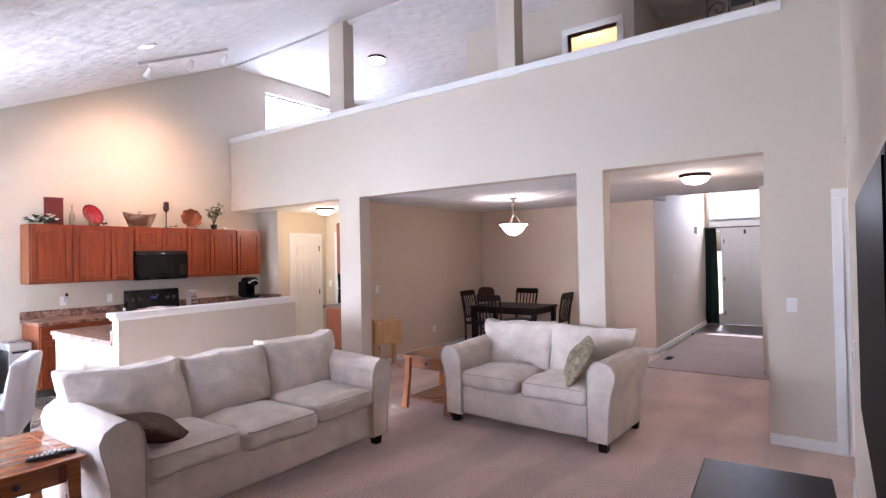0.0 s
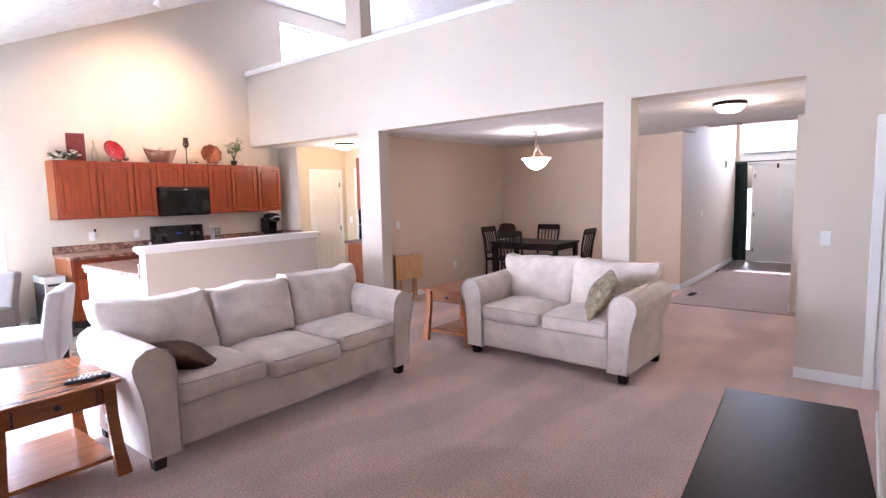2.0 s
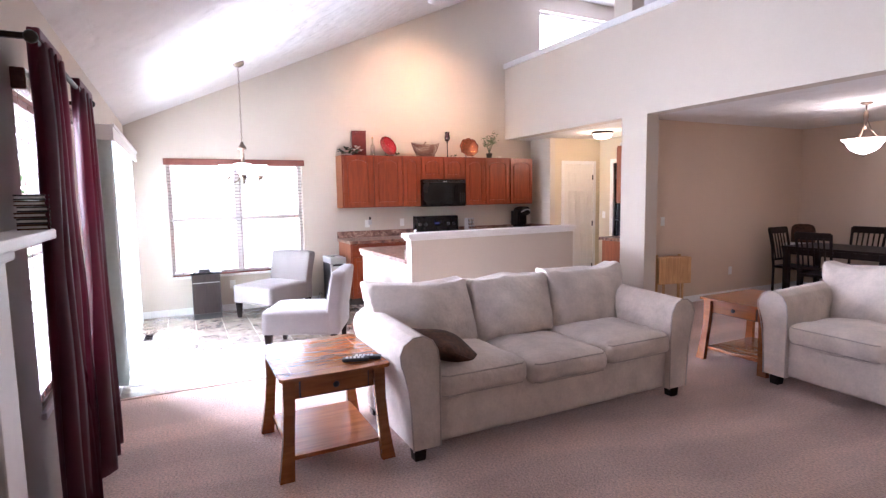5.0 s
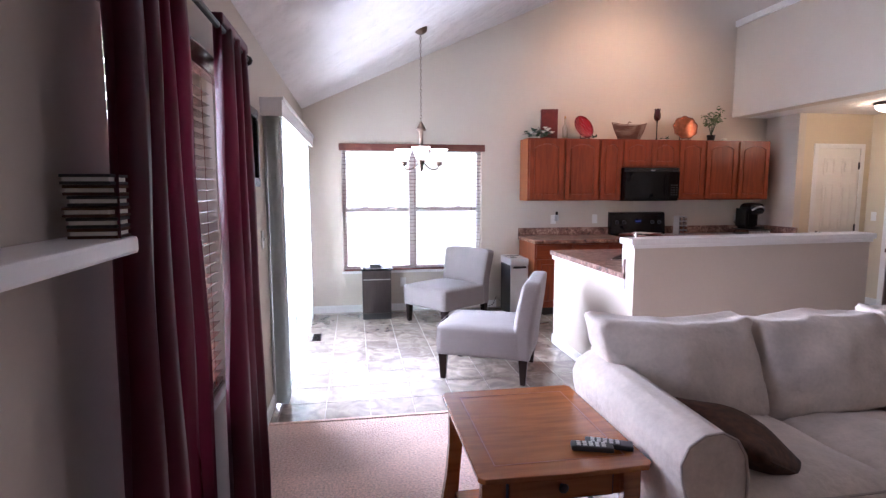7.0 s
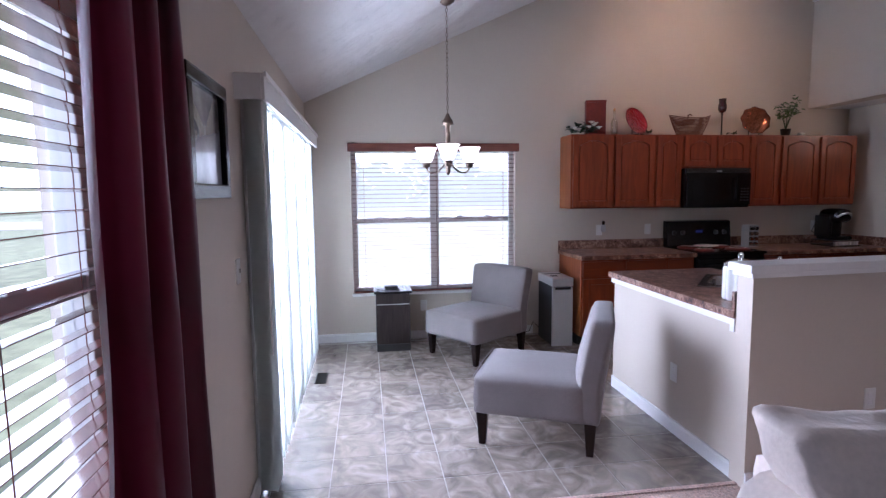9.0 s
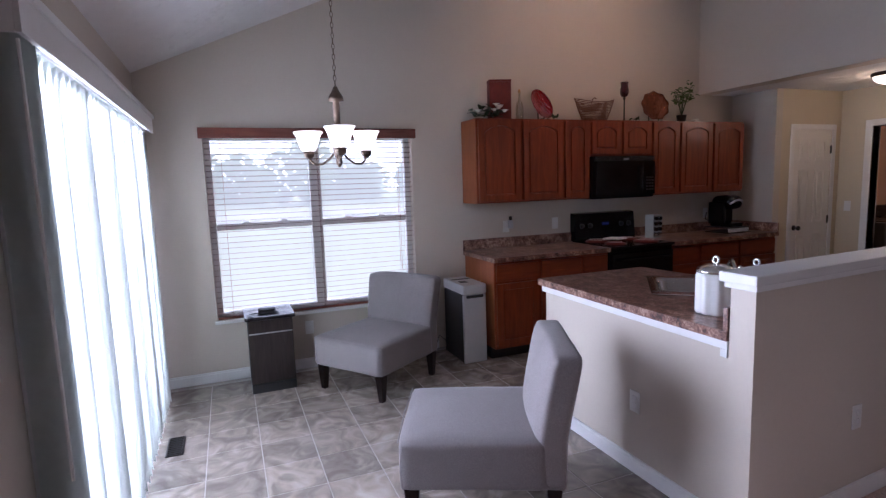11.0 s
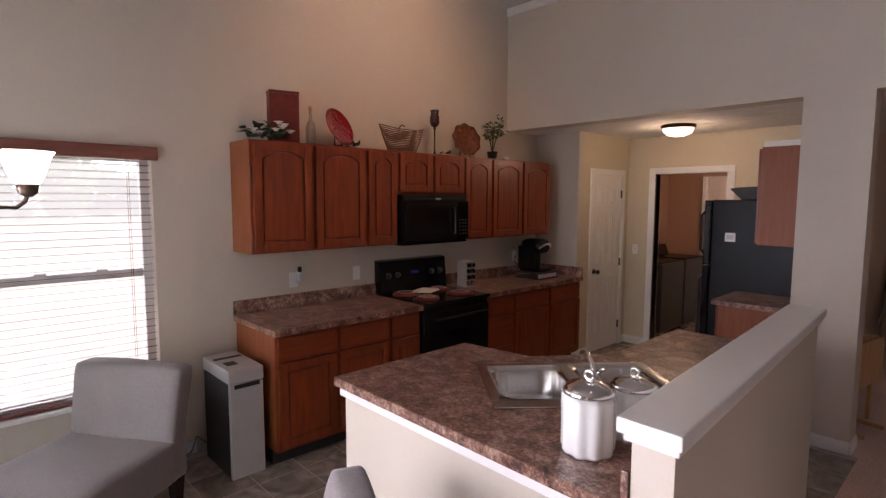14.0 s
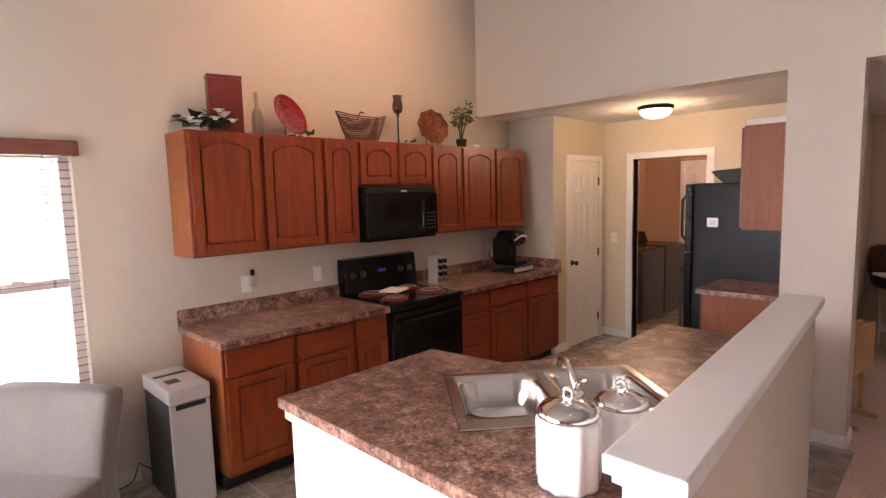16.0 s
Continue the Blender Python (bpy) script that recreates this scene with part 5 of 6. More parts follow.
t = thing("track_light", "white track light with three heads on the sloping ceiling", "track light", pose(-6.75, 3.80, on_slope(3.80), slope))
part("rail", boxes([(-0.018, 0.018, -0.62, 0.62, -0.03, 0.0)], 0.003), TRIM, t)
for k, y in enumerate((-0.5, 0.05, 0.55)):
    part("neck", tube([(0, y, -0.03), (-0.02, y, -0.09)], 0.008, 8), TRIM, t)
    h_ = part("head", lathe([(0.0, 0.07), (0.022, 0.065), (0.03, 0.03), (0.042, -0.03), (0.046, -0.06), (0.04, -0.06), (0.03, -0.03)], 18), TRIM, t, "", True)
    h_.matrix_basis = pose(-0.05, y, -0.12, -slope, 42, 0)
    b_ = part("bulb", lathe([(0.0, -0.02), (0.032, -0.03), (0.03, -0.045), (0.0, -0.05)], 14), BULB, h_, "", True)
lamp("track_spot", "SPOT", look((-7.0, 3.95, on_slope(3.95) - 0.24), (W, 4.05, 2.5)), 100, (1.0, 0.62, 0.32), cone=95, r=0.05)
t = thing("ceiling_downlight", "round lit downlight on the sloping ceiling", "ceiling light", pose(-5.77, 2.90, on_slope(2.90), slope))
part("trim_ring", lathe([(0.085, 0.0), (0.085, -0.01), (0.06, -0.016), (0.06, 0.0)], 24), TRIM, t, "", True)
part("lens", lathe([(0.06, -0.006), (0.0, -0.02)], 24), BULB, t, "", True)

# ---- kitchen ----


def cabinet_door(parent, y0, y1, z0, z1, x, arched, knob=None):
    """A framed raised-panel door on the plane x, facing +x; local y and z of the unit."""
    s, g = 0.055, 0.003
    y0, y1, z0, z1 = y0 + g, y1 - g, z0 + g, z1 - g
    rise = min(0.05, (y1 - y0) * 0.16) if arched else 0.0
    d = part("door", boxes([(x, x + 0.012, y0, y1, z0, z1), (x + 0.012, x + 0.026, y0, y0 + s, z0, z1), (x + 0.012, x + 0.026, y1 - s, y1, z0, z1), (x + 0.012, x + 0.026, y0 + s, y1 - s, z0, z0 + s)], 0.003, 2), CHERRY, parent)
    n = 12
    a, b, mid = y0 + s, y1 - s, (y0 + y1) / 2

    def arch(u):
        return z1 - s + 0.008 - rise * abs(u) ** 2.3

    if b - a < 0.04:
        return d
    under = [(a + (b - a) * i / n, arch(2 * i / n - 1)) for i in range(n + 1)]
    part("top_rail", prism([(a, z1)] + under + [(b, z1)], x + 0.0115, x + 0.0255, "x"), CHERRY, d)
    i0 = 0.009
    inner = [(a + i0 + (b - a - 2 * i0) * i / n, arch(2 * i / n - 1) - i0) for i in range(n + 1)]
    part("raised_panel", prism([(a + i0, z0 + s + i0)] + inner + [(b - i0, z0 + s + i0)], x + 0.0125, x + 0.0235, "x", 0.009, 2), CHERRY, d)
    return d


def drawer_front(parent, y0, y1, z0, z1, x):
    g = 0.003
    return part("drawer", boxes([(x, x + 0.02, y0 + g, y1 - g, z0 + g, z1 - g)], 0.004), CHERRYX, parent)


def wall_cabinet(y0, y1, z0, z1, doors, label):
    t = thing("wall_cabinet", label, "wall cabinet", pose(W, (y0 + y1) / 2, z0), "cherry wall cabinets")
    h, c, depth = z1 - z0, (y0 + y1) / 2, 0.30
    part("carcase", boxes([(0, depth, y0 - c, y1 - c, 0, h)], 0.002, 1), CABSIDE, t)
    part("face_frame", boxes([(depth, depth + 0.012, y0 - c, y1 - c, 0.0, h)], 0.002, 1), CHERRY, t)
    edges = [y0 - c + (y1 - y0) * k / doors for k in range(doors + 1)]
    for a, b in zip(edges, edges[1:]):
        cabinet_door(t, a + 0.014, b - 0.014, 0.014, h - 0.014, depth + 0.012, True)
    return t


TOPZ = 2.122
for y0, y1, z0, n in ((2.695, 3.605, 1.368, 2), (3.605, 3.91, 1.368, 1), (3.91, 4.668, 1.775, 2), (4.668, 5.045, 1.368, 1), (5.045, 5.977, 1.368, 2)):
    wall_cabinet(y0, y1, z0, TOPZ, n, "cherry-stained wall cabinet with arched panel doors" if n > 1 and z0 < 1.5 else ("short cherry-stained cabinet over the microwave" if z0 > 1.5 else "narrow cherry-stained wall cabinet with one arched door"))


def base_cabinet(y0, y1, kind, label):
    t = thing("base_cabinet", label, "base cabinet", pose(W, (y0 + y1) / 2, 0), "cherry base cabinets")
    c, depth = (y0 + y1) / 2, 0.585
    part("carcase", boxes([(0, depth, y0 - c, y1 - c, 0.1, 0.872)], 0.002, 1), CABSIDE, t)
    part("toe_kick", boxes([(0, depth - 0.06, y0 - c, y1 - c, 0, 0.1)]), BLACKM, t)
    part("face_frame", boxes([(depth, depth + 0.012, y0 - c, y1 - c, 0.1, 0.872)], 0.002, 1), CHERRY, t)
    x = depth + 0.012
    if kind == "drawers":
        for z0, z1 in ((0.69, 0.855), (0.41, 0.675), (0.125, 0.395)):
            drawer_front(t, y0 - c + 0.012, y1 - c - 0.012, z0, z1, x)
    else:
        n = kind
        e = [y0 - c + (y1 - y0) * k / n for k in range(n + 1)]
        for a, b in zip(e, e[1:]):
            drawer_front(t, a + 0.014, b - 0.014, 0.70, 0.855, x)
            cabinet_door(t, a + 0.014, b - 0.014, 0.125, 0.685, x, False)
    return t


base_cabinet(2.70, 3.605, 2, "cherry base cabinet with two drawers and two doors")
base_cabinet(3.605, 3.905, 1, "narrow cherry base cabinet with drawer and door")
base_cabinet(4.675, 5.05, "drawers", "cherry drawer base beside the stove")
base_cabinet(5.05, 6.165, 2, "cherry base cabinet with two drawers and two doors")


def worktop(y0, y1, label):
    t = thing("worktop", label, "worktop", pose(W, (y0 + y1) / 2, 0.873))
    h = (y1 - y0) / 2
    part("slab", boxes([(0, 0.645, -h, h, 0, 0.042)], 0.007), LAMINATE, t)
    part("backsplash", boxes([(0, 0.02, -h, h, 0.042, 0.142)], 0.004), LAMINATE, t)


worktop(2.68, 3.908, "mottled brown laminate worktop with a low backsplash")
worktop(4.672, 6.168, "mottled brown laminate worktop under the coffee maker")
t = thing("side_splash", "mottled brown laminate upstand at the pantry wall", "backsplash", pose(-8.41, 6.158, 0.915))
part("strip", boxes([(-0.3, 0.32, -0.01, 0.01, 0.0005, 0.10)], 0.003), LAMINATE, t)

# stove
t = thing("stove", "black electric stove with a raised back panel", "stove", pose(W, 4.29, 0))
part("body", boxes([(0.02, 0.62, -0.38, 0.38, 0.02, 0.89)], 0.006), BLACK, t)
part("cooktop", boxes([(0.02, 0.655, -0.385, 0.385, 0.89, 0.918)], 0.008), BLACK, t)
bg = part("back_panel", prism([(-0.0, 0.918), (0.10, 0.918), (0.07, 1.20), (0.0, 1.21)], -0.385, 0.385, "y", 0.008), BLACK, t)
part("display", boxes([(0.084, 0.0885, -0.04, 0.04, 1.075, 1.10)]), material("stove_display", (0.01, 0.01, 0.02), 0.2, glow=(0.12, 0.2, 0.9, 0.06)), bg, "dim blue clock display")
for y in (-0.3, -0.2, 0.2, 0.3):
    part("knob", lathe([(0.026, 0.0), (0.024, 0.02), (0.016, 0.026), (0.0, 0.027)], 16), BLACKM, t, "", True, pose(0.082, y, 1.075, 0, 84, 0))
dr = part("oven_door", boxes([(0.62, 0.65, -0.37, 0.37, 0.22, 0.85)], 0.008), BLACK, t)
part("oven_window", boxes([(0.65, 0.653, -0.25, 0.25, 0.36, 0.66)]), DARKGLASS, dr)
part("oven_handle", tube([(0.65, -0.3, 0.79), (0.69, -0.3, 0.79), (0.69, 0.3, 0.79), (0.65, 0.3, 0.79)], 0.011, 8), BLACK, dr)
part("drawer", boxes([(0.62, 0.645, -0.37, 0.37, 0.04, 0.21)], 0.006), BLACK, t)
for x, y, r in ((0.47, -0.19, 0.095), (0.47, 0.19, 0.115), (0.2, -0.19, 0.115), (0.2, 0.19, 0.095)):
    c = thing("burner_cover", "round dark red burner cover on the stove", "burner cover", pose(W + x, 4.29 + y, 0.919), "burner covers")
    part("disc", lathe([(0.0, 0.022), (r * 0.7, 0.021), (r, 0.012), (r + 0.006, 0.0), (r - 0.004, 0.0)], 28), REDBOX, c, "", True)
    part("painted_ring", lathe([(r * 0.62, 0.0206), (r * 0.62, 0.0222), (r * 0.68, 0.0218), (r * 0.68, 0.020)], 28), PETAL, c, "", True)
t = thing("dish_towel", "dark red folded towel on the stove", "towel", pose(W + 0.3, 4.235, 0.945, 0, 0, 25))
part("cloth", soft(0, 0, 0.006, 0.16, 0.22, 0.014, 0.006, (0, 0, 0.004), 0.004, 9), PETAL, t, "", True)

# microwave
t = thing("microwave", "black microwave under the short wall cabinet", "microwave", pose(W, 4.289, 1.358))
part("body", boxes([(0, 0.37, -0.368, 0.368, 0, 0.415)], 0.006), BLACK, t)
dr = part("door", boxes([(0.37, 0.40, -0.365, 0.215, 0.03, 0.36)], 0.006), BLACK, t)
part("window", boxes([(0.40, 0.402, -0.30, 0.12, 0.09, 0.30)]), DARKGLASS, dr)
part("handle", tube([(0.40, 0.175, 0.08), (0.43, 0.175, 0.09), (0.43, 0.175, 0.3), (0.40, 0.175, 0.31)], 0.009, 8), BLACK, dr)
part("control_panel", boxes([(0.37, 0.398, 0.22, 0.365, 0.03, 0.36)], 0.004), DARKGLASS, t)
part("keypad", boxes([(0.398, 0.3995, 0.25 + 0.035 * a, 0.272 + 0.035 * a, 0.07 + 0.03 * b, 0.085 + 0.03 * b) for a in range(3) for b in range(5)]), BLACKM, t)
part("vent_grille", boxes([(0.37, 0.395, -0.365, 0.365, 0.368 + 0.012 * k, 0.375 + 0.012 * k) for k in range(4)]), BLACKM, t)
part("badge", boxes([(0.395, 0.3965, -0.03, 0.03, 0.375, 0.388)]), SILVER, t)

# coffee maker and its pod drawer
t = thing("pod_drawer", "black wire pod drawer under the coffee maker", "drawer", pose(-8.41, 5.78, 0.916))
part("tray", boxes([(-0.16, 0.16, -0.16, 0.16, 0.0, 0.012), (-0.16, 0.16, -0.16, 0.16, 0.058, 0.066)], 0.002), BLACKM, t)
for k in range(7):
    part("pod", lathe([(0.014, 0.014), (0.02, 0.05), (0.022, 0.052), (0.0, 0.053)], 10), PLASTIC, t, "", False, pose(0.135, -0.13 + 0.043 * k, 0))
t = thing("coffee_maker", "black single-cup coffee maker on the worktop", "coffee maker", pose(-8.43, 5.78, 0.983))
part("base", boxes([(-0.13, 0.13, -0.1, 0.1, 0, 0.04)], 0.012), BLACK, t)
part("column", boxes([(-0.13, 0.0, -0.1, 0.1, 0.04, 0.24)], 0.02), BLACK, t)
part("head", soft(0.0, 0, 0.265, 0.27, 0.2, 0.13, 0.05, (0, 0.01, 0.015), 0, 9), BLACK, t, "", True)
part("handle_band", tube([(0.11, -0.09, 0.25), (0.145, -0.05, 0.285), (0.15, 0.0, 0.295), (0.145, 0.05, 0.285), (0.11, 0.09, 0.25)], 0.011, 8), SILVER, t, "silver band")
part("water_tank", boxes([(-0.12, 0.08, -0.145, -0.102, 0.03, 0.27)], 0.012), DARKGLASS, t)
part("power_cord", tube([(-0.13, -0.05, 0.02), (-0.2, -0.1, 0.08), (-0.27, 0.0, 0.14)], 0.005, 6), BLACKM, t)
t = thing("spice_rack", "chrome spice rack with dark jars", "spice rack", pose(-8.50, 4.80, 0.916))
part("frame", boxes([(-0.06, 0.06, -0.055, 0.055, 0, 0.008), (-0.06, 0.06, -0.055, 0.055, 0.235, 0.243), (-0.06, 0.06, -0.058, -0.05, 0.008, 0.235), (-0.06, 0.06, 0.05, 0.058, 0.008, 0.235), (-0.06, 0.06, -0.004, 0.004, 0.008, 0.235), (-0.06, 0.058, -0.05, 0.05, 0.008, 0.014)], 0.001, 1), SILVER, t)
for a in (-0.027, 0.027):
    for k in range(4):
        j = part("jar", lathe([(0.0, 0.0), (0.022, 0.0), (0.022, 0.085), (0.0, 0.085)], 14), BLACKM, t, "", False, pose(-0.02, a, 0.036 + 0.057 * k, 0, 90, 0))
        part("lid", lathe([(0.0, 0.097), (0.02, 0.097), (0.022, 0.085), (0.0, 0.085)], 14), CHROME, j, "", False, pose(-0.02, a, 0.036 + 0.057 * k, 0, 90, 0))

# things along the cabinet tops
Z = TOPZ + 0.001
t = thing("red_box", "tall dark red box standing on the wall cabinets", "box", pose(-8.52, 2.99, Z, 0, 0, -14))
part("body", boxes([(-0.05, 0.05, -0.10, 0.10, 0, 0.33)], 0.004), REDBOX, t)
part("lid", boxes([(-0.053, 0.053, -0.103, 0.103, 0.33, 0.35)], 0.004), REDBOX, t)
random.seed(12)


def leaf(w, l, bend=0.2):
    bm = bmesh.new()
    left, midl, right = [], [], []
    for k in range(6):
        u = k / 5
        ww = w * math.sin(math.pi * (0.04 + 0.94 * u) ** 0.8)
        z = -bend * l * u * u
        left.append(bm.verts.new((-ww, l * u, z + 0.15 * ww)))
        midl.append(bm.verts.new((0, l * u, z)))
        right.append(bm.verts.new((ww, l * u, z + 0.15 * ww)))
    for a, b in ((left, midl), (midl, right)):
        for k in range(5):
            bm.faces.new((a[k], b[k], b[k + 1], a[k + 1]))
    return bm


def scatter(parent, name, count, make, mat, where):
    first = None
    for k in range(count):
        if first is None:
            first = part(name, make(), mat, parent, "", True)
            o = first
        else:
            o = first.copy()
            scene.collection.objects.link(o)
        o.matrix_basis = where(k)


t = thing("silk_flowers", "white artificial flowers with dark leaves on the cabinets", "flowers", pose(-8.48, 2.86, Z))
part("stem", tube([(0.0, -0.15, 0.02), (0.02, -0.05, 0.03), (0.0, 0.06, 0.03), (0.02, 0.13, 0.025)], 0.004, 5), LEAFD, t)
scatter(t, "leaf", 46, lambda: leaf(0.02, 0.08), LEAFD, lambda k: pose(random.uniform(-0.05, 0.06), random.uniform(-0.16, 0.13), random.uniform(0.015, 0.09), random.uniform(-10, 60), random.uniform(-30, 30), random.uniform(0, 360)))
for x, y, z in ((0.06, -0.13, 0.05), (0.07, 0.07, 0.08), (0.03, 0.10, 0.10), (0.06, 0.13, 0.055), (0.07, 0.02, 0.06), (0.05, 0.05, 0.11)):
    fl = part("blossom", lathe([(0.0, 0.0), (0.012, 0.004), (0.02, 0.02), (0.0, 0.012)], 10), PETAL, t, "", True, pose(x, y, z))
    for k in range(6):
        part("petal", leaf(0.021, 0.040, 0.1), PETAL, fl, "", True, pose(x, y, z + 0.008, 25, 0, 60 * k))
t = thing("glass_bottle", "clear tall glass bottle on the cabinets", "bottle", pose(-8.50, 3.19, Z))
prof = [(0.0, 0.0), (0.034, 0.002), (0.036, 0.02), (0.036, 0.12), (0.028, 0.15), (0.012, 0.175), (0.011, 0.235), (0.014, 0.24), (0.014, 0.25), (0.009, 0.25)]
part("glass", lathe(prof, 20), BOTTLEGLASS, t, "", True)
part("stopper", lathe([(0.009, 0.245), (0.012, 0.255), (0.01, 0.272), (0.0, 0.274)], 12), BLOND, t, "", True)


def stand(parent, w):
    part("stand", boxes([(-0.03, 0.04, -w, -w + 0.008, 0, 0.012), (-0.03, 0.04, w - 0.008, w, 0, 0.012), (-0.03, -0.02, -w, w, 0, 0.012), (-0.035, -0.025, -w, -w + 0.008, 0.012, 0.1), (-0.035, -0.025, w - 0.008, w, 0.012, 0.1)], 0.001, 1), BLACKM, parent)


t = thing("red_dish", "glossy red hammered dish leaning on a stand", "dish", pose(-8.50, 3.45, Z, 0, 0, 20))
part("bowl", lathe([(0.0, 0.03), (0.05, 0.027), (0.095, 0.012), (0.118, -0.004), (0.122, -0.004), (0.1, 0.004), (0.05, 0.017), (0.0, 0.02)], 40), REDDISH, t, "", True, pose(-0.02, 0, 0.152, 0, 68, 0) @ pose(0, 0, 0, 180, 0, 0) @ Matrix.Scale(1.24, 4))
stand(t, 0.05)
scatter(t, "leaf", 8, lambda: leaf(0.014, 0.05), LEAFD, lambda k: pose(random.uniform(0, 0.06), random.uniform(0.08, 0.16), 0.02, random.uniform(0, 70), 0, random.uniform(0, 360)))
t = thing("wire_basket", "boat-shaped dark red wire basket on the cabinets", "basket", pose(-8.52, 4.05, Z))
for k in range(13):
    v = k / 12
    zz = 0.012 + 0.165 * v
    l = 0.15 + 0.075 * v
    d = 0.035 + 0.05 * v
    lift = 0.03 * v
    ring = [(d * math.sin(a), l * math.cos(a), zz + lift * abs(math.cos(a)) ** 3) for a in (2 * math.pi * i / 28 for i in range(29))]
    part("wire", tube(ring, 0.0048, 5), WICKER, t)
part("base", boxes([(-0.035, 0.035, -0.13, 0.13, 0, 0.012)], 0.004), WICKER, t)
for s in (-1, 1):
    part("end_rib", tube([(0, s * 0.145, 0.01), (0, s * 0.19, 0.1), (0, s * 0.235, 0.215)], 0.006, 6), WICKER, t)
part("handle", tube([(-0.05, 0.0, 0.175), (-0.03, 0, 0.215), (0.0, 0, 0.225), (0.02, 0.01, 0.21)], 0.005, 6), WICKER, t)
t = thing("candle_holder", "dark red glass goblet candle holder", "candle holder", pose(-8.56, 4.45, Z))
part("stem", lathe([(0.0, 0.0), (0.045, 0.0), (0.045, 0.006), (0.012, 0.015), (0.007, 0.05), (0.007, 0.22), (0.014, 0.235), (0.01, 0.245)], 18), BLACKM, t, "black metal stem", True)
prof = [(0.01, 0.245), (0.032, 0.258), (0.044, 0.29), (0.042, 0.33), (0.034, 0.36), (0.04, 0.395)]
part("cup", lathe(prof + [(a - 0.003, b) for a, b in prof[::-1]], 22), REDGLASS, t, "dark red glass cup", True)
t = thing("ivy_sprig", "small green sprig lying on the cabinets", "foliage", pose(-8.50, 4.52, Z))
scatter(t, "leaf", 10, lambda: leaf(0.014, 0.045), LEAFD, lambda k: pose(random.uniform(-0.03, 0.03), random.uniform(-0.05, 0.05), 0.015, random.uniform(0, 70), 0, random.uniform(0, 360)))
t = thing("copper_plate", "round scalloped copper plate on a black stand", "plate", pose(-8.53, 4.83, Z, 0, 0, -10))
bm = bmesh.new()
rim, rings = [], []
for j in range(7):
    f_ = j / 6
    rings.append([bm.verts.new((0.04 * f_ ** 2, 0.155 * f_ * (1 + 0.05 * f_ * math.cos(9 * a)) * math.sin(a), 0.155 + 0.15 * f_ * (1 + 0.05 * f_ * math.cos(9 * a)) * math.cos(a))) for a in (2 * math.pi * i / 36 for i in range(36))])
for a, b in zip(rings, rings[1:]):
    for i in range(36):
        bm.faces.new((a[i], a[(i + 1) % 36], b[(i + 1) % 36], b[i]))
bmesh.ops.remove_doubles(bm, verts=bm.verts, dist=1e-5)
bmesh.ops.solidify(bm, geom=list(bm.faces), thickness=0.004)
part("plate", bm, COPPER, t, "", True, pose(0, 0, 0.01, 0, -14, 0))
stand(t, 0.06)
t = thing("potted_plant", "small leafy plant in a black pot on the cabinets", "plant", pose(-8.56, 5.22, Z))
part("pot", lathe([(0.0, 0.0), (0.04, 0.0), (0.052, 0.075), (0.056, 0.08), (0.048, 0.08), (0.044, 0.07), (0.0, 0.068)], 20), BLACKM, t, "", True)
tips = []
for k in range(9):
    a = k * 0.7
    tip = (0.10 * math.cos(a) * random.uniform(0.5, 1.2), 0.12 * math.sin(a) * random.uniform(0.6, 1.2) + 0.02, random.uniform(0.26, 0.44))
    part("stem", tube([(0, 0, 0.065), (tip[0] * 0.3, tip[1] * 0.3, 0.17), tip], [0.004, 0.003, 0.0015], 5), LEAFD, t)
    tips.append(tip)
scatter(t, "leaf", 110, lambda: leaf(0.012, 0.045, 0.3), LEAF, lambda k: pose(tips[k % 9][0] * random.uniform(0.5, 1.1) + random.uniform(-0.025, 0.025), tips[k % 9][1] * random.uniform(0.5, 1.1) + random.uniform(-0.025, 0.025), tips[k % 9][2] * random.uniform(0.62, 1.04), random.uniform(-40, 60), random.uniform(-40, 40), random.uniform(0, 360)))
t = thing("trinket", "small pale ornament beside the plant", "ornament", pose(-8.52, 5.38, Z))
part("body", soft(0, 0, 0.018, 0.05, 0.07, 0.036, 0.016, rumple=0.004, cuts=7), PETAL, t, "", True)

# ---- peninsula ----
SINK = pose(-6.29, 3.25, 0.915, 0, 0, 50)


def counter_with_hole(outer, hole, z0, z1):
    bm = bmesh.new()
    edges = []
    for loop in (outer, hole):
        vs = [bm.verts.new((x, y, z1)) for x, y in loop]
        edges += [bm.edges.new((vs[i], vs[(i + 1) % len(vs)])) for i in range(len(vs))]
    bmesh.ops.triangle_fill(bm, use_beauty=True, use_dissolve=False, edges=edges)
    out = bmesh.ops.extrude_face_region(bm, geom=list(bm.faces))
    for v in out["geom"]:
        if isinstance(v, bmesh.types.BMVert):
            v.co.z = z0
    bmesh.ops.recalc_face_normals(bm, faces=bm.faces)
    return bm


t = thing("peninsula_worktop", "mottled brown laminate worktop of the peninsula with a sink cut-out", "worktop")
hole = [tuple((SINK @ Vector((a, b, 0)))[:2]) for a, b in ((-0.39, -0.25), (0.39, -0.25), (0.39, 0.25), (-0.39, 0.25))]
outer = [(-7.11, 2.505), (-5.66, 2.505), (-5.79, 4.60), (-6.42, 4.60), (-6.42, 3.80), (-6.69, 3.43), (-7.11, 3.37)]
part("slab", counter_with_hole(outer, hole, 0.873, 0.915), LAMINATE, t)
part("edge_strip", boxes([(-7.114, -5.66, 2.501, 2.505, 0.873, 0.913), (-7.114, -7.11, 2.505, 3.37, 0.873, 0.913)], 0.001, 1), LAMINATE, t)
part("backsplash", half_wall_strip(-5.68, -5.658, 2.505, 4.53, 0.9155, 1.015, 0.003), LAMINATE, t)
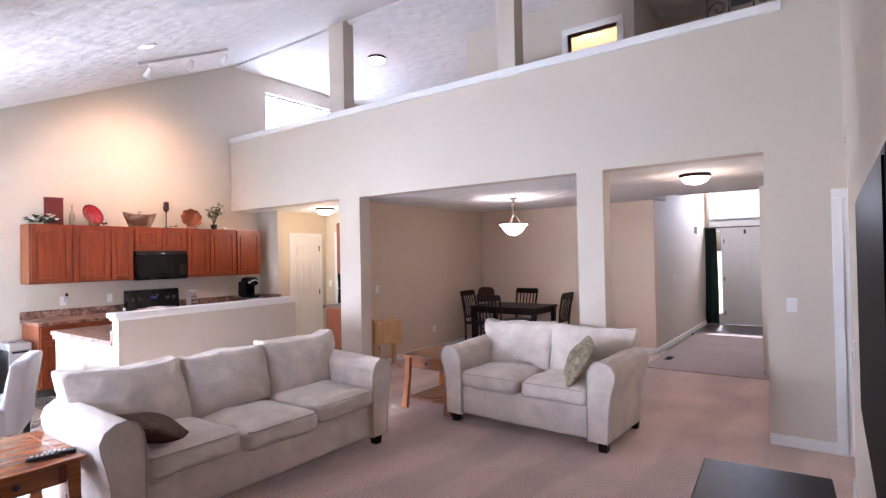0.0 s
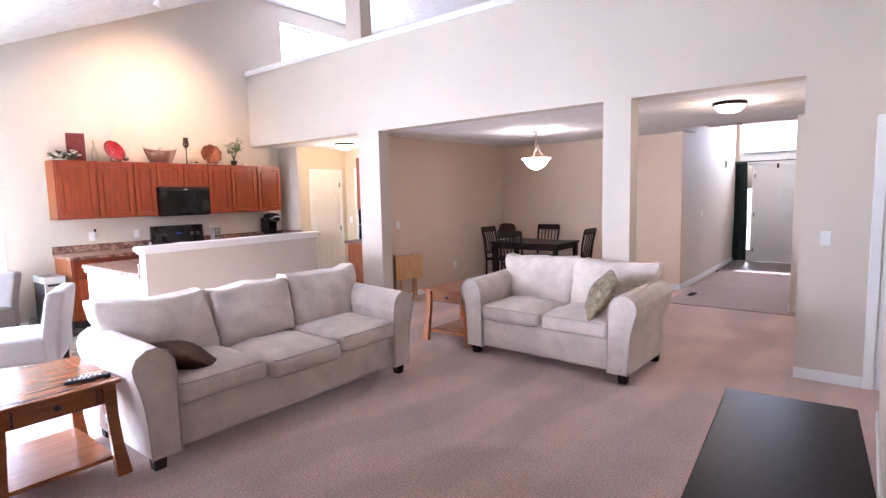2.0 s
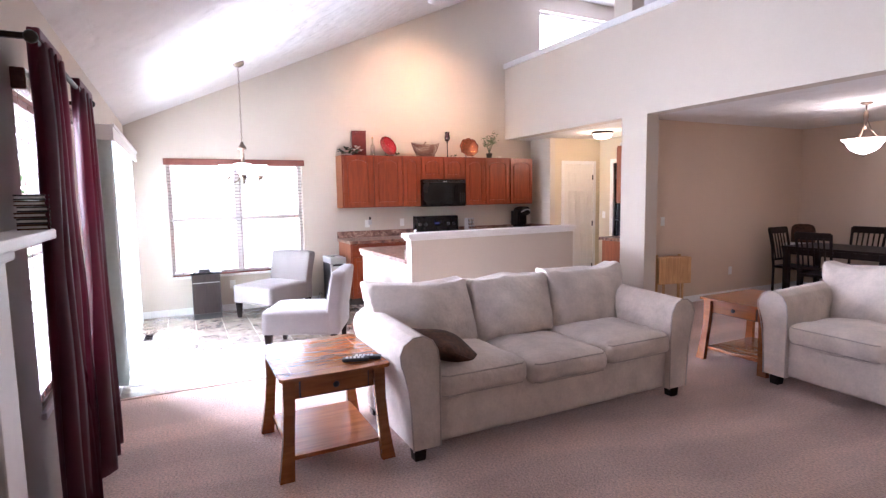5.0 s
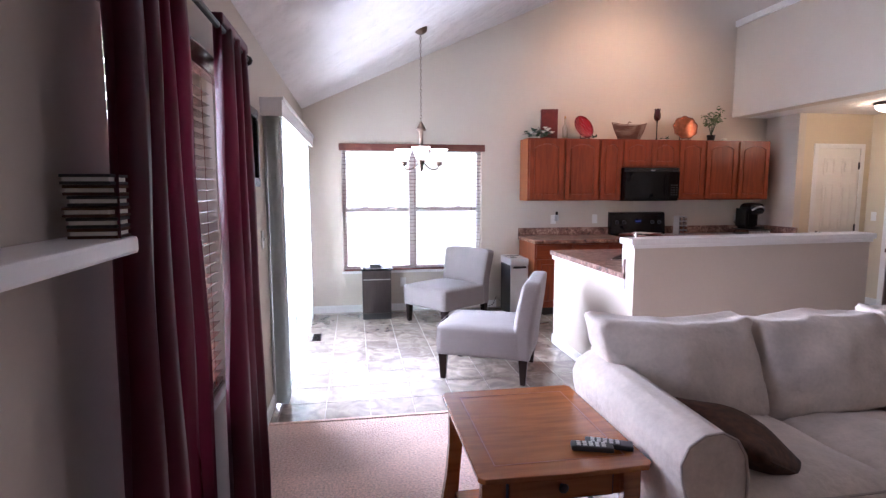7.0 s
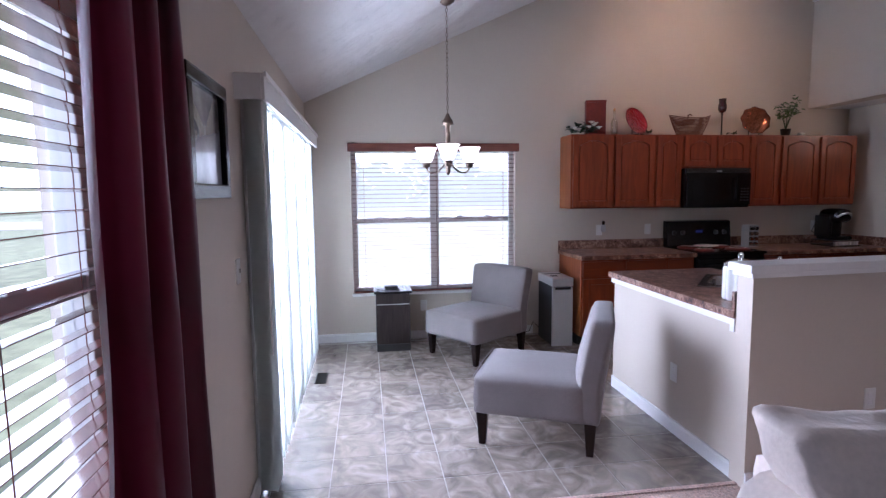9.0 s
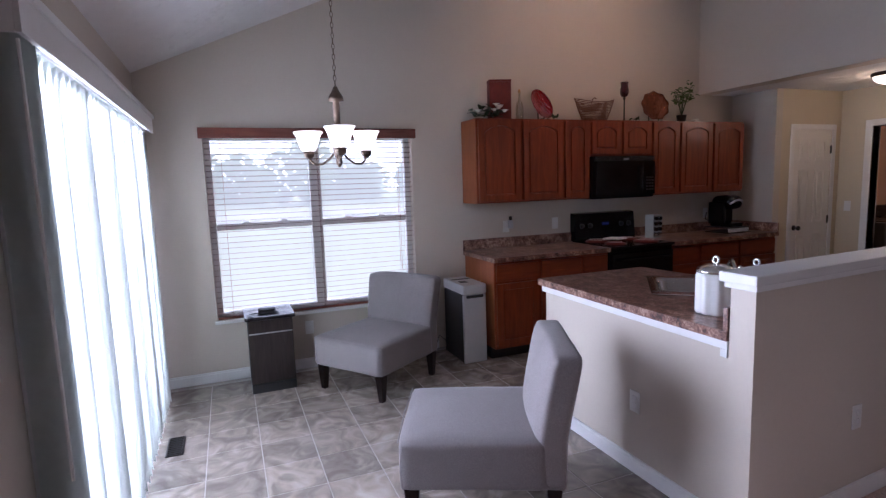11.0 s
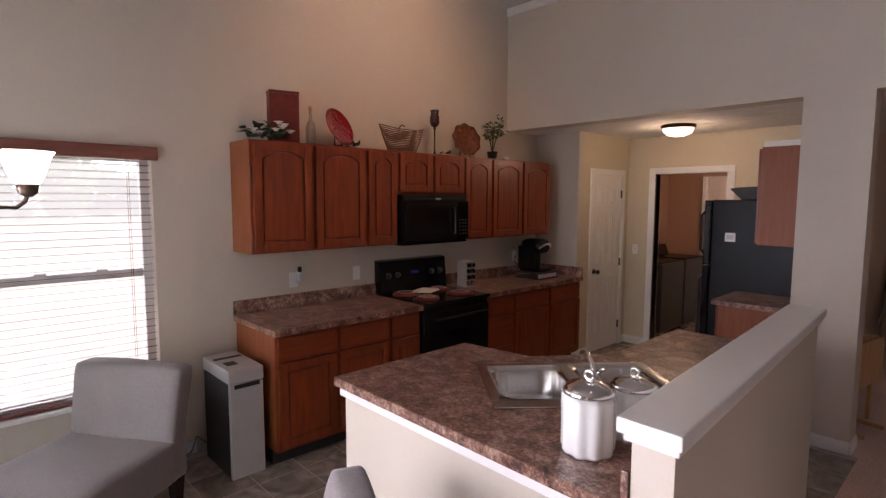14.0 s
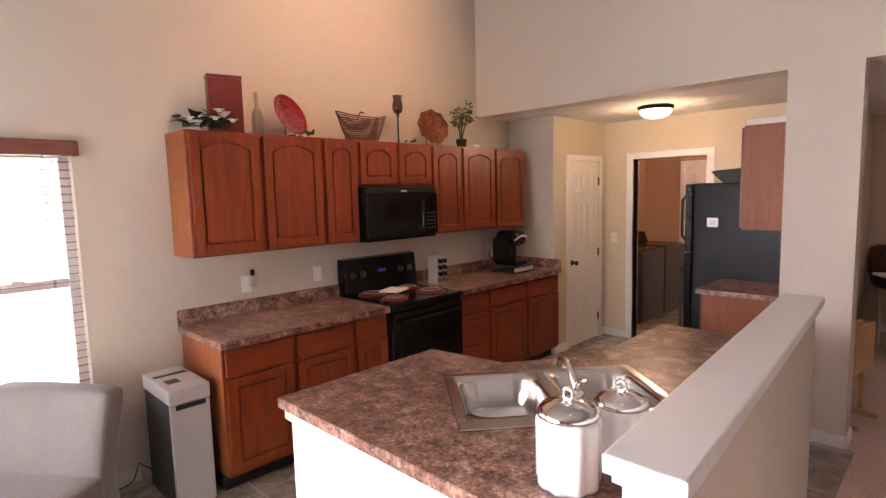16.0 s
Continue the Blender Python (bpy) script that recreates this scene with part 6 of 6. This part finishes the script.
t = thing("peninsula_cabinet", "cherry base cabinet under the peninsula worktop", "base cabinet", pose(-6.47, 2.89, 0))
part("carcase", prism([(-0.58, -0.275), (0.79, -0.275), (0.66, 1.68), (0.07, 1.68), (0.07, 0.90), (-0.22, 0.50), (-0.58, 0.45)], 0.0, 0.70, "z"), CABSIDE, t)
part("rim", boxes([(-0.58, -0.56, -0.275, 0.45, 0.70, 0.872), (-0.56, 0.80, -0.275, -0.255, 0.70, 0.872), (0.07, 0.09, 0.92, 1.68, 0.70, 0.872), (0.09, 0.66, 1.66, 1.68, 0.70, 0.872)]), CABSIDE, t)


def sink():
    t = thing("kitchen_sink", "double stainless steel sink set in the peninsula", "sink", SINK)
    bm = bmesh.new()
    w, d = 0.42, 0.28

    def loop(cx, cy, a, b, r, z):
        pts = []
        for qx, qy, s in ((1, 1, 0), (-1, 1, 90), (-1, -1, 180), (1, -1, 270)):
            for k in range(6):
                q = radians(s + 18 * k)
                pts.append(bm.verts.new((cx + qx * (a - r) + r * math.cos(q), cy + qy * (b - r) + r * math.sin(q), z)))
        return pts

    part("rim", boxes([(-w, w, -d, -d + 0.075, 0.0005, 0.009), (-w, w, d - 0.035, d, 0.0005, 0.009), (-w, -w + 0.035, -d + 0.075, d - 0.035, 0.0005, 0.009), (w - 0.035, w, -d + 0.075, d - 0.035, 0.0005, 0.009), (-0.018, 0.018, -d + 0.075, d - 0.035, 0.0005, 0.009)], 0.003), STEEL, t)
    for sx in (-1, 1):
        bm = bmesh.new()
        cx, cy = sx * 0.2015, 0.02
        rows = [loop(cx, cy, 0.186, 0.228, 0.012, 0.0085), loop(cx, cy, 0.168, 0.208, 0.085, 0.007), loop(cx, cy, 0.160, 0.20, 0.09, -0.008), loop(cx, cy, 0.152, 0.19, 0.09, -0.12), loop(cx, cy, 0.125, 0.165, 0.085, -0.168), loop(cx, cy, 0.03, 0.03, 0.029, -0.178)]
        for a, b in zip(rows, rows[1:]):
            for i in range(24):
                bm.faces.new((a[i], a[(i + 1) % 24], b[(i + 1) % 24], b[i]))
        bm.faces.new(rows[-1])
        bmesh.ops.recalc_face_normals(bm, faces=bm.faces)
        b_ = part("bowl", bm, STEEL, t, "", True)
        part("drain", lathe([(0.0, -0.174), (0.03, -0.172), (0.04, -0.174), (0.04, -0.177)], 20, cx, cy), CHROME, b_, "", True)
    return t


sink()
t = thing("faucet", "chrome single-lever kitchen faucet", "faucet", SINK)
part("base_plate", boxes([(-0.12, 0.12, -0.265, -0.215, 0.009, 0.022)], 0.008), CHROME, t)
part("body", lathe([(0.026, 0.02), (0.026, 0.09), (0.02, 0.11), (0.0, 0.115)], 18, 0, -0.24), CHROME, t, "", True)
part("spout", tube([(0, -0.24, 0.08), (0.0, -0.2, 0.15), (0, -0.12, 0.175), (0, -0.06, 0.16), (0, -0.045, 0.135)], 0.012, 10), CHROME, t, "", True)
part("lever", tube([(0, -0.24, 0.11), (0.0, -0.27, 0.15), (0.0, -0.33, 0.175)], [0.012, 0.009, 0.007], 8), CHROME, t, "", True)


def canister(x, y, s, label):
    t = thing("canister", label, "canister", pose(x, y, 0.916), "white canisters on the peninsula")
    k = s
    part("jar", lathe([(0.0, 0.0), (0.078 * k, 0.0), (0.084 * k, 0.012 * k), (0.084 * k, 0.175 * k), (0.078 * k, 0.19 * k), (0.0, 0.19 * k)], 72, 0, 0, 9, 0.045), CERAMIC, t, "fluted white ceramic jar", True)
    lid = part("lid", lathe([(0.082 * k, 0.19 * k), (0.084 * k, 0.2 * k), (0.07 * k, 0.215 * k), (0.035 * k, 0.228 * k), (0.0, 0.232 * k)], 36), CHROME, t, "domed chrome lid", True)
    ring = [(0.015 * k * math.cos(a), 0.0, 0.247 * k + 0.015 * k * math.sin(a)) for a in (2 * math.pi * i / 20 for i in range(21))]
    part("ring_knob", tube(ring, 0.0065 * k, 8), CHROME, lid, "", True)


canister(-5.915, 2.725, 1.02, "large fluted white canister with a chrome lid")
canister(-5.86, 2.925, 0.93, "fluted white canister with a chrome lid behind the first")
t = thing("dish_sponge", "small yellow sponge at the sink", "sponge", pose(-5.80, 3.20, 0.916, 0, 0, 30))
part("body", boxes([(-0.05, 0.05, -0.03, 0.03, 0, 0.03)], 0.006), material("sponge_yellow", (0.6, 0.42, 0.06), 0.9, grain=(60, 0.3)), t)

# ---- kitchen alcove ----
t = thing("refrigerator", "black textured refrigerator with a label on its side", "refrigerator", pose(-6.17, 6.82, 0))
part("body", boxes([(-0.74, 0.0, -0.38, 0.32, 0.03, 1.74)], 0.01), FRIDGE, t)
for z0, z1 in ((0.06, 1.12), (1.13, 1.735)):
    d = part("door", boxes([(-0.81, -0.745, -0.38, 0.32, z0, z1)], 0.012), BLACK, t)
    part("handle", tube([(-0.81, -0.33, z0 + 0.1), (-0.85, -0.33, z0 + 0.14), (-0.85, -0.33, z1 - 0.14), (-0.81, -0.33, z1 - 0.1)], 0.013, 8), BLACKM, d)
part("notepad", boxes([(-0.62, -0.53, -0.384, -0.38, 1.36, 1.44)], 0.001, 1), PLASTIC, t, "small white note held by a magnet")
part("note_print", boxes([(-0.605, -0.545, -0.386, -0.384, 1.38, 1.42)]), SILVER, t)
t = thing("roasting_tray", "black tray on top of the refrigerator", "tray", pose(-6.58, 6.75, 1.741))
part("pan", prism([(-0.24, 0.10), (-0.14, 0.0), (0.14, 0.0), (0.24, 0.10), (0.20, 0.11), (0.0, 0.12), (-0.2, 0.11)], -0.16, 0.16, "y", 0.006), BLACKM, t)
t = thing("base_cabinet", "short cherry base cabinet beside the refrigerator", "base cabinet", pose(-6.06, 6.2, 0))
part("carcase", boxes([(-0.56, 0.0, -0.33, 0.34, 0.1, 0.872)], 0.002, 1), CABSIDE, t)
part("toe_kick", boxes([(-0.5, 0.0, -0.32, 0.33, 0, 0.1)]), BLACKM, t)
part("door", boxes([(-0.585, -0.56, -0.31, 0.32, 0.13, 0.69)], 0.003), CHERRY, t)
part("drawer", boxes([(-0.585, -0.56, -0.31, 0.32, 0.70, 0.86)], 0.003), CHERRY, t)
t = thing("worktop", "mottled brown laminate worktop beside the refrigerator", "worktop", pose(-6.06, 6.2, 0.873))
part("slab", boxes([(-0.61, 0.0, -0.355, 0.345, 0, 0.042)], 0.007), LAMINATE, t)
t = thing("wall_cabinet", "cherry wall cabinet beside the refrigerator", "wall cabinet", pose(-6.06, 6.2, 1.385), "cherry wall cabinets")
part("carcase", boxes([(-0.30, 0.0, -0.33, 0.345, 0, 0.76)], 0.002, 1), CABSIDE, t)
part("door", boxes([(-0.322, -0.302, -0.32, 0.335, 0.012, 0.748)], 0.004), CHERRY, t)
t = thing("wire_tray", "pale flat tray on top of the wall cabinet", "tray", pose(-6.2, 6.15, 2.146))
part("tray", boxes([(-0.16, 0.12, -0.24, 0.2, 0.03, 0.045), (-0.16, 0.12, -0.24, -0.225, 0.0, 0.03), (-0.16, 0.12, 0.185, 0.2, 0.0, 0.03)], 0.004), PLASTIC, t)
part("pan", boxes([(-0.12, 0.08, -0.18, 0.15, 0.0, 0.028)], 0.004), BLACKM, t)


def washer(label, x, y):
    t = thing("washing_machine", label, "laundry machine", pose(x, y, 0), "laundry pair")
    part("body", boxes([(-0.33, 0.33, -0.34, 0.34, 0.02, 0.92)], 0.02), material("laundry_grey", (0.03, 0.028, 0.03), 0.35, grain=(20, 0.1)), t)
    part("console", prism([(-0.33, 0.92), (-0.33, 1.07), (-0.26, 1.07), (-0.2, 0.92)], -0.34, 0.34, "y", 0.01), BLACK, t)
    part("lid", boxes([(-0.19, 0.31, -0.3, 0.3, 0.92, 0.935)], 0.008), BLACK, t)


washer("grey washing machine in the laundry", -8.33, 8.2)
washer("grey dryer beside the washing machine", -8.33, 8.92)
structure("wall_laundry_west", boxes([(W, W + 0.04, 7.37, 9.5, 0, 2.5)]), LAUNDRY, "rose tan laundry wall", "wall")

# ---- dining room ----
t = thing("dining_table", "dark espresso wooden dining table", "dining table", pose(-4.82, 8.42, 0))
part("tabletop", boxes([(-0.62, 0.62, -0.42, 0.42, 0.735, 0.765)], 0.006), ESPRESSO, t)
part("apron", boxes([(-0.56, 0.56, -0.36, -0.34, 0.65, 0.735), (-0.56, 0.56, 0.34, 0.36, 0.65, 0.735), (-0.56, -0.54, -0.34, 0.34, 0.65, 0.735), (0.54, 0.56, -0.34, 0.34, 0.65, 0.735)], 0.002, 1), ESPRESSO, t)
for sx in (-1, 1):
    for sy in (-1, 1):
        tapered_leg(t, sx * 0.565, sy * 0.365, 0, 0.735, 0.036, 0.028, ESPRESSO)


def dining_chair(m):
    t = thing("dining_chair", "dark espresso dining chair with a slatted back", "dining chair", m, "chairs round the dining table")
    part("seat", boxes([(-0.21, 0.21, -0.21, 0.2, 0.43, 0.465)], 0.008), ESPRESSO, t)
    for sx in (-1, 1):
        tapered_leg(t, sx * 0.185, -0.185, 0, 0.43, 0.02, 0.016, ESPRESSO)
        part("back_post", tube([(sx * 0.19, 0.2, 0.0), (sx * 0.19, 0.2, 0.45), (sx * 0.195, 0.23, 0.75), (sx * 0.205, 0.28, 0.98)], 0.018, 6), ESPRESSO, t)
    bm = boxes([(-0.205, 0.205, -0.012, 0.012, -0.045, 0.05)], 0.008)
    for v in bm.verts:
        v.co.y += 0.03 * (1 - (v.co.x / 0.2) ** 2)
        v.co.z += 0.015 * (1 - (v.co.x / 0.2) ** 2) * (v.co.z > 0)
    part("top_rail", bm, ESPRESSO, t, "", False, pose(0, 0.275, 0.95, -12))
    part("lower_rail", boxes([(-0.18, 0.18, 0.2, 0.22, 0.53, 0.56)], 0.004), ESPRESSO, t)
    for k in range(5):
        x = -0.13 + 0.065 * k
        part("slat", tube([(x, 0.21, 0.55), (x, 0.245, 0.75), (x, 0.285, 0.93)], 0.010, 6), ESPRESSO, t)
    part("front_rail", boxes([(-0.17, 0.17, -0.195, -0.18, 0.37, 0.43)], 0.002, 1), ESPRESSO, t)
    return t


first_chair = dining_chair(pose(-4.80, 7.85, 0, 0, 0, 180))
for m in (pose(-4.97, 8.95, 0, 0, 0, 0), pose(-5.42, 8.34, 0, 0, 0, 90), pose(-4.13, 8.46, 0, 0, 0, -90)):
    copy_thing(first_chair, m)
t = thing("high_chair", "dark high chair with a round back and white tray", "high chair", pose(-5.70, 8.97, 0, 0, 0, 30))
part("seat", lathe([(0.0, 0.55), (0.15, 0.56), (0.2, 0.62), (0.21, 0.7), (0.2, 0.7), (0.14, 0.6), (0.0, 0.58)], 20), BLACKM, t, "", True)
part("backrest", soft(0, 0.17, 0.82, 0.34, 0.06, 0.4, 0.12, rumple=0.003, cuts=9), PILLOWB, t, "patterned brown padded back", True)
part("tray", boxes([(-0.24, 0.24, -0.36, -0.08, 0.72, 0.745)], 0.01), PLASTIC, t, "white plastic tray")
for sx in (-1, 1):
    part("leg", tube([(sx * 0.17, -0.1, 0.58), (sx * 0.25, -0.3, 0.01)], 0.012, 8), SILVER, t)
    part("leg", tube([(sx * 0.17, 0.1, 0.58), (sx * 0.25, 0.28, 0.01)], 0.012, 8), SILVER, t)

# folded tray tables on their stand beside the pier
t = thing("tray_table_set", "folded blond wooden tray tables hanging on a stand", "tray table", pose(-5.72, 6.20, 0, 0, 0, 78))
for k in range(3):
    part("tray_top", boxes([(-0.24, 0.24, -0.07 + 0.04 * k, -0.05 + 0.04 * k, 0.36, 0.70)], 0.008), BLOND, t)
for sx in (-1, 1):
    part("upright", boxes([(sx * 0.17 - 0.015, sx * 0.17 + 0.015, 0.06, 0.09, 0.0, 0.72)], 0.004), BLOND, t)
    part("foot_rail", boxes([(sx * 0.17 - 0.015, sx * 0.17 + 0.015, -0.13, 0.17, 0.0, 0.03)], 0.005), BLOND, t)
    part("folded_leg", boxes([(sx * 0.14 - 0.012, sx * 0.14 + 0.012, -0.045, -0.02, 0.06, 0.36)], 0.003), BLOND, t)
for z in (0.12, 0.66):
    part("cross_rail", boxes([(-0.17, 0.17, 0.065, 0.085, z, z + 0.04)], 0.004), BLOND, t)

# ---- foyer and loft ----
curtain("foyer_curtain", "dark green curtain beside the front door", -2.68, -2.46, 0.03, 2.1, 13.3, 3, GREEN, None, 0.06, "curtain", 0.03)
t = thing("curtain_rod", "thin dark rod over the front door", "curtain rod")
part("pole", tube([(-2.69, 13.3, 2.12), (-1.18, 13.3, 2.12)], 0.012, 8), BRONZE, t)
for x in (-2.64, -1.25):
    part("bracket", boxes([(x - 0.008, x + 0.008, 13.3, 13.45, 2.11, 2.13)]), BRONZE, t)
curtain("foyer_curtain", "narrow dark curtain at the far side of the front door", -1.30, -1.19, 0.75, 2.1, 13.3, 2, GREEN, None, 0.0, "curtain", 0.02)
t = thing("door_chime", "small white chime box on the foyer wall", "chime", pose(-2.70, 12.4, 2.05))
part("case", boxes([(0, 0.05, -0.1, 0.1, -0.07, 0.07)], 0.008), PLASTIC, t)
t = thing("wall_hook", "small dark hook over the front door", "hook", pose(-1.92, 13.42, 2.02))
part("body", boxes([(-0.02, 0.02, -0.03, 0.0, -0.05, 0.04)], 0.005), BLACKM, t)
t = thing("wall_picture", "small dark framed picture on the hall wall", "picture", pose(-0.875, 7.75, 1.5))
part("picture_frame", boxes([(-0.02, 0, -0.12, 0.12, -0.16, 0.16)], 0.005), BLACKM, t)


def iron_screen():
    t = thing("iron_screen", "black wrought-iron scroll screen on the loft ledge", "screen", pose(-1.02, HY + 0.1, 3.70))
    part("frame", tube([(-0.27, 0, 0.0), (-0.27, 0, 0.5), (0.27, 0, 0.5), (0.27, 0, 0.0), (-0.27, 0, 0.03)], 0.009, 6), BLACKM, t)
    for s in (-1, 1):
        for z in (0.1, 0.25, 0.4):
            sp = [(s * 0.18 + s * r * math.cos(a), 0, z + r * math.sin(a)) for r, a in ((0.075 - 0.005 * k, 0.55 * k) for k in range(14))]
            part("scroll", tube(sp, 0.006, 5), BLACKM, t)
        part("bar", tube([(s * 0.095, 0, 0.0), (s * 0.095, 0, 0.5)], 0.007, 5), BLACKM, t)
    part("panel", boxes([(-0.08, 0.08, -0.006, 0.006, 0.09, 0.4)], 0.003), BLACKM, t)


iron_screen()

# ---- kitchen floor tiles ----
S = 0.305
tile_mesh = bpy.data.meshes.new("tile")
bm = boxes([(0.0032, S - 0.0032, 0.0032, S - 0.0032, -0.006, 0.0)], 0.001, 1)
bm.to_mesh(tile_mesh)
bm.free()
tile_mesh.materials.append(TILE)
spots = []
i0, j0 = -5.60, EX + 0.06
for i in range(10):
    for j in range(-1, 31):
        x, y = i0 - S * (i + 1), j0 + S * j
        if y > 9.3 or (y > HY and x < -8.9):
            continue
        if x < W - 0.28 or (y + S > HY + 0.05 and x + S > -6.0):
            continue
        spots.append((x, y))
spots.sort(key=lambda p: p[1])
near, far = spots[:290], spots[290:]
for x, y in near:
    o = new("tile", tile_mesh)
    o.parent = floor_kitchen
    o.location = (x, y, 0)
if far:
    bm = boxes([(x + 0.0025, x + S - 0.0025, y + 0.0025, y + S - 0.0025, -0.006, 0.0) for x, y in far])
    rest = part("tile_field", bm, TILE, floor_kitchen)
    rest["kind"] = "stuff"
structure("trim_carpet_edge", boxes([(-5.615, -5.585, EX, 2.53, 0.0, 0.008)], 0.003), CARPET, "tucked carpet edge at the tiles", "strip")
